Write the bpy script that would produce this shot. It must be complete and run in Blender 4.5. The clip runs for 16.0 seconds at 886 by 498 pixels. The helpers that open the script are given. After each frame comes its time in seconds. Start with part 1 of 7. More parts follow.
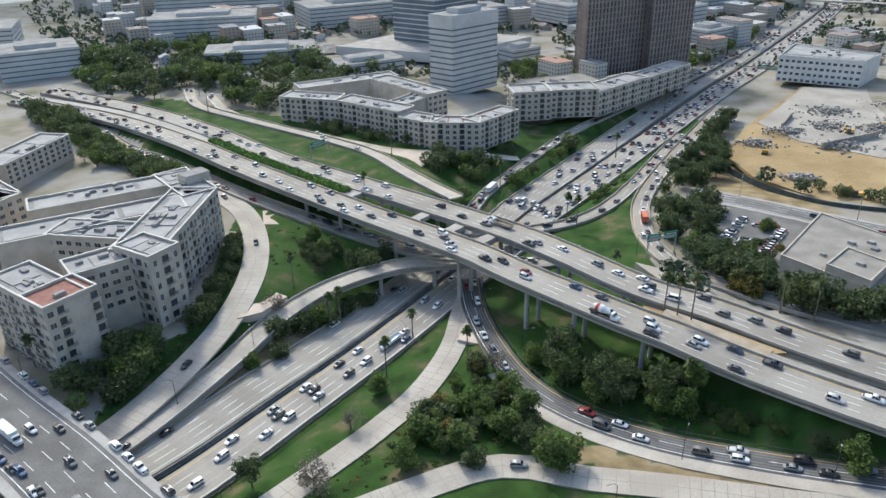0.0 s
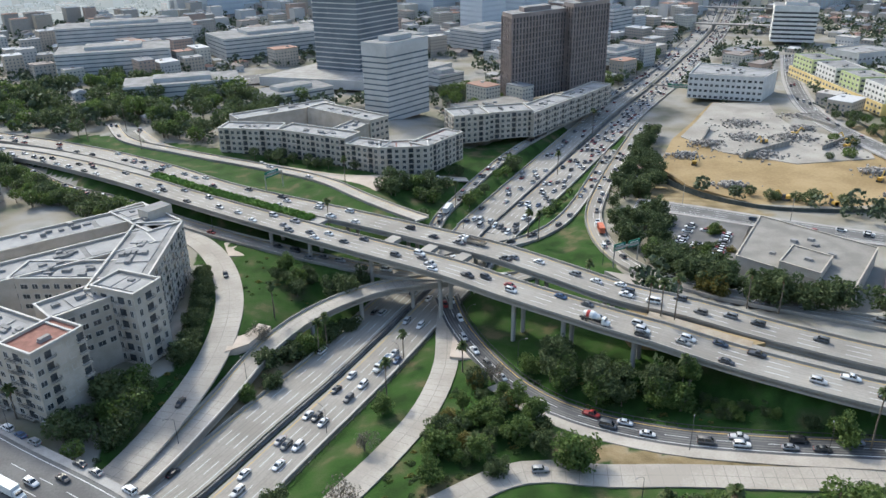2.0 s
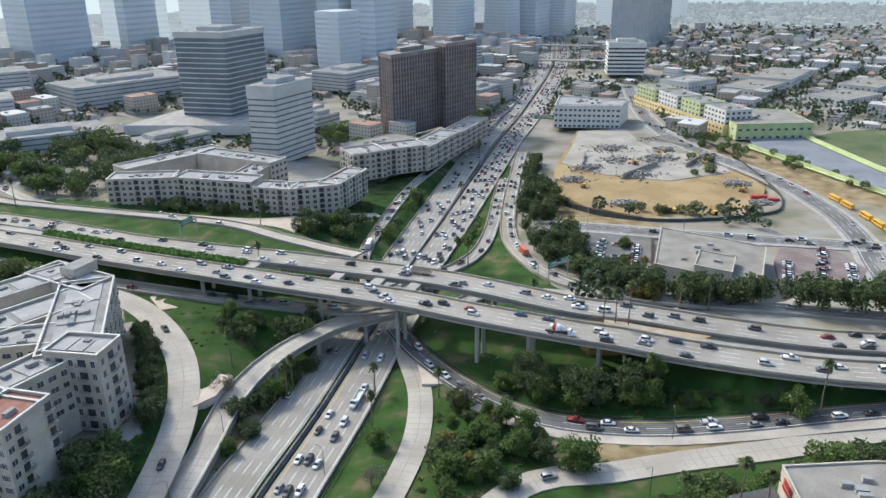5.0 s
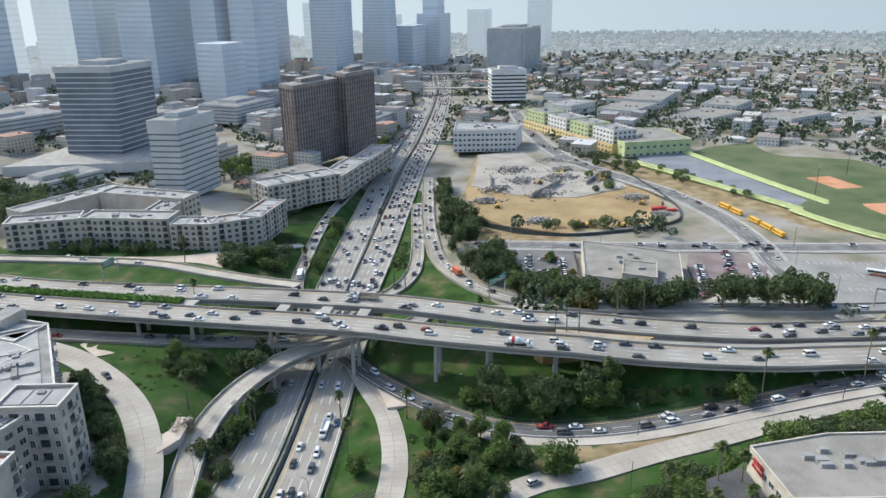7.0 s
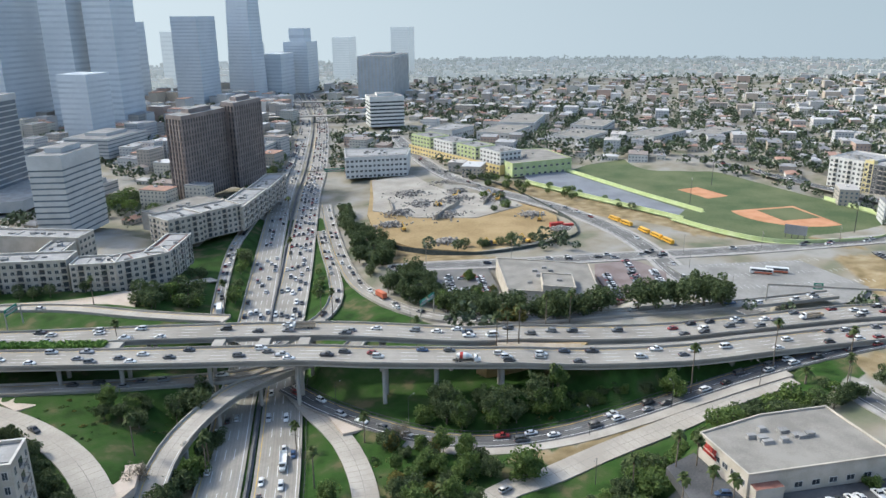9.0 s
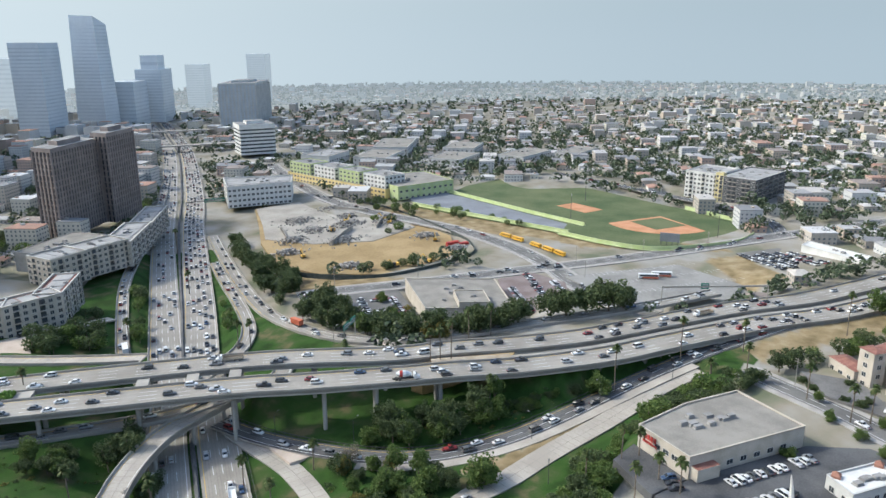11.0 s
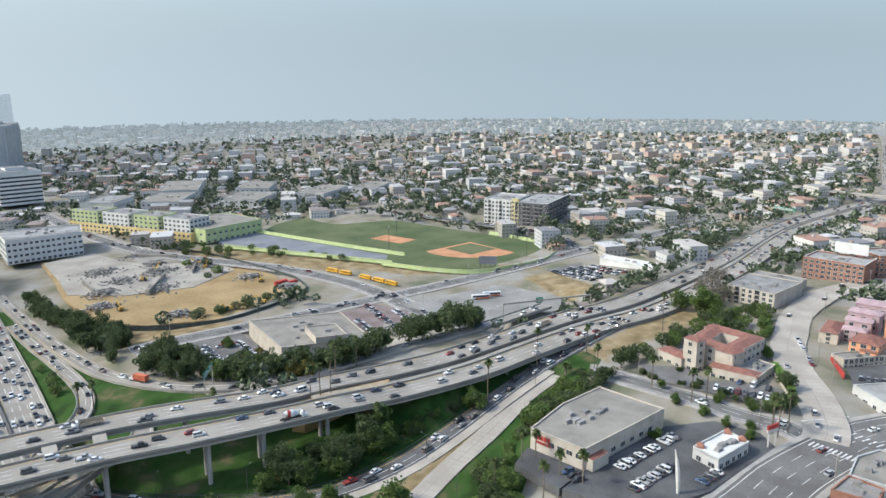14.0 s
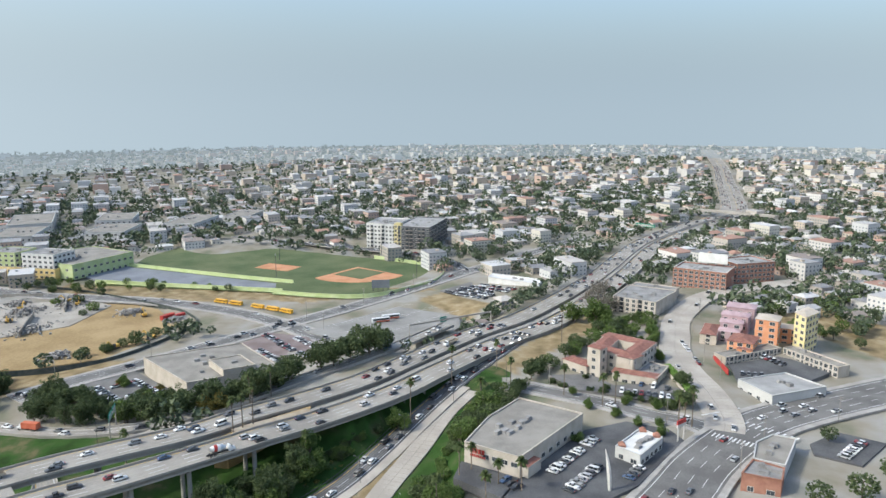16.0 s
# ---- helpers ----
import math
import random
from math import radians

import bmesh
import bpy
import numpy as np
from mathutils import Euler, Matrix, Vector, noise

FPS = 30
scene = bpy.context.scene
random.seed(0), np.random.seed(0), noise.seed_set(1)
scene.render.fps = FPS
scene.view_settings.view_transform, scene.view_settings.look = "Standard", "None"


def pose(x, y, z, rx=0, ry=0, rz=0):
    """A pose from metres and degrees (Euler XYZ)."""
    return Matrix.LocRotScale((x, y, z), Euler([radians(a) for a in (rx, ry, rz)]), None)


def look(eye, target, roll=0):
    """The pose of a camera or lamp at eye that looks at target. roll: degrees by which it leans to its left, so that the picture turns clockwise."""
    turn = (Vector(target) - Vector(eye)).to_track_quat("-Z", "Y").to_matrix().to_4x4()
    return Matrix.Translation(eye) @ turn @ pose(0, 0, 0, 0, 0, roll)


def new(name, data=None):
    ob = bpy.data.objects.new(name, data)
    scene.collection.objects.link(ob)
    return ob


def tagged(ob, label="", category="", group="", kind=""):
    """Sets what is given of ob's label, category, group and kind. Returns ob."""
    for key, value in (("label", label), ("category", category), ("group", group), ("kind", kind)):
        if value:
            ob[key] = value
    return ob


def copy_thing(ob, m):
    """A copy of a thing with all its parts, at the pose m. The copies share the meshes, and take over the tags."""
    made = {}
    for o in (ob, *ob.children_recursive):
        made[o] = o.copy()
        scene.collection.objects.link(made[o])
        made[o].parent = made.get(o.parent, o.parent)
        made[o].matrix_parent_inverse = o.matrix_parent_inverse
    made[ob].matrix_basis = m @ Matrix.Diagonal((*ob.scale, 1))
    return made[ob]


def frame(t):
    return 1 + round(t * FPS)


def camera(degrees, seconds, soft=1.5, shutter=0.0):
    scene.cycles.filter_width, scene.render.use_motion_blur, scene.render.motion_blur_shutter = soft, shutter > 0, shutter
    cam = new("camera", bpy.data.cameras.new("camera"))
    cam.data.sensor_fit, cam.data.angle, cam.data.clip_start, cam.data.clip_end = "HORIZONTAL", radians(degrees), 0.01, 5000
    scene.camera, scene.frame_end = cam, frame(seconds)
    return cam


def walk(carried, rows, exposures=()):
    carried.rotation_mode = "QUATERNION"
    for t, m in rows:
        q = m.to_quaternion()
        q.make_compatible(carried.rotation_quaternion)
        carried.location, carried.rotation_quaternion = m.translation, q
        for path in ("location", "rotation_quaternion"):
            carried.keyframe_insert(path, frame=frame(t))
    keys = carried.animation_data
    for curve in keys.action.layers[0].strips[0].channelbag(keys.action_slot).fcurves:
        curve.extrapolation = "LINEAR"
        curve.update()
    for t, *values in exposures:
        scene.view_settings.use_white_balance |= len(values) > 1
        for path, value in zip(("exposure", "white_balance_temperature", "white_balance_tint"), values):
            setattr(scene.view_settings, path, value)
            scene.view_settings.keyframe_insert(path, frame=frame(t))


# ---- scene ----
import collections

cam = camera(61.8, 16.0)
PATH = [
    (0, (-1.214, -1.921, 134.58), (-1.208, -0.128, 133.696), -1.2),
    (0.5, (-8.731, -3.044, 134.65), (-8.656, -1.244, 133.78), -1.1),
    (1, (-16.247, -3.974, 134.776), (-16.106, -2.171, 133.921), -1.0),
    (1.5, (-23.797, -4.706, 134.902), (-23.591, -2.902, 134.063), -1.0),
    (2, (-31.292, -5.21, 134.943), (-31.019, -3.409, 134.119), -1.0),
    (2.5, (-38.706, -5.206, 134.848), (-38.363, -3.409, 134.039), -0.9),
    (3, (-46.095, -4.919, 134.787), (-45.682, -3.13, 133.995), -0.9),
    (3.5, (-53.49, -4.282, 134.779), (-53.007, -2.504, 134.002), -0.8),
    (6, (-90.22, 2.447, 134.75), (-89.362, 4.114, 134.053), -0.6),
    (6.5, (-97.352, 4.642, 134.769), (-96.415, 6.273, 134.09), -0.6),
    (7, (-104.358, 7.097, 134.789), (-103.345, 8.689, 134.126), -0.6),
    (7.5, (-111.286, 9.935, 134.855), (-110.196, 11.482, 134.207), -0.5),
    (8, (-118.028, 13.174, 134.983), (-116.863, 14.671, 134.351), -0.5),
    (10.5, (-150.552, 32.228, 136.113), (-149.034, 33.406, 135.559), -0.3),
    (11, (-156.049, 37.112, 136.006), (-154.469, 38.215, 135.467), -0.3),
    (11.5, (-160.986, 42.426, 135.773), (-159.345, 43.442, 135.251), -0.3),
    (12, (-165.544, 48.018, 135.486), (-163.846, 48.946, 134.979), -0.3),
    (12.5, (-169.71, 53.439, 135.156), (-167.962, 54.279, 134.666), -0.3),
    (13, (-173.601, 59.149, 134.922), (-171.809, 59.898, 134.448), -0.3),
    (13.5, (-177.535, 65.0, 134.707), (-175.702, 65.655, 134.249), -0.2),
    (14, (-181.05, 70.881, 134.55), (-179.18, 71.438, 134.108), -0.2),
    (14.5, (-183.814, 76.747, 134.218), (-181.915, 77.208, 133.793), -0.2),
    (15, (-186.372, 82.601, 133.865), (-184.448, 82.966, 133.458), -0.1),
    (15.5, (-188.805, 88.689, 133.568), (-186.862, 88.955, 133.178), -0.1),
    (16, (-191.299, 95.163, 133.485), (-189.342, 95.344, 133.112), -0.1),
]
walk(cam, [(t, look(eye, target, roll)) for t, eye, target, roll in PATH],
     [(0.0, 1.0, 6150, 4), (8.0, 1.02, 6130, 4), (16.0, 0.94, 6120, 4)])

# ---- world and sun ----
SUN_YAW, SUN_EL = 24.0, 40.0     # degrees left of +y, above the horizon
world = bpy.data.worlds.new("sky")
scene.world = world
world.use_nodes = True
wn = world.node_tree.nodes
sky = wn.new("ShaderNodeTexSky")
sky.sky_type = "NISHITA"
sky.sun_disc = False
sky.sun_elevation = radians(SUN_EL)
sky.sun_rotation = radians(-SUN_YAW)
sky.air_density, sky.dust_density, sky.ozone_density = 1.0, 3.2, 1.5
sky.altitude = 100
wn["Background"].inputs["Strength"].default_value = 0.15
world.node_tree.links.new(sky.outputs[0], wn["Background"].inputs[0])
sun = new("sun", bpy.data.lights.new("sun", "SUN"))
sun.data.energy, sun.data.angle, sun.data.color = 1.55, radians(5.0), (1.0, 0.93, 0.82)
sun.matrix_world = look((0, 0, 0), (math.sin(radians(SUN_YAW)) * math.cos(radians(SUN_EL)),
                                    -math.cos(radians(SUN_YAW)) * math.cos(radians(SUN_EL)), -math.sin(radians(SUN_EL))))


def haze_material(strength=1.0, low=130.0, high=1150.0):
    """Far haze painted as emission: dense at the ground, clearing upwards, brighter towards the sun."""
    m = bpy.data.materials.new("painted_far_haze")
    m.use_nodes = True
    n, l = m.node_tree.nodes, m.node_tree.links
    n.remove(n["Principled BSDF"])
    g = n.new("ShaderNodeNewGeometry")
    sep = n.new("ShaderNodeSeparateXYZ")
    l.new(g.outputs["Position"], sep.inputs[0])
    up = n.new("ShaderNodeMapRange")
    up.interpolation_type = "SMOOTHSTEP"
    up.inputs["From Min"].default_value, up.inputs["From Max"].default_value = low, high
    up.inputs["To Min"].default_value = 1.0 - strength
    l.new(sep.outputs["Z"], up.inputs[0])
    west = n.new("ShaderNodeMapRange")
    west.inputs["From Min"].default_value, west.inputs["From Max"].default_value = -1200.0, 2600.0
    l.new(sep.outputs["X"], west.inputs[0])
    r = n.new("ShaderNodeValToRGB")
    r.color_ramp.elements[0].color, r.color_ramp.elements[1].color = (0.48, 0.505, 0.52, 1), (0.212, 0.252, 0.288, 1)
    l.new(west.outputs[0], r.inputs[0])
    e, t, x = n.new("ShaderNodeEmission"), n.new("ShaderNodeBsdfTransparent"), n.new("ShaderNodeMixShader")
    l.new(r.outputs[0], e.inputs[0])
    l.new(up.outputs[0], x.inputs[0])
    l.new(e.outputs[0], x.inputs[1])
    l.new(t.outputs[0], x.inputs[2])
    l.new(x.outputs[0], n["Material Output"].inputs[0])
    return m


# ---- materials ----
def material(name, a, b=None, rough=0.85, scale=0.3, fine=4.0, metal=0.0, bump=0.3, spec=0.3, island=0.0, obj_random=0.0, stops=(0.35, 0.65)):
    """A two-scale procedural surface between the colours a and b."""
    m = bpy.data.materials.new(name)
    m.use_nodes = True
    n, l = m.node_tree.nodes, m.node_tree.links
    s = n["Principled BSDF"]
    s.inputs["Roughness"].default_value = rough
    s.inputs["Metallic"].default_value = metal
    s.inputs["Specular IOR Level"].default_value = spec
    b = b or tuple(c * 0.75 for c in a)
    co = n.new("ShaderNodeNewGeometry")
    big, small = n.new("ShaderNodeTexNoise"), n.new("ShaderNodeTexNoise")
    for t, sc, d in ((big, scale, 5), (small, fine, 3)):
        t.inputs["Scale"].default_value = sc
        t.inputs["Detail"].default_value = d
        l.new(co.outputs["Position"], t.inputs["Vector"])
    add = n.new("ShaderNodeMath")
    add.operation = "MULTIPLY_ADD"
    l.new(small.outputs[0], add.inputs[0])
    add.inputs[1].default_value = 0.4
    l.new(big.outputs[0], add.inputs[2])
    off = n.new("ShaderNodeMath")
    off.operation = "ADD"
    l.new(add.outputs[0], off.inputs[0])
    off.inputs[1].default_value = -0.2
    last = off
    for amount, kind in ((island, "island"), (obj_random, "object")):
        if amount:
            src = co.outputs["Random Per Island"] if kind == "island" else n.new("ShaderNodeObjectInfo").outputs["Random"]
            k = n.new("ShaderNodeMath")
            k.operation = "MULTIPLY_ADD"
            l.new(src, k.inputs[0])
            k.inputs[1].default_value = amount
            l.new(last.outputs[0], k.inputs[2])
            k2 = n.new("ShaderNodeMath")
            k2.operation = "ADD"
            l.new(k.outputs[0], k2.inputs[0])
            k2.inputs[1].default_value = -amount / 2
            last = k2
    r = n.new("ShaderNodeValToRGB")
    r.color_ramp.elements[0].position, r.color_ramp.elements[1].position = stops
    r.color_ramp.elements[0].color = (*a, 1)
    r.color_ramp.elements[1].color = (*b, 1)
    l.new(last.outputs[0], r.inputs[0])
    l.new(r.outputs[0], s.inputs["Base Color"])
    if bump:
        bp = n.new("ShaderNodeBump")
        bp.inputs["Strength"].default_value = bump
        bp.inputs["Distance"].default_value = 0.1
        l.new(small.outputs[0], bp.inputs["Height"])
        l.new(bp.outputs[0], s.inputs["Normal"])
    return m


def palette(name, colours, rough=0.8, by="island", metal=0.0, spec=0.3):
    """One surface whose pieces each take one of the colours."""
    m = bpy.data.materials.new(name)
    m.use_nodes = True
    n, l = m.node_tree.nodes, m.node_tree.links
    s = n["Principled BSDF"]
    s.inputs["Roughness"].default_value = rough
    s.inputs["Metallic"].default_value = metal
    s.inputs["Specular IOR Level"].default_value = spec
    src = n.new("ShaderNodeNewGeometry").outputs["Random Per Island"] if by == "island" else n.new("ShaderNodeObjectInfo").outputs["Random"]
    r = n.new("ShaderNodeValToRGB")
    r.color_ramp.interpolation = "CONSTANT"
    e = r.color_ramp.elements
    e[0].color, e[1].color = (*colours[0], 1), (*colours[-1], 1)
    for i, c in enumerate(colours[1:], 1):
        e.new(i / len(colours)).color = (*c, 1)
    g = n.new("ShaderNodeNewGeometry")
    t = n.new("ShaderNodeTexNoise")
    t.inputs["Scale"].default_value = 0.8
    t.inputs["Detail"].default_value = 4
    l.new(g.outputs["Position"], t.inputs["Vector"])
    mp = n.new("ShaderNodeMapRange")
    mp.inputs["To Min"].default_value, mp.inputs["To Max"].default_value = 0.72, 1.2
    l.new(t.outputs[0], mp.inputs[0])
    mx = n.new("ShaderNodeVectorMath")
    mx.operation = "SCALE"
    l.new(src, r.inputs[0])
    l.new(r.outputs[0], mx.inputs[0])
    l.new(mp.outputs[0], mx.inputs["Scale"])
    l.new(mx.outputs[0], s.inputs["Base Color"])
    return m


M_CONC = material("weathered_concrete", (0.28, 0.258, 0.225), (0.365, 0.34, 0.30), 0.85, 0.06, 1.5, bump=0.1)
M_ROAD = material("freeway_concrete", (0.245, 0.223, 0.192), (0.34, 0.315, 0.275), 0.85, 0.05, 1.2, bump=0.1)
M_RAMP = material("pale_ramp_concrete", (0.32, 0.288, 0.245), (0.43, 0.392, 0.34), 0.85, 0.08, 1.5, bump=0.1)
M_GORE = material("pinkish_gore_paving", (0.42, 0.345, 0.28), (0.52, 0.44, 0.37), 0.9, 0.15, 2.0, bump=0.1)
M_ASPH = material("worn_asphalt", (0.062, 0.062, 0.064), (0.115, 0.115, 0.116), 0.9, 0.08, 1.5, bump=0.1)
M_STREET = material("old_grey_asphalt", (0.115, 0.11, 0.104), (0.18, 0.173, 0.162), 0.9, 0.08, 1.5, bump=0.1)
M_SIDE = material("pavement_slab", (0.28, 0.262, 0.238), (0.38, 0.36, 0.33), 0.9, 0.2, 2.5, bump=0.1)
M_WHITE = material("white_road_paint", (0.72, 0.72, 0.70), (0.5, 0.5, 0.48), 0.7, 0.4, 3.0, bump=0)
M_YELLOW = material("yellow_road_paint", (0.62, 0.40, 0.08), (0.5, 0.36, 0.12), 0.7, 0.4, 3.0, bump=0)
M_TAR = material("dark_tyre_track", (0.215, 0.197, 0.172), (0.305, 0.28, 0.245), 0.8, 0.05, 1.0, bump=0)


# ---- geometry helpers ----
class Geo:
    """Collects faces for one mesh."""

    def __init__(self):
        self.v, self.f, self.m = [], [], []

    def poly(self, pts, mat=0):
        k = len(self.v)
        self.v += [tuple(p) for p in pts]
        self.f.append(tuple(range(k, k + len(pts))))
        self.m.append(mat)

    def prism(self, ring, z0, z1, mat=0, top=None, bottom=True):
        """A closed upright block over a plan ring, counter-clockwise."""
        n, k = len(ring), len(self.v)
        self.v += [(x, y, z0) for x, y in ring] + [(x, y, z1) for x, y in ring]
        for i in range(n):
            j = (i + 1) % n
            self.f.append((k + i, k + j, k + n + j, k + n + i))
            self.m.append(mat)
        self.f.append(tuple(range(k + n, k + 2 * n)))
        self.m.append(mat if top is None else top)
        if bottom:
            self.f.append(tuple(range(k + n - 1, k - 1, -1)))
            self.m.append(mat)

    def box(self, x, y, z0, z1, lx, ly, yaw=0.0, mat=0, top=None):
        c, s = math.cos(yaw), math.sin(yaw)
        ring = [(x + c * a * lx / 2 - s * b * ly / 2, y + s * a * lx / 2 + c * b * ly / 2) for a, b in ((-1, -1), (1, -1), (1, 1), (-1, 1))]
        self.prism(ring, z0, z1, mat, top)

    def bar(self, a, b, w, h=None, mat=0):
        """A square bar from a to b."""
        a, b = Vector(a), Vector(b)
        d = (b - a).normalized()
        u = d.cross(Vector((0, 0, 1)))
        u = Vector((1, 0, 0)) if u.length < 1e-3 else u.normalized()
        n = u.cross(d)
        h = h or w
        k = len(self.v)
        for p in (a, b):
            self.v += [tuple(p + u * s * w / 2 + n * t * h / 2) for s, t in ((-1, -1), (1, -1), (1, 1), (-1, 1))]
        for q in ((0, 1, 5, 4), (1, 2, 6, 5), (2, 3, 7, 6), (3, 0, 4, 7), (3, 2, 1, 0), (4, 5, 6, 7)):
            self.f.append(tuple(k + i for i in q))
            self.m.append(mat)

    def tube(self, a, b, r0, r1, n=8, mat=0, cap=True):
        a, b = Vector(a), Vector(b)
        d = (b - a).normalized()
        u = d.cross(Vector((0.0, 0.0, 1.0)))
        u = Vector((1, 0, 0)) if u.length < 1e-3 else u.normalized()
        w = d.cross(u)
        k = len(self.v)
        for p, r in ((a, r0), (b, r1)):
            self.v += [tuple(p + u * r * math.cos(6.2832 * i / n) + w * r * math.sin(6.2832 * i / n)) for i in range(n)]
        for i in range(n):
            j = (i + 1) % n
            self.f.append((k + i, k + j, k + n + j, k + n + i))
            self.m.append(mat)
        if cap:
            self.f.append(tuple(range(k + n, k + 2 * n)))
            self.m.append(mat)

    def mesh(self, name, mats, smooth=False):
        me = bpy.data.meshes.new(name)
        me.from_pydata(self.v, [], self.f)
        for m in (mats if isinstance(mats, (list, tuple)) else [mats]):
            me.materials.append(m)
        me.polygons.foreach_set("material_index", self.m)
        me.polygons.foreach_set("use_smooth", [smooth] * len(self.f))
        me.update()
        return me

    def make(self, name, mats, parent=None, label="", category="", group="", kind="", smooth=False):
        me = bpy.data.meshes.new(name)
        me.from_pydata(self.v, [], self.f)
        for m in (mats if isinstance(mats, (list, tuple)) else [mats]):
            me.materials.append(m)
        me.polygons.foreach_set("material_index", self.m)
        if smooth:
            me.polygons.foreach_set("use_smooth", [True] * len(self.f))
        me.update()
        ob = new(name, me)
        if parent:
            ob.parent = parent
            ob.matrix_parent_inverse = parent.matrix_basis.inverted()
        return tagged(ob, label, category, group, kind)


def empty(name, m, label="", category="", group="", kind=""):
    ob = new(name)
    ob.matrix_basis = m
    return tagged(ob, label, category, group, kind)


def put(name, me, parent, m, label=""):
    """One more part of a shared mesh, at a place in the world."""
    ob = new(name, me)
    ob.parent = parent
    ob.matrix_parent_inverse = parent.matrix_basis.inverted()
    ob.matrix_basis = m
    return tagged(ob, label)


def spline(pts, step=6.0):
    """Points about step apart on a smooth line, and the unit normals to their left."""
    p = np.array(pts, float)
    q = np.vstack([2 * p[0] - p[1], p, 2 * p[-1] - p[-2]])
    out = []
    for i in range(1, len(q) - 2):
        n = max(2, int(np.linalg.norm(q[i + 1] - q[i]) / step))
        for t in np.arange(n) / n:
            out.append(0.5 * (2 * q[i] + (q[i + 1] - q[i - 1]) * t + (2 * q[i - 1] - 5 * q[i] + 4 * q[i + 1] - q[i + 2]) * t * t
                              + (3 * q[i] - q[i - 1] - 3 * q[i + 1] + q[i + 2]) * t ** 3))
    out.append(q[-2])
    a = np.array(out)
    d = np.gradient(a[:, :2], axis=0)
    d /= np.linalg.norm(d, axis=1)[:, None]
    return a, np.stack([-d[:, 1], d[:, 0]], 1)


def strip(g, a, n, o0, o1, z0, z1, mat=0, i0=0, i1=None, side=None):
    """A solid ribbon along a line, between the offsets o0 < o1 to its left, from height z0 to z1 over the line."""
    i1 = len(a) if i1 is None else i1
    k = len(g.v)
    side = mat if side is None else side
    for i in range(i0, i1):
        x, y, z = a[i]
        nx, ny = n[i]
        g.v += [(x + nx * o0, y + ny * o0, z + z1), (x + nx * o1, y + ny * o1, z + z1),
                (x + nx * o1, y + ny * o1, z + z0), (x + nx * o0, y + ny * o0, z + z0)]
    for i in range(i1 - i0 - 1):
        b = k + 4 * i
        for s in range(4):
            t = (s + 1) % 4
            g.f.append((b + s, b + 4 + s, b + 4 + t, b + t))
            g.m.append(mat if s == 0 else side)
    e = k + 4 * (i1 - i0 - 1)
    g.f += [(k, k + 1, k + 2, k + 3), (e + 3, e + 2, e + 1, e)]
    g.m += [side, side]


def flat(g, a, n, o0, o1, z, mat=0, i0=0, i1=None):
    """A thin ribbon lying on a road."""
    i1 = len(a) if i1 is None else i1
    k = len(g.v)
    for i in range(i0, i1):
        x, y, h = a[i]
        nx, ny = n[i]
        g.v += [(x + nx * o0, y + ny * o0, h + z), (x + nx * o1, y + ny * o1, h + z)]
    for i in range(i1 - i0 - 1):
        b = k + 2 * i
        g.f.append((b, b + 2, b + 3, b + 1))
        g.m.append(mat)


# ---- plan of the roads: centre lines in metres ----
ROADS = collections.OrderedDict()


def plan(name, width, pts, lanes=2, mat=None, grade=True, walls="lr", wall_mat=None, dashes=True, thick=0.7, edge="wy", label="", traffic=0.0, way=1):
    a, n = spline(pts)
    ROADS[name] = dict(a=a, n=n, w=width, lanes=lanes, mat=mat, grade=grade, walls=walls, dashes=dashes, thick=thick, edge=edge,
                       label=label, traffic=traffic, way=way)


plan("road_110_north_a", 15.0, [(-104, 143, -10.8), (-82, 168, -11), (-63, 194, -11), (-44, 219, -11), (-26, 245, -11), (-8, 271, -10.5), (16, 302, -9.5), (34, 330, -8.5)],
     4, walls="l", label="pale concrete southbound freeway lanes below the overpass", traffic=0.05, way=1)
plan("road_110_north_b", 15.5, [(-90, 131, -10.8), (-69, 154, -11), (-49, 181, -11), (-29, 208, -11), (-11, 234, -11), (6, 259, -10.5), (28, 290, -9.5), (46, 320, -8.5)],
     4, walls="r", label="pale concrete northbound freeway lanes below the overpass", traffic=0.4, way=-1)
plan("road_110_south_a", 16.5, [(34, 330, -8.5), (70, 382, -8), (127, 464, -7.5), (187, 548, -7), (272, 661, -6), (428, 878, -4), (530, 1044, -3), (700, 1330, 0), (1000, 1800, 2)],
     5, walls="l", label="long pale concrete freeway running towards downtown", traffic=0.3, way=1)
plan("road_110_south_b", 17.5, [(46, 320, -8.5), (84, 370, -8), (144, 452, -7.5), (205, 535, -7), (292, 648, -6), (447, 866, -4), (552, 1034, -3), (722, 1320, 0), (1020, 1790, 2)],
     5, walls="r", label="long pale concrete freeway full of queueing cars", traffic=0.9, way=-1)
plan("deck_101_near", 14.6, [(-300, 520, 2), (-215, 466, 4), (-146, 402, 7), (-99, 351, 9), (-38, 290, 10.8), (8, 249, 10.8), (27, 228, 10.8), (57, 198, 10.6), (68, 189, 10.2), (88, 170, 9.4),
                         (120, 146, 8.4), (150, 129, 8), (197, 100, 8), (245, 65, 8), (352, 15, 8.5), (500, -42, 8.5), (622, -114, 8.5), (720, -180, 8.5), (930, -236, 8), (1150, -288, 7), (1530, -380, 6), (2200, -520, 5)],
     4, grade=False, label="upper freeway deck of pale concrete on round columns", traffic=0.38, way=1)
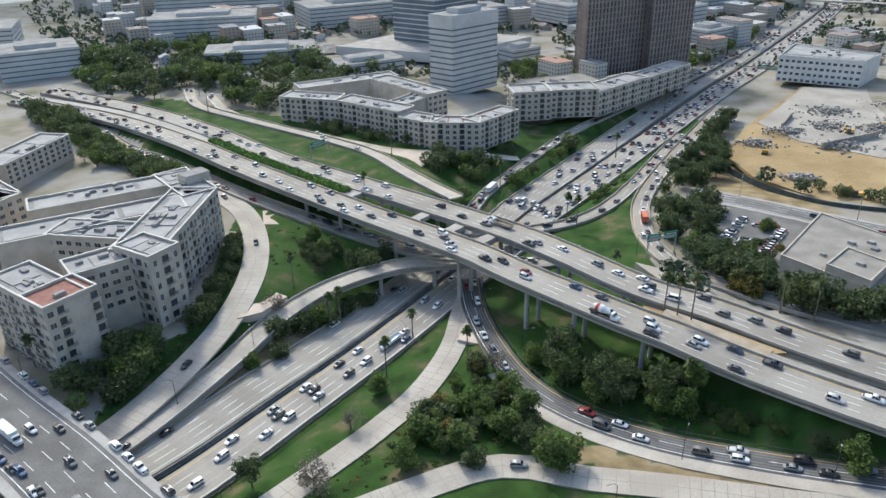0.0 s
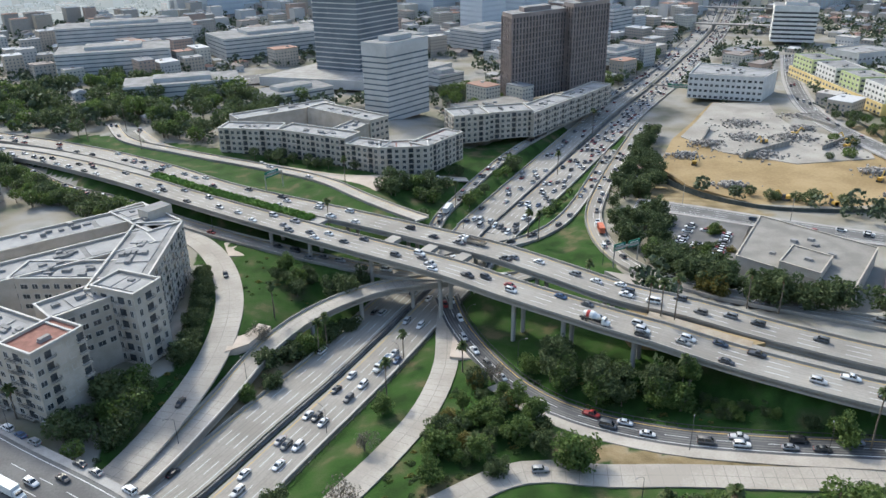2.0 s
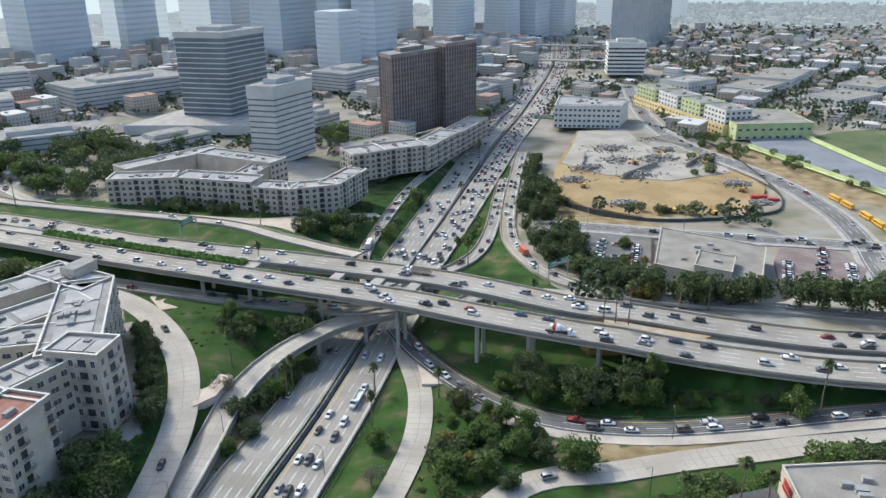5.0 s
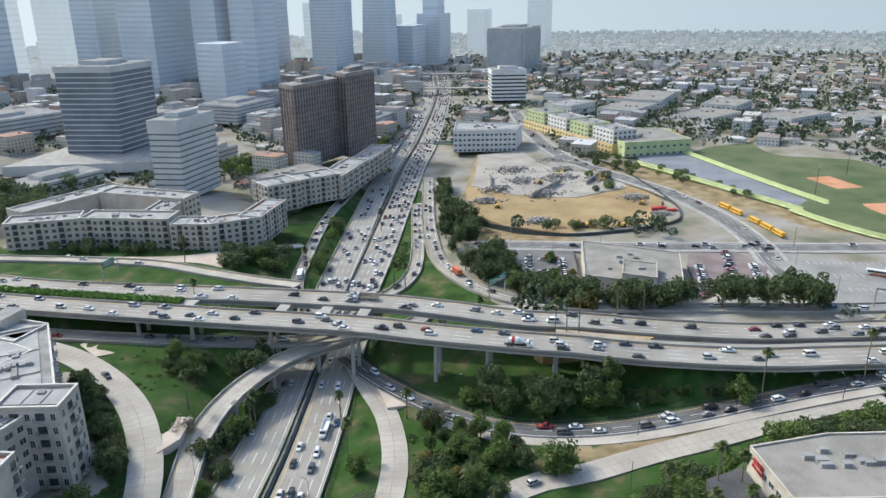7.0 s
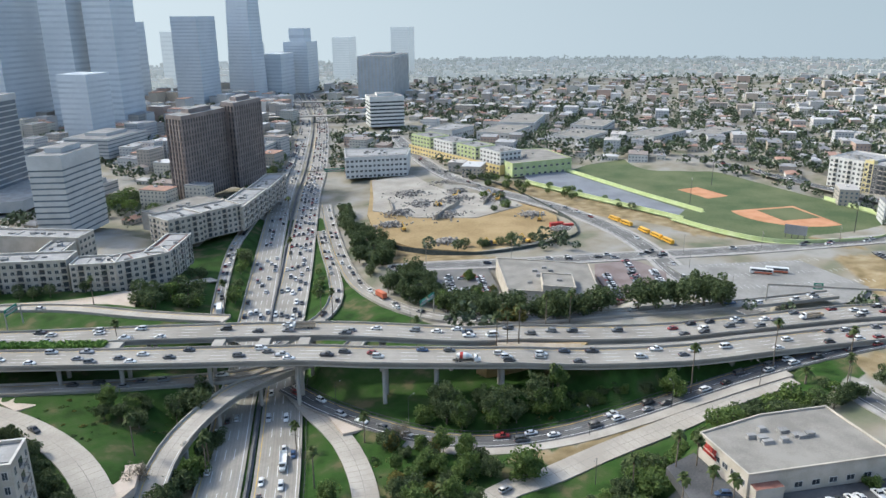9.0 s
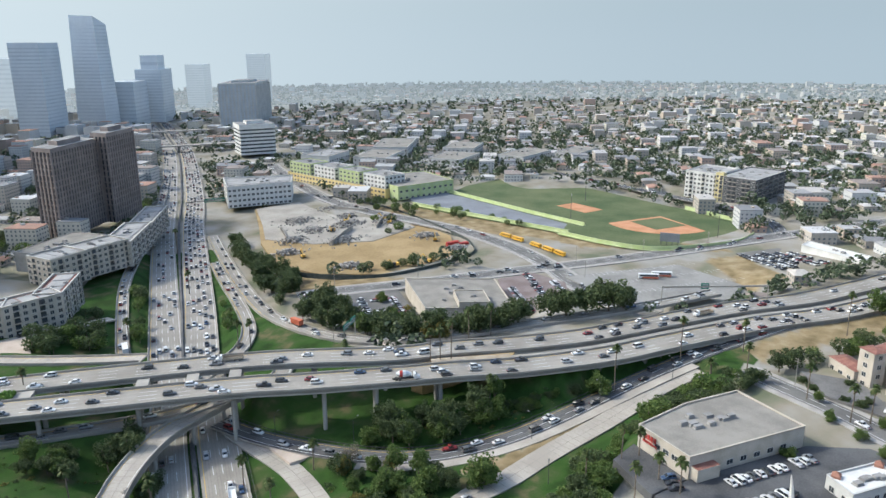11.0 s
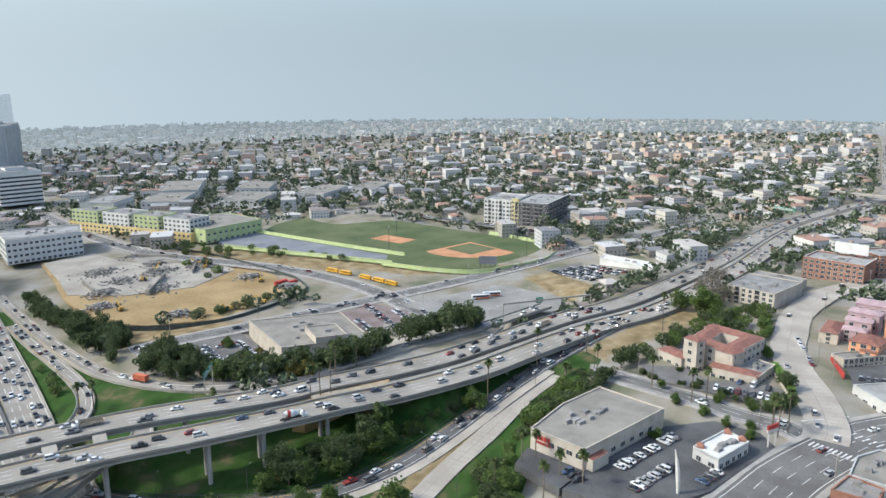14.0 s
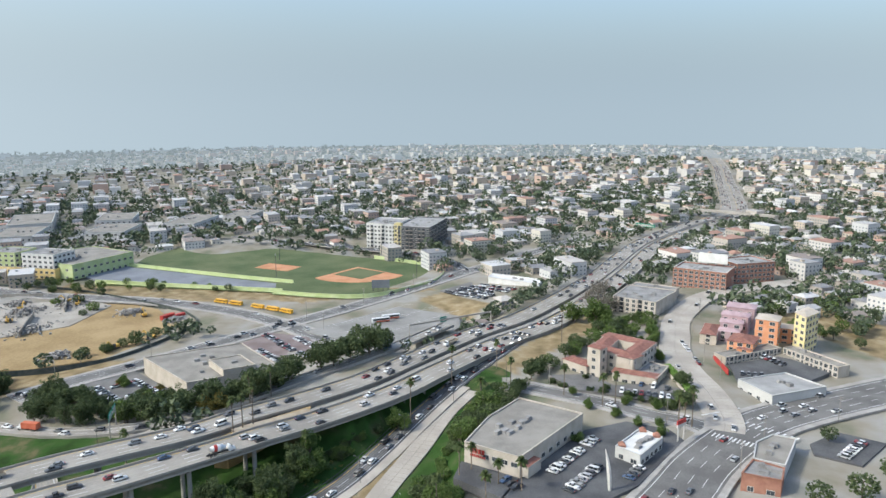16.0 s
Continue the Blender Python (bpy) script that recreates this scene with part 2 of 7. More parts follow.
plan("deck_101_far", 14.6, [(-290, 548, 2), (-196, 480, 4), (-133, 418, 7), (-84, 362, 9), (-21, 305, 10.8), (25, 265, 10.8), (45, 243, 10.8), (68, 216, 10.4), (86, 203, 9.8), (107, 184, 9),
                        (134, 163, 8.2), (164, 145, 8), (210, 117, 8), (257, 83, 8), (360, 32, 8.5), (508, -26, 8.5), (630, -98, 8.5), (728, -163, 8.5), (936, -218, 8), (1155, -270, 7), (1534, -362, 6), (2204, -502, 5)],
     4, grade=False, label="second freeway deck of pale concrete beside the first", traffic=0.3, way=-1)
plan("ramp_east_long", 8.5, [(-330, 560, 0), (-247, 490, 0), (-187, 418, 0), (-147, 384, 0), (-97, 335, 0.5), (-58, 301, 1), (-40, 287, 1), (-10, 268, 0.5), (14, 262, -0.5), (40, 262, -3), (60, 275, -4)],
     2, label="concrete ramp passing below the decks with a queue of cars", traffic=0.5)
plan("ramp_apartments", 10.5, [(-112, 340, 0.3), (-92, 314, 0.2), (-80, 284, 0), (-75, 252, -0.6), (-78, 222, -3), (-87, 196, -6), (-98, 174, -8), (-112, 154, -9)],
     1, mat="ramp", walls="", label="curved pale concrete ramp beside the apartments", traffic=0.06)
plan("ramp_flyover", 9.0, [(-101, 157, -9.6), (-88, 177, -9), (-73, 205, -7.6), (-60, 229, -5), (-43, 245, -1.8), (-19, 257, 0), (4, 260, 0.2), (26, 262, 0)],
     2, mat="ramp", grade=False, label="curved flyover ramp of worn concrete crossing the lower freeway", traffic=0.05)
plan("ramp_lower_right", 8.6, [(12, 262, -10), (7, 240, -9.6), (2, 213, -9.2), (-8, 189, -9), (-21, 170, -8.6), (-38, 150, -8), (-58, 128, -7.6)],
     2, mat="ramp", walls="", label="empty pale concrete ramp curving through lawns", traffic=0.0)
plan("ramp_queue", 9.0, [(10, 262, -9), (11, 238, -8.5), (16, 212, -7.6), (24, 190, -7), (37, 173, -6.4), (58, 158, -5), (84, 147, -3.4), (112, 136, -0.5), (135, 126, 2), (165, 111, 5), (212, 86, 7.2), (260, 54, 7.4)],
     2, mat="asph", walls="", label="dark asphalt ramp with a slow queue of cars", traffic=0.75)
plan("ramp_frontage", 9.0, [(-60, 118, -7), (-10, 143, -6.6), (14, 151, -6.2), (36, 145, -5.6), (58, 140, -4.6), (88, 131, -2.6), (118, 123, 0), (140, 113, 2.6)],
     1, mat="ramp", walls="", label="pale concrete frontage ramp below the slope", traffic=0.08)
plan("ramp_west_loop", 6.6, [(10, 300, -7), (13, 322, -7), (22, 345, -6), (36, 368, -5), (52, 393, -4), (80, 434, -3.4), (117, 479, -3.4), (166, 534, -4), (250, 640, -5), (330, 745, -5)],
     2, label="side ramp packed with queueing cars", traffic=0.8)
plan("ramp_island", 7.5, [(14, 288, -4.6), (36, 296, -4.4), (56, 303, -4.4), (76, 320, -5), (98, 352, -6), (126, 400, -7), (150, 440, -7.4)],
     2, label="curved ramp beside a grass island", traffic=0.7)
plan("ramp_outer_curve", 8.5, [(230, 131, 7.6), (185, 158, 7.2), (142, 192, 5.6), (118, 213, 4), (103, 229, 2.6), (91, 247, 1), (86, 272, -0.8), (89, 302, -2.6), (100, 336, -4.4), (130, 392, -6), (168, 455, -7), (196, 500, -7)],
     2, label="outer freeway ramp curving round a grass island", traffic=0.5)
plan("ramp_hill_east", 8.0, [(-185, 542, 3), (-163, 493, 3), (-120, 455, 3), (-61, 405, 4), (-36, 378, 5), (-19, 347, 6.5), (-5, 322, 8), (6, 303, 9.6)],
     2, mat="ramp", label="pale ramp joining the upper deck", traffic=0.1)
plan("ramp_hill_street", 7.0, [(-163, 520, 3), (-140, 478, 3), (-107, 445, 2.6), (-73, 424, 2.2), (-28, 394, 2), (6, 390, 1), (28, 387, -0.6), (43, 388, -2.6)],
     2, mat="ramp", walls="", label="pale road below the terrace apartments", traffic=0.15)
plan("street_bridge", 22.0, [(-260, 285, 0), (-200, 230, 0), (-140, 178, 0), (-105, 150, 0), (-76, 125, 0), (-30, 90, 0.6), (10, 62, 2.8), (46, 37, 4.7), (66, 25, 5), (86, 10, 5.1), (105, -7, 5.3), (119, -27, 5.6), (136, -58, 6), (160, -105, 6.5), (220, -230, 7)],
     4, mat="street", walls="", grade=False, label="wide grey street with lane lines", traffic=0.25)
plan("street_yards", 11.0, [(118, 327, -0.6), (136, 315, 0), (177, 284, 0), (229, 248, 0), (282, 210, 0), (327, 178, 1), (400, 128, 3), (470, 80, 4), (560, 20, 5)],
     3, mat="street", walls="", label="grey street behind the warehouse", traffic=0.25)
plan("street_buses", 12.0, [(430, 690, 0), (352, 558, 0), (308, 455, 0), (296, 350, 0), (276, 285, 0), (250, 240, 0), (226, 210, 0), (207, 180, 0), (197, 153, 1)],
     3, mat="street", walls="", label="grey street along the school field", traffic=0.2)
plan("street_short", 10.0, [(100, 14, 5.2), (106, 20, 5.4), (112, 36, 5.6), (124, 56, 5.8), (135, 77, 5.4), (146, 96, 4.4)], 2, mat="street", walls="", label="short grey street by the store", traffic=0.05)
plan("street_pink", 16.0, [(98, 8, 5.2), (110, 5, 6), (136, 5, 7), (164, 8.5, 7.8), (190, 8, 8.2), (212, 3.5, 8.5), (243, -3.5, 9), (273, -17, 9.7), (302, -36, 10.5), (326, -69, 11), (345, -110, 11.5)], 2, mat="ramp", walls="", label="pale concrete hillside street with parked cars", traffic=0.1)
plan("street_field", 10.0, [(398, 131, 3), (425, 140, 3), (446, 156, 3), (468, 185, 3.5), (482, 230, 4), (505, 290, 4), (540, 380, 4)], 2, mat="asph", walls="", label="dark street beyond the ball field", traffic=0.4)

SAMPLES = np.array([(x, y, z, r["w"] / 2) for r in ROADS.values() if r["grade"] for x, y, z in r["a"]])
# level pads: x, y, radius, height
PADS = [(-125, 240, 40, -2), (-20, 460, 60, 2), (140, 245, 40, -2.5), (235, 160, 50, -1), (78, 86, 24, 4.8), (60, 60, 22, 4.7), (172, 40, 24, 6.4), (140, 42, 12, 6.4), (205, -30, 24, 8), (150, -32, 14, 5.8), (178, -32, 14, 6.8), (68, -4, 14, 4.8), (86, -36, 12, 4.8), (240, 380, 60, -3), (420, 260, 90, 0),
        (120, 500, 30, 0), (280, 8, 22, 8.2), (260, -50, 35, 8), (350, -80, 40, 10), (125, 155, 8, 6), (180, 117, 8, 6.5), (250, 68, 12, 6.5), (360, 24, 16, 7.2), (505, -34, 18, 7.4), (-110, 375, 14, 3), (-170, 440, 18, 2), (-230, 500, 20, 1.5)]
PADS += [(x, y, 9, z - 1.2) for x, y, z in ROADS["deck_101_near"]["a"][::2] if z < 9.2]
PADS += [(x, y, 9, z - 1.2) for x, y, z in ROADS["deck_101_far"]["a"][::2] if z < 9.6]
PADS += [(x, y, 10, z - 0.9) for x, y, z in ROADS["street_bridge"]["a"] if not -110 < x < -60]
SAMPLES = np.vstack([SAMPLES, np.array([(x, y, z, r) for x, y, r, z in PADS])])
LOW = np.array([(x, y, z, r["w"] / 2) for k, r in ROADS.items() if r["grade"] for x, y, z in r["a"]] +
               [(x, y, z - 0.4, r["w"] / 2) for k, r in ROADS.items() if k.startswith("deck") for x, y, z in r["a"]] +
               [(x, y, z - 0.2, r["w"] / 2) for k, r in ROADS.items() if k in ("street_bridge", "ramp_flyover") for x, y, z in r["a"]])


def ground(xy):
    """Heights of the land at plan points."""
    xy = np.atleast_2d(np.array(xy, float))
    out = np.zeros(len(xy))
    for i in range(0, len(xy), 2000):
        p = xy[i:i + 2000]
        d = np.hypot(p[:, None, 0] - SAMPLES[None, :, 0], p[:, None, 1] - SAMPLES[None, :, 1])
        e = np.maximum(d - SAMPLES[None, :, 3] - 2.0, 0.4)
        w = e ** -2.6
        far = 60.0 ** -2.6
        h = (w * SAMPLES[None, :, 2]).sum(1) / (w.sum(1) + far)
        d = np.hypot(p[:, None, 0] - LOW[None, :, 0], p[:, None, 1] - LOW[None, :, 1])
        e = d - LOW[None, :, 3]
        cap = np.where(e < 7.0, LOW[None, :, 2] - 0.55 + np.maximum(e - 1.0, 0) * 0.75, 1e3).min(1)
        out[i:i + 2000] = np.minimum(h - 0.3, cap)
    return out


def gz(x, y):
    return float(ground([(x, y)])[0])


def axis(lo, hi, step, far):
    a = list(np.arange(lo, hi + step, step))
    s = step
    while a[-1] < far:
        s *= 1.22
        a.append(a[-1] + s)
    s = step
    while a[0] > -far:
        s *= 1.22
        a.insert(0, a[0] - s)
    return np.array(a)


gx, gy = axis(-260, 420, 4.0, 4600), axis(-120, 560, 4.0, 4600)
GX, GY = np.meshgrid(gx, gy)
flatxy = np.stack([GX.ravel(), GY.ravel()], 1)
GH = ground(flatxy)

# ---- ground sheet ----
def ground_material():
    m = bpy.data.materials.new("mixed_ground")
    m.use_nodes = True
    n, l = m.node_tree.nodes, m.node_tree.links
    s = n["Principled BSDF"]
    s.inputs["Roughness"].default_value = 0.95
    s.inputs["Specular IOR Level"].default_value = 0.1
    at = n.new("ShaderNodeAttribute")
    at.attribute_name = "lawn"
    g = n.new("ShaderNodeNewGeometry")

    def noisy(scale, detail=5):
        t = n.new("ShaderNodeTexNoise")
        t.inputs["Scale"].default_value = scale
        t.inputs["Detail"].default_value = detail
        l.new(g.outputs["Position"], t.inputs["Vector"])
        return t.outputs[0]

    def ramp(src, *stops):
        r = n.new("ShaderNodeValToRGB")
        e = r.color_ramp.elements
        while len(e) < len(stops):
            e.new(0.5)
        for i, (p, c) in enumerate(stops):
            e[i].position, e[i].color = p, (*c, 1)
        l.new(src, r.inputs[0])
        return r.outputs[0]

    lawn = ramp(noisy(0.09, 8), (0.32, (0.022, 0.044, 0.011)), (0.48, (0.034, 0.074, 0.016)), (0.58, (0.052, 0.078, 0.026)), (0.68, (0.12, 0.105, 0.055)))
    earth = ramp(noisy(0.03, 8), (0.3, (0.13, 0.14, 0.09)), (0.45, (0.24, 0.215, 0.165)), (0.6, (0.30, 0.285, 0.255)), (0.75, (0.19, 0.19, 0.165)))
    at2 = n.new("ShaderNodeAttribute")
    at2.attribute_name = "dry_slope"
    tan = ramp(noisy(0.12, 8), (0.3, (0.15, 0.115, 0.06)), (0.5, (0.25, 0.19, 0.105)), (0.7, (0.33, 0.27, 0.17)))
    mix0 = n.new("ShaderNodeMix")
    mix0.data_type = "RGBA"
    l.new(at2.outputs["Fac"], mix0.inputs["Factor"])
    l.new(earth, mix0.inputs["A"])
    l.new(tan, mix0.inputs["B"])
    mix = n.new("ShaderNodeMix")
    mix.data_type = "RGBA"
    edge = n.new("ShaderNodeMath")
    edge.operation = "MULTIPLY_ADD"
    l.new(noisy(0.15, 6), edge.inputs[0])
    edge.inputs[1].default_value = 0.7
    edge.inputs[2].default_value = -0.35
    tot = n.new("ShaderNodeMath")
    l.new(edge.outputs[0], tot.inputs[0])
    l.new(at.outputs["Fac"], tot.inputs[1])
    hard = n.new("ShaderNodeMapRange")
    hard.inputs["From Min"].default_value, hard.inputs["From Max"].default_value = 0.4, 0.6
    l.new(tot.outputs[0], hard.inputs[0])
    l.new(hard.outputs[0], mix.inputs["Factor"])
    l.new(mix0.outputs["Result"], mix.inputs["A"])
    l.new(lawn, mix.inputs["B"])
    l.new(mix.outputs["Result"], s.inputs["Base Color"])
    b = n.new("ShaderNodeBump")
    b.inputs["Strength"].default_value, b.inputs["Distance"].default_value = 0.6, 0.3
    l.new(noisy(1.5, 6), b.inputs["Height"])
    l.new(b.outputs[0], s.inputs["Normal"])
    return m


g = Geo()
nx_, ny_ = len(gx), len(gy)
g.v = [(float(x), float(y), float(h)) for (x, y), h in zip(flatxy, GH)]
for j in range(ny_ - 1):
    for i in range(nx_ - 1):
        k = j * nx_ + i
        g.f.append((k, k + 1, k + nx_ + 1, k + nx_))
g.m = [0] * len(g.f)
land = g.make("ground", ground_material(), kind="structure", label="lawns, dry slopes and city ground", smooth=True)
RING = [(-100, 130), (-20, 120), (160, 95), (180, 112), (110, 150), (70, 215), (82, 240), (88, 300), (102, 342), (174, 466), (130, 500), (40, 440), (-60, 440), (-200, 520), (-230, 480), (-96, 322), (-90, 280), (-89, 215), (-108, 196), (-104, 172)]


def inside(p, ring):
    x, y = p[:, 0], p[:, 1]
    c = np.zeros(len(p), bool)
    for (x0, y0), (x1, y1) in zip(ring, ring[1:] + ring[:1]):
        c ^= ((y0 > y) != (y1 > y)) & (x < (x1 - x0) * (y - y0) / (y1 - y0 + 1e-9) + x0)
    return c


lawn = inside(flatxy, RING).astype(float)
dry = inside(flatxy, [(-100, 154), (-88, 160), (-56, 208), (-44, 226), (-50, 236), (-62, 226), (-76, 196)]) | inside(flatxy, [(26, 166), (60, 150), (100, 136), (126, 121), (88, 130), (40, 146)])
lawn[dry] = 0.2
tan_ = np.zeros(len(flatxy))
for ring in ([(165, 104), (215, 80), (264, 46), (252, 32), (205, 60), (160, 92)], [(-100, 154), (-88, 160), (-56, 208), (-44, 226), (-50, 236), (-62, 226), (-76, 196)], [(150, 395), (176, 300), (150, 300), (120, 330)], [(268, 122), (312, 160), (332, 142), (290, 106)],
             [(300, 440), (345, 440), (328, 250), (300, 290)], [(190, -100), (262, -60), (300, -100), (230, -140)], [(26, 166), (60, 150), (100, 136), (126, 121), (88, 130), (40, 146)], [(320, 330), (350, 160), (340, 150), (300, 240)]):
    tan_[inside(flatxy, ring)] = 1.0
at = land.data.attributes.new("dry_slope", "FLOAT", "POINT")
at.data.foreach_set("value", tan_)
at = land.data.attributes.new("lawn", "FLOAT", "POINT")
at.data.foreach_set("value", lawn)

# ---- roads ----
SURFACE = {None: M_ROAD, "ramp": M_RAMP, "asph": M_ASPH, "street": M_STREET}


def build_road(name, r):
    a, n, w = r["a"], r["n"], r["w"]
    h = w / 2
    deck = name.startswith("deck") or name == "ramp_flyover"
    g = Geo()
    strip(g, a, n, -h, h, -1.7 if deck else -r["thick"], 0.0, 0, side=1)
    road = g.make(name, [SURFACE[r["mat"]], M_CONC], kind="structure", label=r["label"])
    paint = Geo()
    lanes = r["lanes"]
    lw = (w - 2.4) / lanes
    z = 0.03
    if r["edge"] and name not in ("ramp_apartments", "ramp_lower_right", "ramp_frontage", "street_pink"):
        flat(paint, a, n, -h + 1.1, -h + 1.35, z, 0)
        flat(paint, a, n, h - 1.35, h - 1.1, z, 1 if "ramp" in name or "road" in name or "deck" in name else 0)
    if r["dashes"] and r["mat"] != "ramp":
        for k in range(1, lanes):
            o = -h + 1.2 + lw * k
            for i in range(0, len(a) - 1, 2):
                if np.hypot(*(a[i, :2] - (0, 200))) < 700:
                    flat(paint, a, n, o - 0.1, o + 0.1, z, 0, i, i + 2)
    if paint.f:
        paint.make("lane_lines", [M_WHITE, M_YELLOW], road)
    if "street" not in name and r["mat"] != "ramp":
        wear = Geo()
        for k in range(lanes):
            o = -h + 1.2 + lw * (k + 0.5)
            flat(wear, a, n, o - 0.75, o - 0.35, 0.012, 0)
            flat(wear, a, n, o + 0.35, o + 0.75, 0.012, 0)
        wear.make("tyre_tracks", M_TAR if r["mat"] != "asph" else M_STREET, road)
    if r["mat"] == "ramp":
        joints = Geo()
        for i in range(1, len(a) - 1):
            p, d = a[i], n[i]
            u = np.array([d[1], -d[0]])
            for t in (0.0, 0.5):
                q = p + (a[i + 1] - p) * t
                A, B = q[:2] + d * (h - 0.4), q[:2] - d * (h - 0.4)
                joints.poly(((*(A - u * 0.09), q[2] + 0.02), (*(B - u * 0.09), q[2] + 0.02), (*(B + u * 0.09), q[2] + 0.02), (*(A + u * 0.09), q[2] + 0.02)))
        flat(joints, a, n, -0.1, 0.1, 0.02)
        tagged(joints.make("slab_joints", M_TAR, road), kind="stuff")
    if r["mat"] == "street":
        for o0, o1 in ((h, h + 2.6), (-h - 2.6, -h)):
            g = Geo()
            strip(g, a, n, o0, o1, -0.8, 0.14)
            g.make("pavement", M_SIDE, road)
    for s in r["walls"]:
        g = Geo()
        if s == "l":
            strip(g, a, n, h - 0.35, h, -0.2 if not deck else -1.0, 0.85)
        else:
            strip(g, a, n, -h, -h + 0.35, -0.2 if not deck else -1.0, 0.85)
        g.make("parapet", M_CONC, road)
    return road


for key, r in ROADS.items():
    build_road(key, r)

# median wall of the lower freeway
g = Geo()
a, n = spline([(-97, 137, -10.8), (-75.5, 161, -11), (-56, 187.5, -11), (-36.5, 213.5, -11), (-18.5, 239.5, -11), (-1, 265, -10.5), (22, 296, -9.5), (40, 325, -8.5), (77, 376, -8), (135.5, 458, -7.5), (196, 541.5, -7), (282, 654.5, -6), (437.5, 872, -4), (541, 1039, -3), (711, 1325, 0)])
strip(g, a, n, -0.9, 0.9, -0.6, 0.06, 0)
strip(g, a, n, -0.3, 0.3, 0.06, 1.1, 0)
g.make("median_barrier", material("dark_stained_barrier", (0.10, 0.10, 0.10), (0.17, 0.165, 0.16), 0.9, 0.2, 2.0), kind="structure", label="dark stained concrete median wall")

# ---- buildings ----
M_CREAM = material("cream_stucco", (0.40, 0.355, 0.29), (0.50, 0.45, 0.385), 0.9, 0.2, 3.0)
M_TAN = material("tan_stucco", (0.42, 0.36, 0.29), (0.50, 0.44, 0.37), 0.9, 0.2, 3.0)
M_ROOF = material("grey_roof_membrane", (0.18, 0.175, 0.168), (0.29, 0.282, 0.27), 0.9, 0.12, 2.0)
M_ROOF_L = material("light_grey_roof_sheet", (0.26, 0.255, 0.245), (0.35, 0.342, 0.33), 0.9, 0.15, 2.0)
M_ROOF_D = material("brown_grey_roof_gravel", (0.20, 0.185, 0.162), (0.28, 0.26, 0.228), 0.95, 0.12, 2.0)
M_TILE = material("red_clay_tile", (0.19, 0.085, 0.065), (0.27, 0.13, 0.10), 0.85, 0.5, 5.0)
M_GLASS = material("dark_window_glass", (0.03, 0.035, 0.04), (0.07, 0.08, 0.09), 0.15, 0.3, 1.0, bump=0, spec=0.6)
M_TRIM = material("white_trim", (0.45, 0.43, 0.395), (0.54, 0.52, 0.48), 0.8, 0.4, 3.0, bump=0)
M_IRON = material("dark_iron", (0.05, 0.05, 0.05), (0.08, 0.08, 0.08), 0.6, 1.0, 5.0, bump=0)
M_PALE = material("pale_tower_concrete", (0.44, 0.435, 0.415), (0.53, 0.525, 0.505), 0.85, 0.1, 1.0)
M_BROWN = material("brown_granite", (0.20, 0.165, 0.15), (0.27, 0.225, 0.205), 0.7, 0.1, 1.0)
# skyscraper wall and band colours, paled to stand in for distance haze
M_BLUE = material("haze_paled_blue_grey_wall", (0.52, 0.555, 0.58), (0.60, 0.635, 0.66), 0.4, 0.02, 0.3, bump=0, spec=0.6)
M_BLUE_D = material("haze_paled_blue_bands", (0.42, 0.46, 0.495), (0.50, 0.535, 0.57), 0.3, 0.05, 0.5, bump=0, spec=0.6)
M_SLABG = material("dark_slab_glazing", (0.10, 0.125, 0.15), (0.15, 0.175, 0.20), 0.25, 0.05, 0.5, bump=0, spec=0.6)
M_WALLW = material("white_plaster", (0.55, 0.54, 0.51), (0.66, 0.65, 0.62), 0.9, 0.2, 3.0)


def window_mesh(w, h, frame=0.12):
    """A window as one connected skin: sill, head, jambs, mullion and the two recessed panes."""
    xs = [-w / 2 - frame, -w / 2, -0.035, 0.035, w / 2, w / 2 + frame]
    zs = [-0.12, 0.0, h, h + frame]
    depth = [[0.2] * 5, [0.14, 0.07, 0.13, 0.07, 0.14], [0.14] * 5]
    g = Geo()
    at_ = {}

    def vert(i, j, d):
        if (i, j, d) not in at_:
            at_[i, j, d] = len(g.v)
            g.v.append((xs[i], -d, zs[j]))
        return at_[i, j, d]

    for j in range(3):
        for i in range(5):
            d = depth[j][i]
            g.f.append((vert(i, j, d), vert(i + 1, j, d), vert(i + 1, j + 1, d), vert(i, j + 1, d)))
            g.m.append(1 if d == 0.07 else 0)
            for (p, q), (i2, j2) in ((((i + 1, j), (i + 1, j + 1)), (i + 1, j)), (((i + 1, j + 1), (i, j + 1)), (i, j + 1))):
                e = depth[j2][i2] if i2 < 5 and j2 < 3 else 0.0
                if e != d:
                    g.f.append((vert(*p, d), vert(*p, e), vert(*q, e), vert(*q, d)))
                    g.m.append(0)
            if i == 0:
                g.f.append((vert(0, j, d), vert(0, j + 1, d), vert(0, j + 1, 0.0), vert(0, j, 0.0)))
                g.m.append(0)
            if j == 0:
                g.f.append((vert(i, 0, d), vert(i, 0, 0.0), vert(i + 1, 0, 0.0), vert(i + 1, 0, d)))
                g.m.append(0)
    return g.mesh("window", [M_TRIM, M_GLASS])


def balcony_mesh(w, h):
    g = Geo()
    g.box(0, -0.02, 0, h, w - 0.5, 0.10, 0, 1)
    g.box(0, -0.7, -0.18, 0, w, 1.4, 0, 0)
    g.box(0, -1.36, 0.95, 1.03, w, 0.08, 0, 2)
    for i in range(9):
        g.box((i / 8 - 0.5) * (w - 0.1), -1.36, 0, 0.95, 0.05, 0.05, 0, 2)
    for s in (-1, 1):
        g.box(s * (w / 2 - 0.04), -0.7, 0.95, 1.03, 0.06, 1.3, 0, 2)
    return g.mesh("balcony", [M_CREAM, M_GLASS, M_IRON])


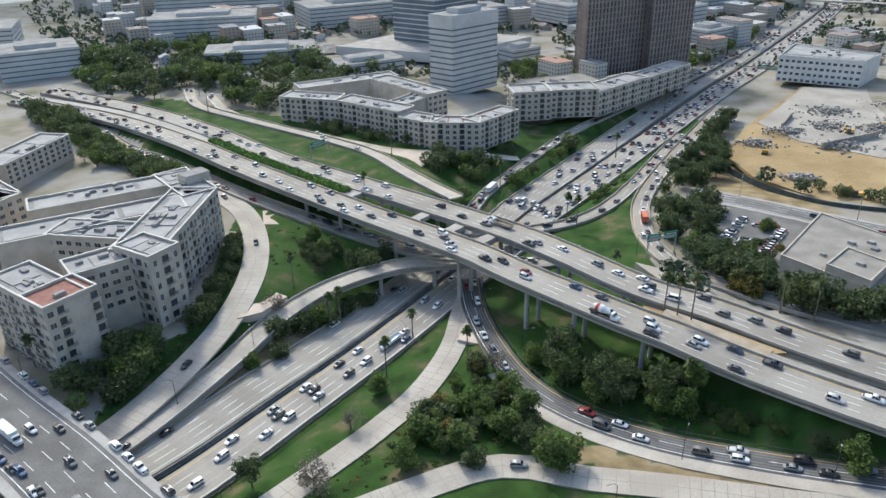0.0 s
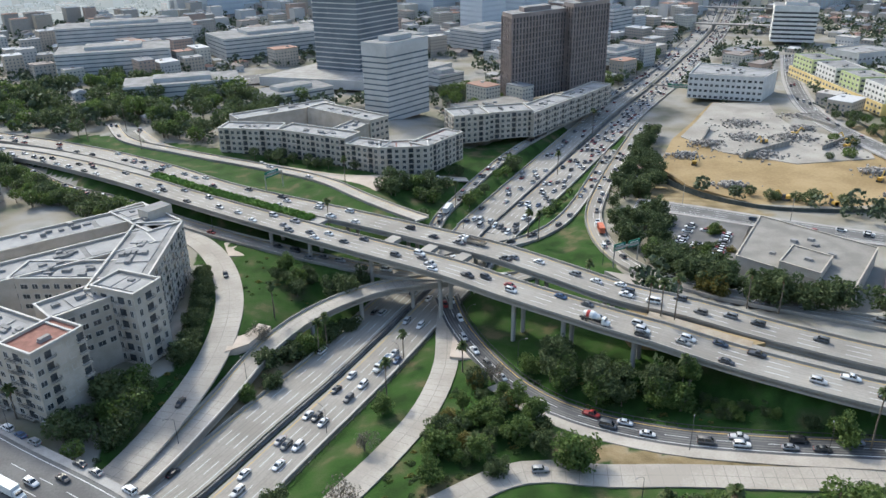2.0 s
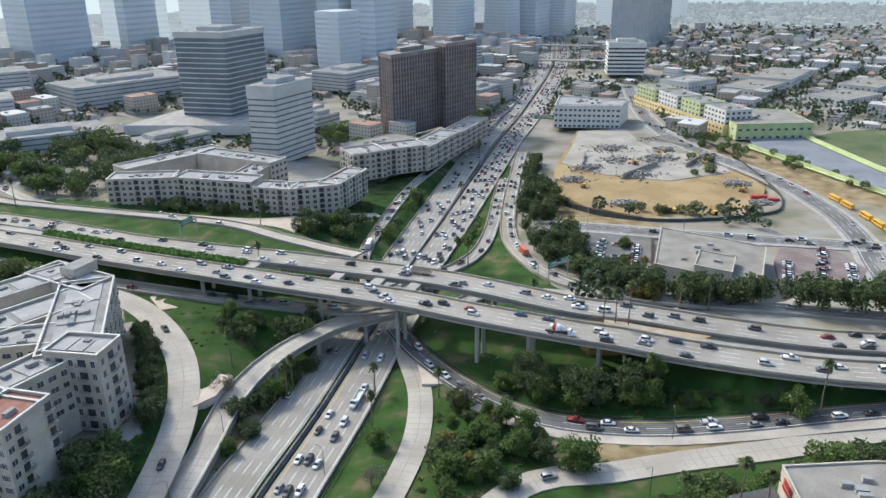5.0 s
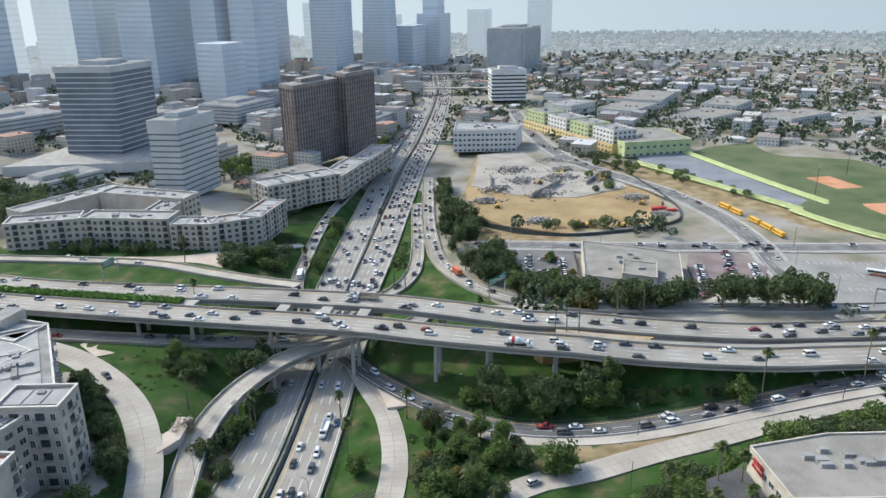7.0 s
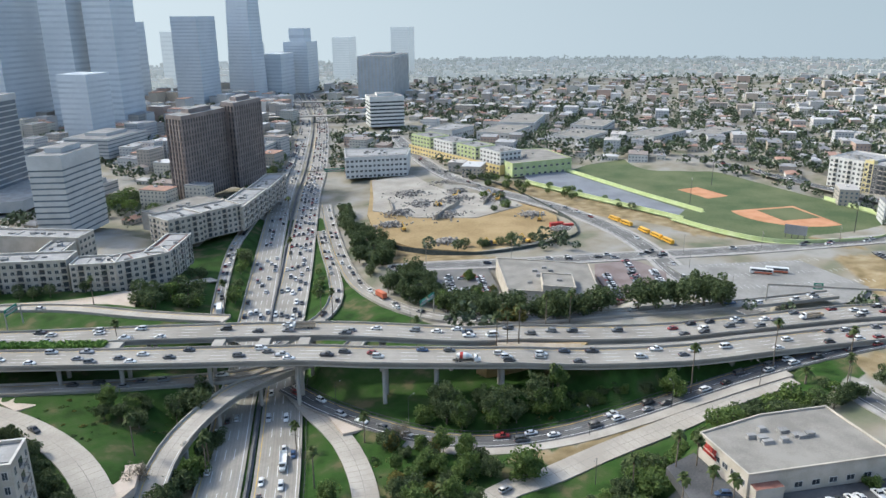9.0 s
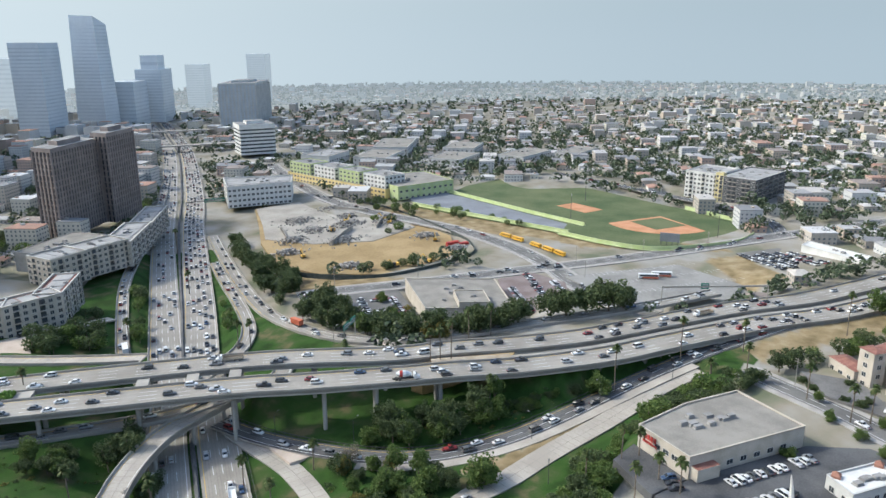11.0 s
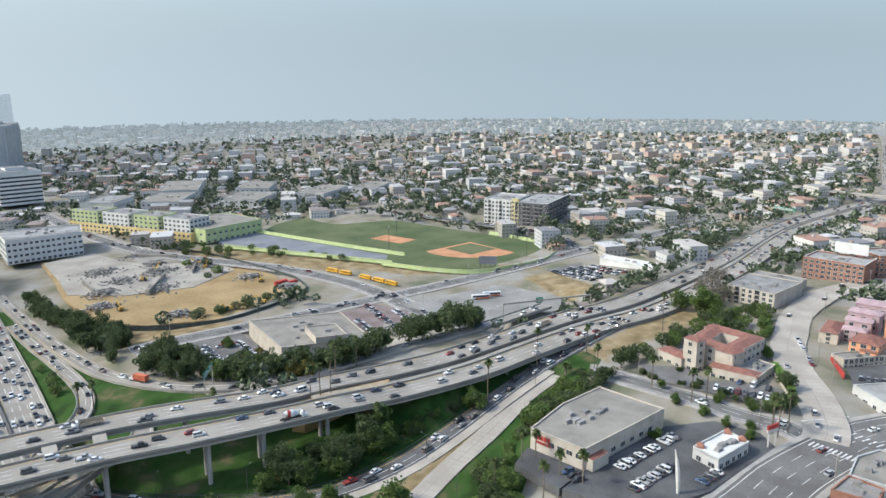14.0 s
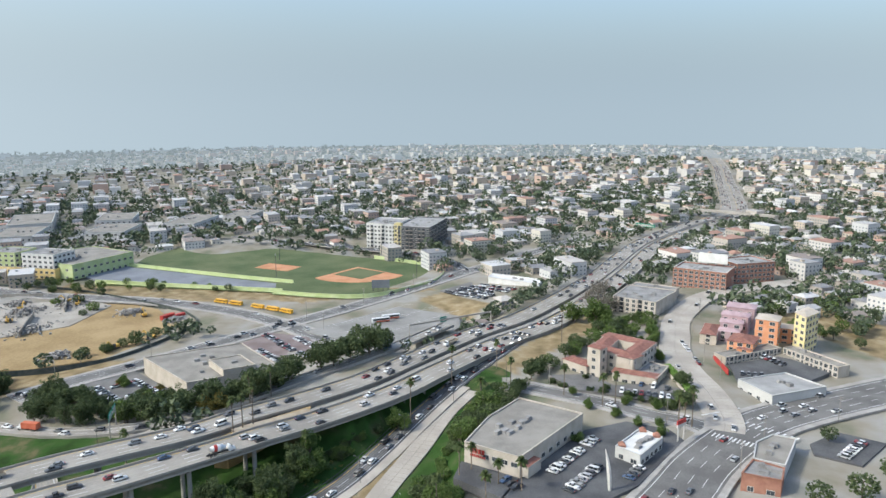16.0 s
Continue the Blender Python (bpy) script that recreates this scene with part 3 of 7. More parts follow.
WINDOW, WINDOW_WIDE, BALCONY, DOORWIN = window_mesh(1.9, 1.8), window_mesh(2.5, 1.7), balcony_mesh(3.1, 2.4), window_mesh(1.3, 2.2)


def facade(parent, a, b, z0, z1, storeys, bay, kinds, skip=0):
    """Rows of windows on the wall from a to b, whose outside lies to the right."""
    a, b = np.array(a, float), np.array(b, float)
    L = np.linalg.norm(b - a)
    n = int((L - 1.0) / bay)
    if n < 1:
        return
    yaw = math.atan2(b[1] - a[1], b[0] - a[0])
    fh = (z1 - z0) / storeys
    for s in range(skip, storeys):
        for i in range(n):
            me, nm = kinds[(i + (s % 2 if len(kinds) > 3 else 0)) % len(kinds)]
            t = (i + 0.5) * L / n
            p = a + (b - a) * t / L
            put(nm, me, parent, pose(p[0], p[1], z0 + s * fh + 0.75, 0, 0, math.degrees(yaw)))


def kerb_ring(g, p, o0, o1, z0, z1):
    """A closed wall round a plan ring, between the offsets o0 < o1 inwards."""
    n = len(p)
    e = np.roll(p, -1, 0) - p
    e = e / np.linalg.norm(e, axis=1)[:, None]
    m = np.stack([-e[:, 1], e[:, 0]], 1)
    mm = m + np.roll(m, 1, 0)
    mm = mm / np.maximum((mm * m).sum(1), 0.4)[:, None]
    k = len(g.v)
    for o, z in ((o0, z0), (o0, z1), (o1, z1), (o1, z0)):
        g.v += [(float(x), float(y), z) for x, y in p + mm * o]
    for r in range(4):
        for i in range(n):
            j = (i + 1) % n
            t = (r + 1) % 4
            g.f.append((k + r * n + i, k + r * n + j, k + t * n + j, k + t * n + i))
            g.m.append(0)


def wing(parent, ring, z0, z1, wall, roof, storeys, edges, kinds, bay=3.6, name="wing", skip=0, units=3):
    """A flat-roofed block with a parapet, a roof surface, roof units and windows."""
    g = Geo()
    g.prism(ring, z0, z1, 0, 1)
    ob = g.make(name, [wall, roof], parent)
    p = np.array(ring)
    c = p.mean(0)
    low = z1 - z0 < 12.5
    rise, thick = (0.45, 0.3) if low else (0.9, 0.5)
    g = Geo()
    kerb_ring(g, p, 0.0, thick, z1 - 0.3, z1 + rise)
    g.make("parapet", wall, ob)
    g = Geo()
    kerb_ring(g, p, -0.12, thick + 0.1, z1 + rise, z1 + rise + 0.1)
    g.make("coping", wall if low else M_TRIM, ob)
    if max(np.linalg.norm(p - np.roll(p, 1, 0), axis=1)) > 18 and z1 - z0 > 12:
        for k0, k1 in ((0.04, 0.34), (0.37, 0.64), (0.67, 0.96)):
            q = [p[0] + (p[1] - p[0]) * k0, p[0] + (p[1] - p[0]) * k1, p[-1] + (p[2] - p[-1]) * k1, p[-1] + (p[2] - p[-1]) * k0]
            m0, m1 = (q[0] + q[3]) / 2, (q[1] + q[2]) / 2
            g = Geo()
            g.prism([tuple(m0 + (q[0] - m0) * 0.62), tuple(m1 + (q[1] - m1) * 0.62), tuple(m1 + (q[2] - m1) * 0.62), tuple(m0 + (q[3] - m0) * 0.62)], z1, z1 + 0.3)
            g.make("roof_panel", M_ROOF_L, ob)
    rng = random.Random(len(ring) * 7 + int(abs(c[0]) + abs(c[1])))
    d = p[1] - p[0]
    yaw = math.atan2(d[1], d[0])
    for k in range(units):
        w = np.array([rng.random() for _ in ring])
        w /= w.sum()
        q = (p * w[:, None]).sum(0) * 0.8 + c * 0.2
        g = Geo()
        sx, sy = rng.uniform(1.5, 3.5), rng.uniform(1.2, 2.2)
        g.box(q[0], q[1], z1, z1 + rng.uniform(0.8, 1.6), sx, sy, yaw, 0)
        g.box(q[0], q[1], z1, z1 + 0.25, sx + 0.5, sy + 0.5, yaw, 0)
        g.make("roof_unit", M_ROOF, ob)
    for e in edges:
        facade(ob, ring[e], ring[(e + 1) % len(ring)], z0, z1, storeys, bay, kinds, skip)
    return ob


def quad(a, b, depth):
    """A plan rectangle whose outer side runs from a to b, built to the left."""
    a, b = np.array(a, float), np.array(b, float)
    d = (b - a) / np.linalg.norm(b - a)
    n = np.array([-d[1], d[0]]) * depth
    return [tuple(a), tuple(b), tuple(b + n), tuple(a + n)]


def base(name, x, y, label, category, group=""):
    return empty(name, pose(x, y, gz(x, y)), label, category, group)


W3 = [(WINDOW, "window"), (BALCONY, "balcony"), (WINDOW, "window")]
W2 = [(WINDOW, "window"), (WINDOW_WIDE, "window")]

# terrace apartments beside the ramp
apt = base("apartment_building", -120, 240, "cream stucco apartment block with flat grey roofs and courtyards", "apartment building")
wing(apt, quad((-98, 229), (-94, 288), 19), -6, 22, M_CREAM, M_ROOF, 7, (0, 1), W3, 3.5, skip=1, units=12)
wing(apt, quad((-114, 228), (-98.5, 218.5), 13), -6, 24.5, M_CREAM, M_ROOF, 7, (0, 1, 3), [(DOORWIN, "window"), (BALCONY, "balcony")], 3.4, skip=1, units=1)
wing(apt, quad((-121, 190.5), (-110.5, 205), 14), -6, 22, M_CREAM, M_TILE, 7, (0, 1, 3), W3, 3.3, skip=1, units=1)
wing(apt, quad((-150, 212), (-121, 190.5), 15), -6, 21.6, M_CREAM, M_ROOF, 7, (0,), W3, 3.5, skip=1, units=6)
wing(apt, quad((-122, 212), (-104, 226), 14), -6, 21.8, M_CREAM, M_ROOF, 7, (0,), W2, 3.6, skip=3, units=3)
wing(apt, quad((-147, 246), (-109, 239), 15), -6, 21.2, M_CREAM, M_ROOF, 7, (0,), W2, 3.6, skip=4, units=8)
wing(apt, quad((-109, 284), (-168, 252), 17), -6, 21.4, M_CREAM, M_ROOF, 7, (), W2, units=10)
wing(apt, quad((-94, 288), (-115, 314), 15), -6, 22, M_CREAM, M_ROOF, 7, (0,), W2, 3.8, skip=2, units=5)
wing(apt, quad((-113, 311), (-170, 280), 15), -6, 21.8, M_CREAM, M_ROOF, 7, (), W2, units=7)
g = Geo()
g.prism(quad((-108, 292), (-100, 300), 7), 22, 26, 0, 1)
g.make("stair_tower", [M_CREAM, M_ROOF], apt)
apt_b = base("apartment_building", -215, 300, "older grey-cream apartment block with flat roofs", "apartment building")
for q, h in ((quad((-196, 250), (-178, 292), 16), 20), (quad((-178, 292), (-215, 325), 15), 20), (quad((-240, 262), (-196, 250), 15), 20), (quad((-215, 345), (-205, 395), 18), 14), (quad((-268, 330), (-240, 300), 20), 17)):
    wing(apt_b, q, -2, h, M_TAN, M_ROOF, 6, (0, 1), W2, 4.2, skip=2, units=4)

# hillside apartments behind the upper deck
apt_c = base("apartment_building", -30, 440, "long cream stucco apartments with red-tiled corner roof", "apartment building")
wing(apt_c, quad((-100, 455), (-64, 443), 16), 0, 17, M_CREAM, M_ROOF, 5, (0, 3), W3, 3.5, units=5)
wing(apt_c, quad((-64, 442), (-24, 412), 16), 0, 17.6, M_CREAM, M_ROOF, 5, (0,), W3, 3.5, units=6)
wing(apt_c, quad((-24, 409), (-6, 396), 15), 0, 15.6, M_CREAM, M_ROOF, 5, (0,), W3, 3.4, units=2)
wing(apt_c, quad((-6, 395.5), (22, 393), 14), 0, 15.8, M_CREAM, M_TILE, 5, (0,), W3, 3.4, units=1)
wing(apt_c, quad((22, 393), (46, 418), 14), 0, 16, M_CREAM, M_TILE, 5, (0, 1), W3, 3.4, units=2)
wing(apt_c, quad((5, 455), (-34, 500), 16), 0, 19, M_CREAM, M_ROOF, 5, (3,), W2, 3.6, units=7)
wing(apt_c, quad((-34, 515), (-96, 485), 16), 0, 18, M_CREAM, M_ROOF, 5, (), W2, units=7)
wing(apt_c, quad((-20, 430), (0, 456), 14), 0, 17, M_CREAM, M_ROOF, 5, (), W2, units=3)
apt_d = base("apartment_building", 100, 480, "long cream apartment row along the freeway", "apartment building")
wing(apt_d, quad((46, 449), (70, 452), 22), 0, 17.5, M_CREAM, M_ROOF, 5, (0, 3), W3, 3.5, units=4)
wing(apt_d, quad((70, 455), (100, 457), 20), 0, 17, M_CREAM, M_ROOF, 5, (0,), W3, 3.5, units=4)
wing(apt_d, quad((100, 455), (140, 492), 18), 0, 15.5, M_CREAM, M_ROOF, 4, (0,), W3, 3.5, units=6)
wing(apt_d, quad((140, 492), (182, 533), 16), 0, 14.5, M_CREAM, M_ROOF, 4, (0, 1), W3, 3.5, units=5)
wing(apt_d, quad((62, 482), (110, 500), 26), 0, 12, M_CREAM, M_ROOF_D, 4, (), W2, units=8)


# office towers
def banded(name, ring, z0, z1, storeys, wall, glass, label, parent_cat="office tower", band=0.5, proud=0.25, crown=0.0, ribs=0):
    """A tower with a glass core and a proud slab or wall band at each storey, or with upright ribs."""
    p = np.array(ring)
    c = p.mean(0)
    t = empty(name, pose(c[0], c[1], z0), label, parent_cat)
    g = Geo()
    g.prism([tuple(c + (q - c) * 0.985) for q in p], z0, z1 - 0.2, 0, 1)
    g.make("core", [glass, M_ROOF], t)
    fh = (z1 - crown - z0) / storeys
    if not ribs:
        for s in range(storeys):
            g = Geo()
            g.prism(ring, z0 + s * fh, z0 + s * fh + fh * band, 0)
            g.make("storey_band", wall, t)
    else:
        for i in range(len(ring)):
            q0, q1 = p[i], p[(i + 1) % len(ring)]
            L = np.linalg.norm(q1 - q0)
            k = max(2, int(L / ribs))
            yaw = math.atan2(*(q1 - q0)[::-1])
            for j in range(k + 1):
                q = q0 + (q1 - q0) * j / k
                g = Geo()
                g.box(q[0], q[1], z0, z1 - crown, ribs * 0.5, 0.9, yaw)
                g.make("rib", wall, t)
            for s in range(1, storeys):
                g = Geo()
                m = (q0 + q1) / 2
                g.box(m[0], m[1], z0 + s * fh, z0 + s * fh + 0.9, L, 0.35, yaw)
                g.make("spandrel", wall, t)
    g = Geo()
    g.prism([tuple(c + (q - c) * 1.012) for q in p], z1 - max(crown, 0.8), z1, 0, 1)
    g.prism([tuple(c + (q - c) * 0.5) for q in p], z1, z1 + 3.2, 0, 1)
    g.make("crown", [wall, M_ROOF], t)
    return t


banded("office_tower", [(-6, 525), (10, 512), (43, 541), (27, 554)], 0, 55, 12, M_PALE, M_SLABG, "pale concrete office tower with rows of small windows", band=0.7, crown=9)
banded("office_tower", [(-40, 690), (-2, 662), (38, 700), (0, 728)], 6, 79, 16, M_PALE, M_SLABG, "glass office block with white horizontal floor slabs", band=0.22, crown=5)
g = Geo()
g.prism([(-90, 665), (10, 618), (86, 690), (-14, 745)], 0, 8, 0, 1)
g.make("tower_podium", [M_PALE, M_SIDE], None, "broad low concrete podium under the glass office block", "podium")
banded("office_tower", [(106, 574), (109, 554), (160, 583), (157, 603)], 0, 66, 15, M_BROWN, M_GLASS, "brown granite office slab with upright ribs", crown=3, ribs=3.4)
banded("office_tower", [(160, 590), (163, 574), (200, 596), (197, 622)], 0, 70, 15, M_BROWN, M_GLASS, "taller brown granite office slab behind the first", crown=3, ribs=3.4)
banded("office_tower", [(652, 1050), (705, 1020), (790, 1080), (735, 1115)], 0, 72, 14, M_PALE, M_BLUE_D, "dark glass office tower with pale upright ribs", crown=4, ribs=6.0)
banded("office_block", [(459, 774), (498, 753), (516, 786), (478, 808)], 0, 38, 7, M_WALLW, M_GLASS, "white office block with banded windows", "office block", band=0.55, crown=6)


def sky_tower(ring, z1, storeys, label, top=1.0, lean=None):
    p = np.array(ring)
    c = p.mean(0)
    t = empty("skyscraper", pose(c[0], c[1], 0), label, "skyscraper", "downtown skyscrapers")
    g = Geo()
    k = len(ring)
    g.v = [(x, y, 0) for x, y in ring] + [(*(c + (q - c) * top), z1 + (lean[i] if lean else 0)) for i, q in enumerate(p)]
    for i in range(k):
        j = (i + 1) % k
        g.f.append((i, j, k + j, k + i))
    g.f.append(tuple(range(k, 2 * k)))
    g.m = [0] * (k + 1)
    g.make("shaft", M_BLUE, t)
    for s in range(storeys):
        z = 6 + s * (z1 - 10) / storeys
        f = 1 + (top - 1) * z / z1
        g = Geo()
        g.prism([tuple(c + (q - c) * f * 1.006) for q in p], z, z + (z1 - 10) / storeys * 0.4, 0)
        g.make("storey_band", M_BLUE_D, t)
    return t


def sq(x, y, w, d, yaw=35):
    c, s = math.cos(radians(yaw)), math.sin(radians(yaw))
    return [(x + c * a * w - s * b * d, y + s * a * w + c * b * d) for a, b in ((-.5, -.5), (.5, -.5), (.5, .5), (-.5, .5))]


PALEG = "haze-paled blue-grey glass skyscraper"
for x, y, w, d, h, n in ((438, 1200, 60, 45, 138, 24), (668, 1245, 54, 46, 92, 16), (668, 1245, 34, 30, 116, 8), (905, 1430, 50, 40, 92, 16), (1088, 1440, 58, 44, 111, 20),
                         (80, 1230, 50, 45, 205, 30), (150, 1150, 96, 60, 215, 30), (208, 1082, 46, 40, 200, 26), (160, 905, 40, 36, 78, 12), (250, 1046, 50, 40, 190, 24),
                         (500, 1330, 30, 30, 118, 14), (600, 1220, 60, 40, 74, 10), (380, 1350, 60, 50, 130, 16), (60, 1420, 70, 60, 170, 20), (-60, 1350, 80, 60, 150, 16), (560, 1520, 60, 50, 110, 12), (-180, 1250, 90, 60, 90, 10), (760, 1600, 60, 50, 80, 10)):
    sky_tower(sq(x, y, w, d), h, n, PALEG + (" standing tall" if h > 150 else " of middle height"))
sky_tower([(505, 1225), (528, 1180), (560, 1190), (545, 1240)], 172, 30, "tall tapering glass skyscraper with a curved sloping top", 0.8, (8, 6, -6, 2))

# low institutional blocks east of the freeway
CIVIC = [(-150, 640, 90, 40, 14, 10), (-90, 850, 120, 60, 22, 25), (-230, 760, 100, 50, 24, 10), (-330, 620, 60, 50, 22, 30), (-250, 900, 140, 50, 30, 12), (-60, 600, 60, 30, 10, 30), (150, 830, 70, 50, 20, 35), (30, 800, 80, 40, 20, 30),
         (250, 800, 50, 40, 18, 35), (310, 880, 40, 40, 30, 35), (250, 700, 40, 30, 12, 35), (-430, 700, 80, 60, 26, 20), (-380, 480, 60, 30, 14, 35), (70, 640, 30, 20, 9, 35)]
for i, (x, y, w, d, h, yaw) in enumerate(CIVIC):
    banded("civic_building", sq(x, y, w, d, yaw), 0, h, max(2, h // 4), M_PALE, M_SLABG, "low pale civic block with flat roof among trees", "civic building", band=0.72, crown=2)
g = Geo()
g.prism(sq(-110, 690, 70, 40, 20), -0.5, 0.25, 0)
g.make("parking_lot", M_STREET, kind="structure", label="crowded car park before the office block")

# ---- decks: columns, cross beams, verges, signs, lamps ----
col = Geo()
col.tube((0, 0, -24), (0, 0, 0), 0.85, 0.85, 14)
col.tube((0, 0, -2.2), (0, 0, -0.8), 0.85, 1.6, 14)
COLUMN = col.mesh("column", M_CONC, True)
for key, rows in (("deck_101_near", ((-62, 312), (-40, 292), (-18, 272), (7, 249), (31, 226), (46, 210), (60, 195))), ("deck_101_far", ((-52, 336), (-26, 309), (0, 287), (24, 266), (46, 242), (62, 223)))):
    road = bpy.data.objects[key]
    for x, y in rows:
        a = ROADS[key]["a"]
        i = int(np.argmin(np.hypot(a[:, 0] - x, a[:, 1] - y)))
        nn = ROADS[key]["n"][i]
        for o in (-3.4, 3.4):
            put("column", COLUMN, road, pose(a[i, 0] + nn[0] * o, a[i, 1] + nn[1] * o, a[i, 2] - 1.3))
road = bpy.data.objects["ramp_flyover"]
for x, y in ((-44, 240), (-25, 253), (-4, 259), (12, 261)):
    put("column", COLUMN, road, pose(x, y, -1.5))
a, n = ROADS["deck_101_near"]["a"], ROADS["deck_101_near"]["n"]
beams = bpy.data.objects["deck_101_near"]
for x, y in ((-16, 271), (-4, 259), (9, 248)):
    g = Geo()
    i = int(np.argmin(np.hypot(a[:, 0] - x, a[:, 1] - y)))
    p = a[i, :2] + n[i] * 10.8
    g.box(p[0], p[1], 9.0, 10.9, 9.0, 4.6, math.atan2(n[i][1], n[i][0]))
    g.make("cross_beam", M_CONC, beams)
# planted strip between the decks, and paved gap further on
M_HEDGE = material("bright_hedge_leaves", (0.10, 0.18, 0.03), (0.17, 0.27, 0.06), 0.9, 0.4, 3.0, bump=0)
M_SAND = material("bare_sandy_verge", (0.30, 0.24, 0.17), (0.40, 0.34, 0.26), 0.95, 0.2, 2.0)
i0 = int(np.argmin(np.hypot(a[:, 0] + 135, a[:, 1] - 390)))
i1 = int(np.argmin(np.hypot(a[:, 0] + 42, a[:, 1] - 294)))
g = Geo()
strip(g, a, n, 7.4, 14.5, -1.5, 0.1, 0, 0, i1)
for i in range(i0, i1 - 2):
    for k in range(420):
        o, t = random.uniform(8.2, 13.4), random.uniform(0, 1)
        p = a[i] * (1 - t) + a[i + 1] * t
        z = p[2] + random.uniform(0.2, 1.7)
        x, y, s = p[0] + n[i][0] * o, p[1] + n[i][1] * o, random.uniform(0.25, 0.5)
        u, w = Vector((random.gauss(0, 1), random.gauss(0, 1), random.gauss(0, 1))).normalized() * s, Vector((random.gauss(0, 1), random.gauss(0, 1), random.gauss(0, 1))).normalized() * s
        c = Vector((x, y, z))
        g.poly((c - u - w, c + u - w, c + u + w, c - u + w), 1)
g.make("median_hedge", [M_CONC, M_HEDGE], None, "clipped bright green hedge between the freeway decks", "hedge", kind="stuff")
g = Geo()
i1 = int(np.argmin(np.hypot(a[:, 0] - 62, a[:, 1] - 194)))
strip(g, a, n, 7.2, 12.5, -1.2, 0.05, 0, i1, i1 + 6)
strip(g, a, n, 7.2, 11.0, -1.2, -0.02, 1, i1 + 5, len(a))
g.make("freeway_median", [M_SAND, M_ROAD], kind="structure", label="bare sandy median and paved strip between the decks")

# paved gores where ramps part
def gore(ring, z, mat, label):
    g = Geo()
    g.prism(ring, z - 3.0, z, 0)
    g.make("gore", mat, kind="structure", label=label)


gore([(-86, 326), (-60, 303), (-63, 298), (-80, 300)], 0.15, M_GORE, "pinkish paved gore between ramps")
gore([(-71, 247), (-59, 239), (-66, 228), (-74, 224)], -2.4, M_GORE, "pinkish paved gore between ramps")
gore([(8, 232), (13, 222), (14, 212), (4, 216)], -8.3, M_GORE, "tan paved gore beside the ramp")
gore([(-62, 402), (-30, 376), (-16, 352), (0, 386), (-30, 393)], 2.6, M_GORE, "pale paved gore below the apartments")
gore([(74, 252), (92, 240), (110, 218), (96, 214), (84, 226)], 1.8, M_RAMP, "pale paved gore between freeway ramps")
a, n = ROADS["ramp_queue"]["a"], ROADS["ramp_queue"]["n"]
g = Geo()
i0, i1 = int(np.argmin(np.hypot(a[:, 0] - 20, a[:, 1] - 200))), int(np.argmin(np.hypot(a[:, 0] - 150, a[:, 1] - 118)))
strip(g, a, n, -8.6, -4.45, -0.9, -0.01, 0, i0, i1)
g.make("ramp_shoulder", M_RAMP, kind="structure", label="broad pale concrete shoulder of the queueing ramp")


def lamp_post(x, y, z, yaw):
    t = empty("street_lamp", pose(x, y, z, 0, 0, yaw), "tall grey steel street lamp with curved arm", "street lamp", "freeway lamps")
    return t


lamp0 = lamp_post(26, 205, gz(26, 205), 0)
g = Geo()
g.tube((0, 0, -1), (0, 0, 9.5), 0.12, 0.07, 6)
ob = g.make("pole", M_IRON, None)
ob.parent = lamp0
g = Geo()
g.tube((0, 0, 9.5), (1.0, 0, 10.3), 0.06, 0.05, 6)
g.tube((1.0, 0, 10.3), (2.4, 0, 10.5), 0.05, 0.05, 6)
ob = g.make("arm", M_IRON, None)
ob.parent = lamp0
g = Geo()
g.box(2.7, 0, 10.42, 10.58, 0.8, 0.3)
ob = g.make("lamp_head", M_ROOF, None)
ob.parent = lamp0
for x, y, yaw in ((14, 234, 10), (62, 150, 60), (96, 138, 60), (-66, 212, 120), (-84, 184, 200), (-40, 184, 130), (-14, 216, 130), (30, 330, 20), (-90, 330, 30), (77, 262, 0), (60, 300, 30), (40, 132, 200), (128, 120, 60), (-130, 186, 40), (-100, 158, 40), (-60, 118, 40), (150, 96, 40), (118, 20, 10)):
    copy_thing(lamp0, pose(x, y, gz(x, y), 0, 0, yaw))

M_SIGN = material("green_sign_panel", (0.02, 0.16, 0.10), (0.03, 0.20, 0.13), 0.5, 0.3, 2.0, bump=0)


def gantry(x0, y0, x1, y1, z, panels, label):
    t = empty("sign_gantry", pose(x0, y0, z), label, "sign gantry")
    for x, y in ((x0, y0), (x1, y1)):
        g = Geo()
        g.tube((x, y, z - 1), (x, y, z + 8), 0.3, 0.25, 8)
        g.make("post", M_CONC, t)
    g = Geo()
    g.bar((x0, y0, z + 7.6), (x1, y1, z + 7.6), 0.5, 0.9)
    g.make("beam", M_CONC, t)
    d = np.array([x1 - x0, y1 - y0])
    yaw = math.atan2(d[1], d[0])
    for f, w in panels:
        p = np.array([x0, y0]) + d * f
        g = Geo()
        g.box(p[0], p[1], z + 6.3, z + 9.4, w, 0.25, yaw)
        pan = g.make("sign_panel", M_SIGN, t)
        nrm = np.array([math.sin(yaw), -math.cos(yaw)])
        for s in (-1, 1):
            q = p + nrm * 0.16 * s
            for zz, ww in ((8.4, 0.7), (7.6, 0.5), (6.9, 0.6)):
                g = Geo()
                g.box(q[0], q[1], z + zz, z + zz + 0.35, w * ww, 0.04, yaw)
                g.make("sign_writing", M_WHITE, pan)


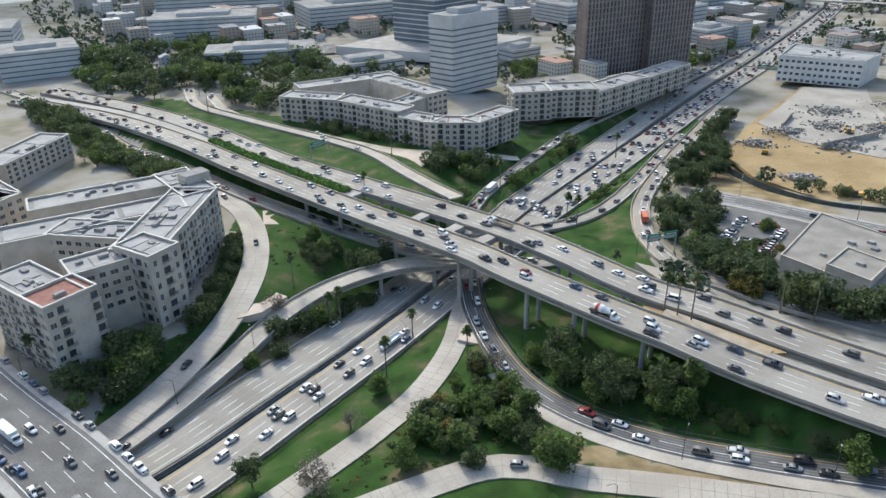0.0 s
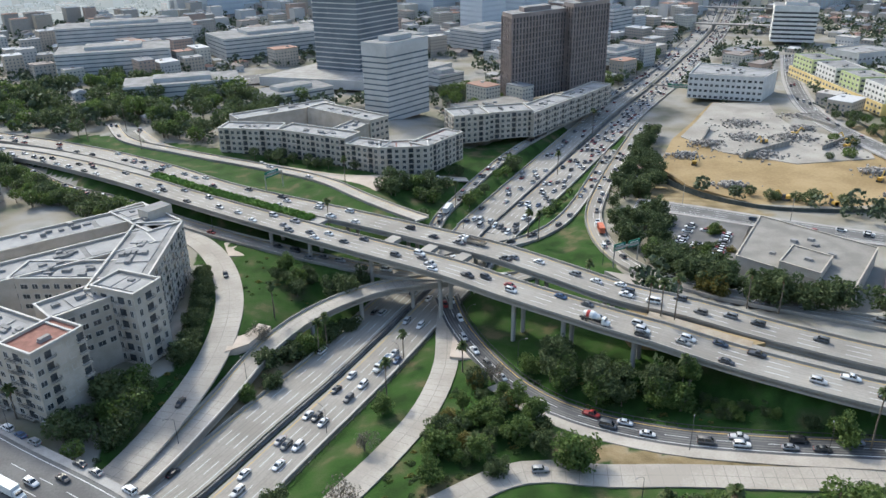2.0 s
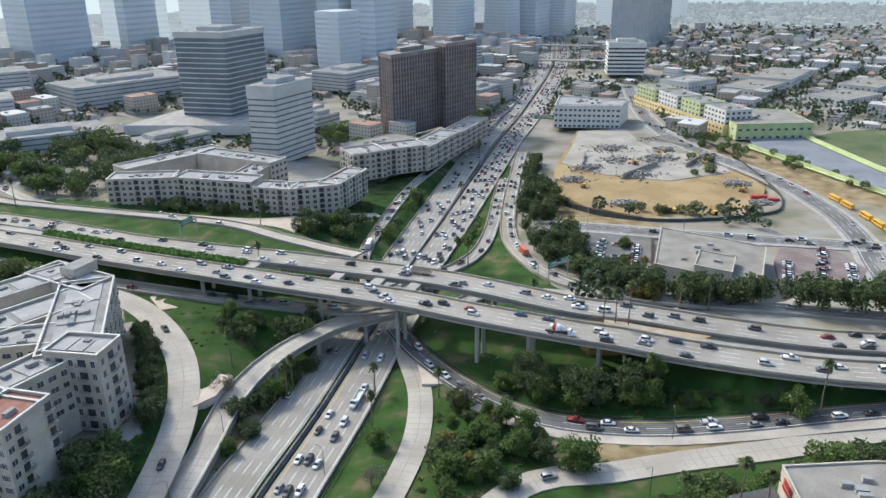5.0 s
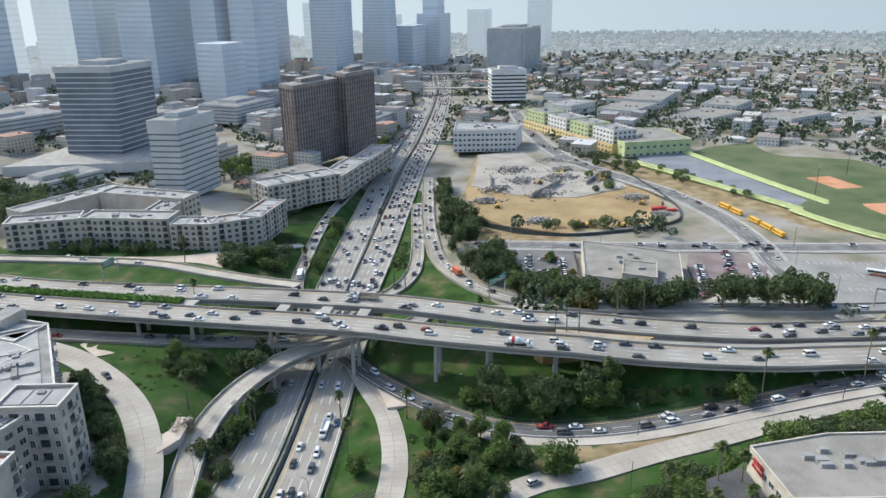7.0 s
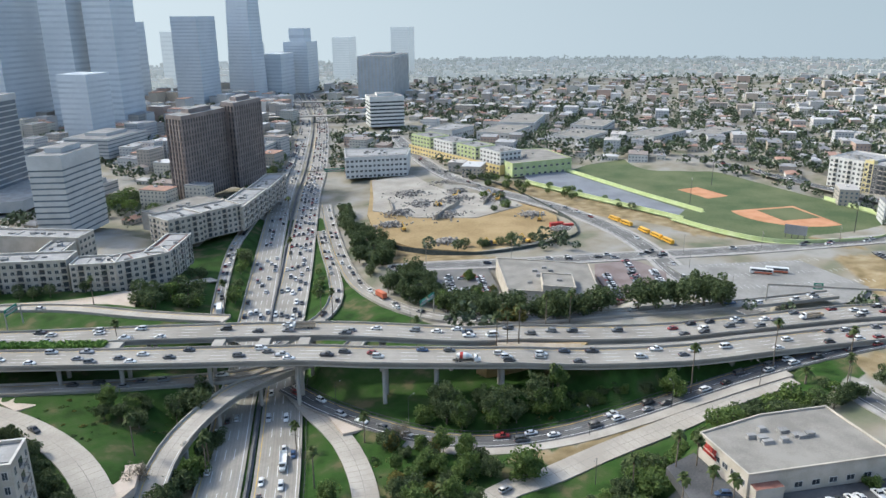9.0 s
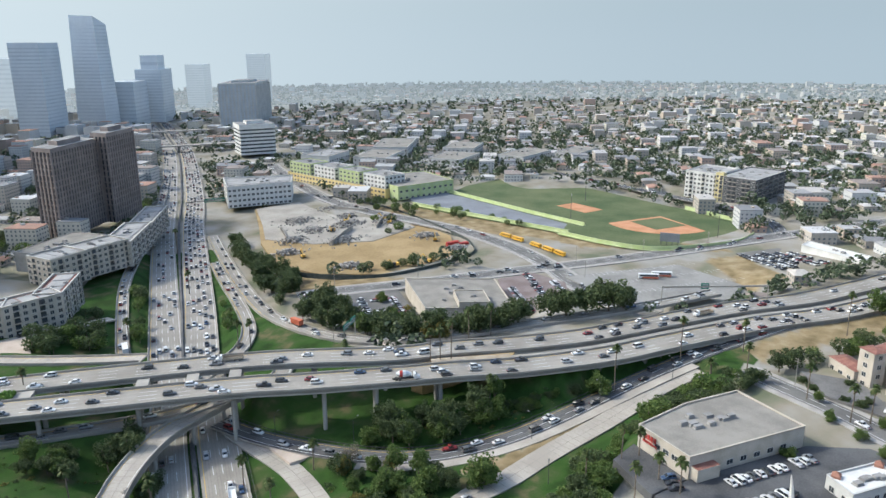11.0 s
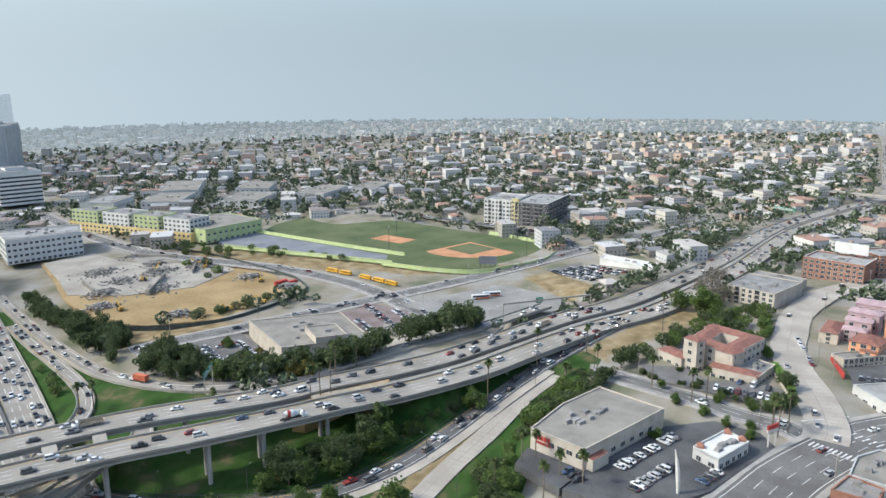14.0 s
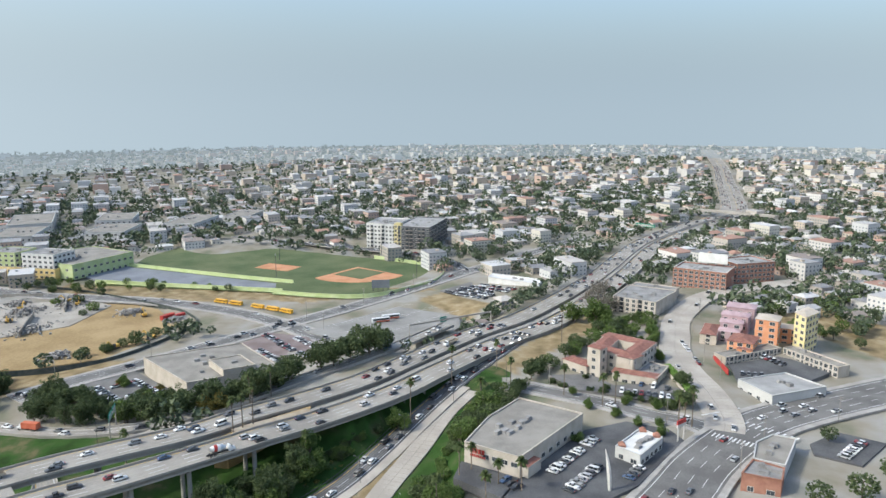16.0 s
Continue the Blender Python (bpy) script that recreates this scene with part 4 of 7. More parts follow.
gantry(236, 585, 306, 543, -6, ((0.3, 18), (0.72, 20)), "green freeway sign gantry across all lanes")
gantry(80, 258, 92, 262, 1, ((0.2, 6), (0.8, 6)), "green freeway sign on grey posts by the ramp")
gantry(-66, 358, -58, 366, 9, ((0.4, 9),), "green freeway sign over the upper deck")
gantry(200, 150, 232, 106, 8, ((0.4, 4),), "grey truss gantry across the freeway")
gantry(560, -48, 575, -30, 9, ((0.4, 22),), "green freeway sign before the overpass")
# overpass far along the upper freeway
g = Geo()
g.box(690, -150, 14, 15.6, 120, 12, radians(55))
g.box(690, -150, 15.6, 16.6, 120, 0.4, radians(55))
g.make("overpass", M_CONC, None, "pale concrete road bridge across the freeway", "overpass")
for s, (x, y) in enumerate(((452, 890), (540, 1050))):
    g = Geo()
    g.box(x, y, 4, 5.5, 150, 12, radians(-32))
    g.box(x, y, -4, 4, 3, 3, radians(-32))
    g.make("overpass", M_CONC, None, "pale concrete road bridge crossing the lower freeway", "overpass")
# guard rail beside the lower freeway
for key, o in (("road_110_north_b", -9.2), ("ramp_queue", 5.2)):
    a, n = ROADS[key]["a"], ROADS[key]["n"]
    rail = empty("guard_rail", pose(*a[3]), "dark steel guard rail on posts", "guard rail")
    g = Geo()
    strip(g, a, n, o, o + 0.12, 0.55, 0.85, 0, 0, min(len(a), 28))
    g.make("rail", M_IRON, rail)
    g = Geo()
    g.box(0, 0, -0.6, 0.8, 0.16, 0.16)
    post = g.mesh("post", M_IRON)
    for i in range(0, min(len(a), 28)):
        for t in (0, 0.5):
            p = a[i] + (a[min(i + 1, len(a) - 1)] - a[i]) * t
            put("post", post, rail, pose(p[0] + n[i][0] * (o - 0.1), p[1] + n[i][1] * (o - 0.1), p[2]))

pole0 = empty("utility_pole", pose(150, -4, gz(150, -4)), "tall brown wooden utility pole with crossarm", "utility pole", "utility poles")
g = Geo()
g.tube((0, 0, -1), (0, 0, 12), 0.17, 0.11, 7)
ob = g.make("pole", M_TAR)
ob.parent = pole0
for z in (11.2, 10.2):
    g = Geo()
    g.box(0, 0, z, z + 0.16, 2.6, 0.16)
    ob = g.make("crossarm", M_TAR)
    ob.parent = pole0
for x, y, yaw in ((176, -3, 20), (214, -6, 10), (256, -20, 10), (310, -54, 30), (93, -6, 40), (66, 11, 45), (112, -42, 60), (102, 30, 40), (141, 76, 60), (236, 208, 40), (212, 172, 40), (262, 226, 50), (300, 196, 50), (340, 166, 50), (180, 290, 50), (140, 320, 50), (150, -90, 60)):
    copy_thing(pole0, pose(x, y, gz(x, y), 0, 0, yaw))

# ---- west side: yards, warehouse, building site, school, ball field, store ----
def slab(name, ring, z, mat, label, kind="structure", drop=1.5):
    g = Geo()
    g.prism(ring, z - drop, z, 0)
    return g.make(name, mat, kind=kind, label=label)


def top(ring):
    return float(ground(ring).max())


M_DIRT = material("ochre_bare_earth", (0.25, 0.175, 0.08), (0.36, 0.262, 0.135), 0.95, 0.04, 0.6, bump=0.5)
M_RUBBLE = palette("broken_concrete", [(0.34, 0.32, 0.29), (0.24, 0.23, 0.22), (0.40, 0.37, 0.33), (0.18, 0.165, 0.15)], 0.95)
M_SITE = material("grey_dusty_slab", (0.27, 0.245, 0.21), (0.38, 0.35, 0.30), 0.95, 0.05, 0.8, bump=0.4)
M_TURF = material("mown_field_grass", (0.062, 0.092, 0.036), (0.125, 0.138, 0.066), 0.95, 0.03, 0.8)
M_CLAY = material("orange_infield_clay", (0.42, 0.20, 0.10), (0.52, 0.27, 0.15), 0.95, 0.1, 1.5)
M_LIME = material("lime_painted_wall", (0.40, 0.46, 0.22), (0.48, 0.53, 0.30), 0.85, 0.2, 2.0)
M_COURT = material("dark_play_court", (0.16, 0.17, 0.19), (0.22, 0.23, 0.25), 0.9, 0.05, 1.0)
M_YELW = material("yellow_school_wall", (0.62, 0.47, 0.20), (0.70, 0.56, 0.28), 0.85, 0.2, 2.0)
M_RED = material("red_sign_paint", (0.34, 0.035, 0.03), (0.42, 0.06, 0.05), 0.6, 0.5, 3.0, bump=0)
M_BRICK = material("red_brown_brick", (0.25, 0.12, 0.085), (0.33, 0.17, 0.12), 0.9, 0.4, 6.0)
M_ORANGE = material("orange_stucco", (0.58, 0.26, 0.13), (0.66, 0.33, 0.19), 0.9, 0.3, 3.0)
M_PINK = material("mauve_stucco", (0.36, 0.255, 0.265), (0.44, 0.325, 0.335), 0.9, 0.3, 3.0)
M_YTOW = material("pale_yellow_stucco", (0.62, 0.53, 0.26), (0.70, 0.61, 0.34), 0.9, 0.3, 3.0)

# building site
SITE = [(262, 526), (322, 512), (320, 425), (280, 335), (238, 298), (184, 308), (158, 350), (156, 385), (188, 436), (222, 476)]
slab("site_ground", SITE, -1.6, M_DIRT, "ochre bare earth of a cleared building site")
slab("site_floor", [(262, 524), (320, 510), (318, 430), (286, 372), (236, 372), (206, 402), (196, 440), (224, 474)], -1.2, M_SITE, "grey dusty floor of the demolished buildings")
for k, (x, y, r, h) in enumerate(((226, 392, 14, 2.6), (262, 420, 16, 3.2), (290, 400, 14, 2.2), (205, 420, 12, 2.6), (250, 460, 18, 2.0), (300, 470, 16, 2.2), (270, 350, 9, 2.0), (180, 345, 8, 2.4), (255, 312, 7, 2.2), (180, 400, 9, 2.6), (235, 430, 14, 2.0), (285, 440, 12, 2.4))):
    g = Geo()
    for i in range(260):
        q = abs(random.gauss(0, 0.5))
        an = random.uniform(0, 6.283)
        px_, py_ = x + r * q * math.cos(an) * 1.3, y + r * q * math.sin(an)
        z = -1.4 + h * max(0, 1 - q) * random.uniform(0.5, 1.0)
        s = random.uniform(0.4, 1.5)
        g.box(px_, py_, z - 0.5, z + s * 0.5, s, s * random.uniform(0.4, 1), random.uniform(0, 3))
    g.make("rubble_heap", M_RUBBLE, None, "heap of broken concrete and debris on the site", "rubble heap", "rubble heaps", kind="stuff")
for x, y, L, yaw, h in ((232, 398, 46, 24, 3.4), (284, 404, 40, 30, 3.0), (300, 450, 34, 100, 3.0), (214, 440, 30, 55, 2.4)):
    g = Geo()
    g.box(x, y, -2, -1.2 + h, L, 0.6, radians(yaw))
    for i in range(int(L / 4)):
        o = (i + 0.5) * 4 - L / 2
        g.box(x + math.cos(radians(yaw)) * o, y + math.sin(radians(yaw)) * o, -2, -1.0 + h, 0.9, 1.2, radians(yaw))
    g.make("ruined_wall", M_SITE, None, "broken concrete basement wall on the site", "ruined wall", "ruined walls")
g = Geo()
ra, rn = spline([(152, 388, -1.5), (150, 352, -1.5), (176, 310, -1.2), (236, 293, -1.2), (262, 304, -1), (284, 336, -1), (322, 424, -1), (330, 500, -1)], 4)
strip(g, ra, rn, -0.1, 0.1, -1, 2.2)
g.make("site_fence", material("dark_fence_cloth", (0.05, 0.06, 0.055), (0.09, 0.1, 0.09), 0.95, 0.3, 2.0, bump=0), None, "dark cloth-covered fence round the building site", "fence")


def digger(x, y, z, yaw, paint, label, arm=1.0):
    t = empty("excavator", pose(x, y, z, 0, 0, yaw), label, "excavator", "site machines")
    dark = M_IRON

    def add(name, g, m):
        ob = g.make(name, m)
        ob.parent = t
    for s in (-1.2, 1.2):
        g = Geo()
        g.box(0, s, 0, 0.9, 4.2, 0.6)
        g.box(0, s, 0.15, 0.75, 4.8, 0.58)
        add("track", g, dark)
    g = Geo()
    g.box(-0.5, 0, 1.0, 2.3, 4.0, 2.6)
    g.box(-1.8, 0, 1.1, 2.6, 1.4, 2.5)
    add("body", g, paint)
    g = Geo()
    g.box(1.0, 0.8, 1.0, 3.1, 1.6, 1.1)
    add("cab", g, M_GLASS)
    g = Geo()
    g.bar((1.2, -0.3, 1.8), (4.0, -0.3, 5.2 * arm), 0.5, 0.7)
    g.bar((4.0, -0.3, 5.2 * arm), (6.6, -0.3, 3.0), 0.4, 0.5)
    add("boom", g, paint)
    g = Geo()
    g.box(6.6, -0.3, 1.6, 3.0, 1.2, 1.1)
    add("bucket", g, dark)


M_MACH = material("machine_yellow", (0.55, 0.33, 0.06), (0.62, 0.40, 0.10), 0.5, 0.5, 3.0, bump=0)
for x, y, yaw, lab in ((262, 336, 40, "yellow tracked excavator with raised boom on earth"), (196, 320, 160, "yellow tracked excavator beside the site fence"), (285, 396, 20, "yellow excavator among concrete rubble"), (292, 408, 100, "yellow excavator among concrete rubble"), (240, 415, 200, "yellow excavator on grey slab"), (215, 308, 90, "small yellow loader by the fence"), (270, 428, 10, "yellow excavator on grey slab"), (178, 384, 60, "yellow excavator beside earth bank")):
    digger(x, y, -1.5, yaw, M_MACH, lab)
g = Geo()
g.box(258, 318, -1.6, 1.4, 9, 3, radians(-30))
g.box(263, 312, -1.6, 0.8, 7, 3, radians(-30))
for k in range(6):
    g.box(258 + k * 0.9, 318 - k * 0.5, 1.4, 1.7, 0.2, 3, radians(-30))
g.make("skip_container", M_RED, None, "red steel skip containers with ribs", "skip container")

# warehouse, its car park, the empty lot
WARE = [(127, 246), (153, 209), (188, 242), (160, 284)]
YARD = max(top([(104 + 0.5 * a_, 262 + a_ * 0.6 + b_) for a_ in range(0, 80, 8) for b_ in (-12, -4, 4, 12)]), -3.0) + 0.25
ware = base("warehouse", 155, 245, "long flat-roofed warehouse with pale walls", "warehouse")
wing(ware, WARE, -4, 6.4, M_CREAM, M_ROOF_D, 1, (), W2, units=9, name="hall")
wing(ware, [(137, 232), (146, 219), (160, 232), (151, 245)], 6.3, 9.5, M_CREAM, M_ROOF_D, 1, (), W2, units=1, name="raised_hall")
slab("car_park", [(104, 262), (124, 244), (158, 288), (142, 312), (118, 300)], YARD, M_STREET, "grey car park behind the warehouse")
slab("car_park", [(192, 240), (165, 208), (182, 190), (222, 214), (228, 238), (206, 250)], 0.2, material("reddish_asphalt", (0.17, 0.13, 0.12), (0.23, 0.19, 0.18), 0.95, 0.1, 1.0), "reddish asphalt car park full of cars")
slab("empty_lot", [(231, 219), (214, 187), (193, 156), (249, 125), (274, 128), (293, 171)], 0.6, material("faded_lot_asphalt", (0.20, 0.192, 0.178), (0.28, 0.27, 0.25), 0.95, 0.05, 0.8), "faded empty grey asphalt lot")
g = Geo()
for i in range(26):
    for j in range(3):
        x, y = 222 + i * 2.6 + j * 11, 178 - i * 1.9 + j * 14
        g.box(x, y, 0.6, 0.63, 0.14, 4.6, radians(-36))
g.make("bay_lines", M_WHITE, None, "faded white parking bay lines on the lot", "bay lines", kind="stuff")
slab("car_park", [(334, 146), (300, 112), (322, 84), (334, 76), (356, 113), (362, 126)], 2.4, M_STREET, "dark car park crowded with vehicles")
wl = base("shop_building", 372, 82, "long low white shop with flat roof", "shop")
wing(wl, [(357.8, 111.4), (337, 74), (352, 70.9), (371, 108.7)], 0.5, 7.5, M_WALLW, M_WALLW, 1, (), W2, units=2, name="hall")

# school
sch = base("school_building", 400, 540, "long yellow, lime and white school building", "school")
wing(sch, quad((372, 600), (352, 455), 22), 0, 8, M_YELW, M_ROOF, 2, (0,), [(WINDOW_WIDE, "window")], 5.0, units=4, name="lower_wing")
for a_, b_, m in (((374, 598), (370, 566), M_LIME), ((370, 560), (365, 528), M_WALLW), ((365, 522), (361, 494), M_LIME), ((361, 488), (356, 458), M_WALLW)):
    wing(sch, quad(a_, b_, 24), 7.5, 19, m, M_ROOF, 3, (0, 1), [(WINDOW_WIDE, "window")], 4.6, units=3, name="upper_wing")
wing(sch, [(356, 452), (352, 440), (410, 420), (432, 470), (392, 500)], 0, 12, M_LIME, M_ROOF_D, 2, (0, 1), [(WINDOW_WIDE, "window")], 6, units=4, name="gymnasium")
blk = base("apartment_building", 300, 560, "pale blue-grey apartments with flat roof", "apartment building")
wing(blk, [(252, 548), (300, 520), (326, 545), (282, 590)], -2, 16, M_WALLW, M_ROOF, 4, (0, 3), W2, 3.8, units=10)
for x, y, w, d, h, yaw in ((520, 600, 70, 40, 9, 20), (560, 520, 60, 40, 8, 10), (620, 460, 70, 36, 9, 0), (470, 640, 50, 36, 12, 15), (600, 640, 90, 44, 10, 30), (680, 420, 60, 30, 8, 0), (640, 560, 60, 40, 8, 20)):
    t = base("school_hall", x, y, "low grey-roofed school hall beyond the field", "school hall", "school halls")
    wing(t, sq(x, y, w, d, yaw), -1, h, M_PALE, M_ROOF_D, 2, (0, 3), W2, 5.0, units=3, name="hall")

# ball field and court
FIELD = [(323, 267), (316, 230), (318, 197), (342, 172), (369, 154), (406, 152), (426, 166.5), (453, 219), (470, 262), (498, 330), (490, 417), (440, 425), (400, 418), (352, 275)]
slab("ball_field", FIELD, 0.9, M_TURF, "green mown ball field")
slab("play_court", [(345, 412), (330, 262), (352, 262), (372, 330), (404, 425), (370, 446)], 0.8, M_COURT, "dark grey asphalt play court")
for pts in ([(322, 268, 0), (314, 230, 0), (316, 196, 0), (341, 170, 0), (369, 152, 0), (407, 150, 0), (428, 165, 0), (455, 217, 0)], [(326, 262, 0), (342, 416, 0)], [(354, 262, 0), (374, 330, 0), (406, 424, 0)]):
    g = Geo()
    a_, n_ = spline(pts, 8)
    strip(g, a_, n_, -0.25, 0.25, -1.0, 3.4)
    flat(g, a_, n_, -2.2, 2.2, 1.05)
    g.make("lime_wall", M_LIME, None, "lime green painted wall round the field", "field wall")


def diamond(x, y, r, yaw, z):
    g = Geo()
    ring = [(x + r * math.cos(radians(yaw + a_)), y + r * math.sin(radians(yaw + a_))) for a_ in range(-62, 63, 8)] + [(x - r * 0.42 * math.cos(radians(yaw)), y - r * 0.42 * math.sin(radians(yaw)))]
    g.prism(ring, z - 0.5, z + 0.04)
    t = g.make("infield", M_CLAY, kind="structure", label="orange clay infield of the ball field")
    g = Geo()
    g.box(x + r * 0.22 * math.cos(radians(yaw)), y + r * 0.22 * math.sin(radians(yaw)), z, z + 0.09, r * 0.72, r * 0.72, radians(yaw + 45))
    g.make("infield_grass", M_TURF, t)


diamond(400, 220, 41, 195, 0.95)
slab("infield", sq(410, 292, 34, 20, 70), 0.98, M_CLAY, "orange clay practice infield")
sb = empty("scoreboard", pose(334, 190, 0), "dark scoreboard on posts at the field wall", "scoreboard")
for s in (-6, -2, 2, 6):
    g = Geo()
    g.box(334 + s * 0.2, 190 - s * 0.9, 0, 5, 0.4, 0.4)
    g.make("post", M_IRON, sb)
g = Geo()
g.box(334, 190, 3.5, 9.5, 0.6, 13, radians(12))
g.make("board", M_COURT, sb)
for x, y in ((372, 168), (418, 166), (452, 210), (440, 300), (368, 280)):
    t = empty("flood_light", pose(x, y, 0.8), "tall thin floodlight pole by the field", "floodlight", "field floodlights")
    g = Geo()
    g.tube((x, y, 0), (x, y, 20), 0.25, 0.15, 6)
    g.make("pole", M_IRON, t)
    g = Geo()
    g.box(x, y, 19.5, 21, 2.6, 0.4, 0.5)
    g.make("lamp_bank", M_ROOF, t)
wb = base("apartment_building", 545, 180, "white and dark grey apartment block with balconies", "apartment building")
M_PANEL = material("dark_grey_facade_panel", (0.09, 0.09, 0.095), (0.14, 0.14, 0.145), 0.8, 0.2, 2.0)
wing(wb, [(506, 234), (499, 204), (540, 196), (548, 228)], 1, 24, M_WALLW, M_ROOF_L, 6, (0, 3), W3, 3.4, units=6)
wing(wb, [(498.5, 203), (490.5, 171), (556, 160), (562, 192)], 1, 23, M_PANEL, M_ROOF_L, 6, (0, 1), [(BALCONY, "balcony"), (WINDOW_WIDE, "window"), (BALCONY, "balcony")], 3.6, units=6)
wing(wb, [(499.2, 206), (497.5, 199), (503, 198), (505, 205)], 1, 25.5, M_YTOW, M_ROOF, 6, (0,), W2, 3.0, units=0, name="stair_tower")

# drug store with flat roof
STORE = [(52.5, 90.6), (93.3, 65), (107.6, 90.3), (87, 102.8), (63.3, 110.9)]
store = base("drug_store", 85, 88, "cream drug store with a flat grey-brown roof", "store")
hall = wing(store, STORE, 2, 12.4, M_CREAM, M_ROOF_D, 1, (), W2, units=9, name="hall")
g = Geo()
g.prism(quad((51.5, 87.6), (59, 82.9), 7), 3, 9.6, 0, 1)
g.make("entrance", [M_CREAM, M_TILE], store)
for i in range(5):
    f = (i + 0.5) / 5
    put("window", WINDOW_WIDE, hall, pose(64 + 24 * f, 83.4 - 15.06 * f, 6.4, 0, 0, -32.1))
for i in range(4):
    put("window", WINDOW_WIDE, hall, pose(53.6 + 1.8 * i, 92.6 + 3.4 * i, 8.4, 0, 0, 242))
d = np.array([63.3 - 52.5, 110.9 - 90.6]) / np.hypot(10.8, 20.3)
nrm = np.array([-d[1], d[0]])
for n_, step_, z_, h_, w_ in ((4, 1.5, 9.6, 1.7, 1.1), (8, 0.85, 8.1, 0.9, 0.55)):
    for k in range(n_):
        p = np.array([60.6, 105.8]) + d * (k - (n_ - 1) / 2) * step_ + nrm * 0.1
        g = Geo()
        g.box(p[0], p[1], z_, z_ + h_, w_, 0.3, math.atan2(d[1], d[0]))
        g.make("sign_bar", M_RED, store, "red block of the wall sign")
slab("store_car_park", [(52.5, 90), (38, 96), (30, 72), (50, 50), (88, 26), (98, 30), (104, 46), (94, 64)], 5.3, M_ASPH, "dark asphalt car park of the store", drop=3)
slab("store_car_park", [(63, 112), (50, 114), (38, 97), (52, 90.8)], 5.25, M_ASPH, "dark asphalt car park behind the store", drop=3)
# small restaurant with mansard
fast = base("restaurant", 88, 38, "small grey restaurant with white roof and red dormers", "restaurant")
wing(fast, [(64, 47), (80, 36), (88, 43), (71, 55)], 4.8, 9.4, M_PALE, M_WALLW, 1, (0, 3), W2, 3.4, units=6, name="hall")
for x, y in ((81.5, 38), (86, 42.5), (72, 52.5)):
    g = Geo()
    g.box(x, y, 8.3, 10.2, 2.6, 2.6)
    g.poly([(x - 1.3, y - 1.3, 10.2), (x + 1.3, y - 1.3, 10.2), (x, y, 11.4)], 0)
    g.poly([(x + 1.3, y - 1.3, 10.2), (x + 1.3, y + 1.3, 10.2), (x, y, 11.4)], 0)
    g.poly([(x + 1.3, y + 1.3, 10.2), (x - 1.3, y + 1.3, 10.2), (x, y, 11.4)], 0)
    g.poly([(x - 1.3, y + 1.3, 10.2), (x - 1.3, y - 1.3, 10.2), (x, y, 11.4)], 0)
    g.make("dormer", M_BRICK, fast)
ps = empty("pole_sign", pose(88.4, 27.3, 5), "red and white roadside sign on two posts", "sign")
for s in (-1.4, 1.4):
    g = Geo()
    g.box(88.4 + s, 27.3 - s, 4.5, 11, 0.5, 0.5)
    g.make("post", M_TRIM, ps)
for z, h, m in ((10.8, 1.3, M_TRIM), (12.1, 1.6, M_RED)):
    g = Geo()
    g.box(88.4, 27.3, z, z + h, 5.6, 0.6, radians(-45))
    g.make("panel", m, ps)
tower = empty("obelisk_sign", pose(45.8, 60.1, 5), "tall pale tapering sign pillar", "sign pillar")
g = Geo()
for k, (r0, r1) in enumerate(((0.55, 0.8), (0.8, 0.85), (0.85, 0.6), (0.6, 0.15))):
    g.tube((45.8 + 0.16 * k * k, 60.1 + 0.1 * k * k, 4.8 + 3.6 * k), (45.8 + 0.16 * (k + 1) ** 2, 60.1 + 0.1 * (k + 1) ** 2, 8.4 + 3.6 * k), r0, r1, 6, cap=k == 3)
g.make("pillar", M_TRIM, tower)

# courtyard villa with tiled roofs
villa = base("courtyard_villa", 170, 38, "cream villa with red tiled roofs round a courtyard", "villa")


def tiled(parent, ring, z0, z1, wall, storeys, edges, rise=2.6, over=0.7, tile=None):
    """A block under a hipped tile roof."""
    ob = Geo()
    ob.prism(ring, z0, z1, 0)
    w = ob.make("wing", wall, parent)
    p = np.array(ring)
    c = p.mean(0)
    g = Geo()
    e = [tuple(c + (q - c) * (1 + over / np.linalg.norm(q - c))) for q in p]
    L0, L1 = np.linalg.norm(p[1] - p[0]), np.linalg.norm(p[2] - p[1])
    m = (p[0] + p[3]) / 2 if L0 > L1 else (p[0] + p[1]) / 2
    k = (p[1] + p[2]) / 2 if L0 > L1 else (p[2] + p[3]) / 2
    r0, r1 = m + (k - m) * 0.28, k + (m - k) * 0.28
    zr, ze = z1 + rise, z1 - 0.1
    A = [(*q, ze) for q in e]
    R0, R1 = (*r0, zr), (*r1, zr)
    if L0 > L1:
        faces = [(A[0], A[1], R1, R0), (A[1], A[2], R1), (A[2], A[3], R0, R1), (A[3], A[0], R0)]
    else:
        faces = [(A[0], A[1], R0), (A[1], A[2], R1, R0), (A[2], A[3], R1), (A[3], A[0], R0, R1)]
    for f in faces:
        g.poly(f)
    g.poly(A[::-1])
    g.make("tile_roof", tile or M_TILE, w)
    for i in edges:
        facade(w, ring[i], ring[(i + 1) % len(ring)], z0, z1, storeys, 3.8, W2)
    return w


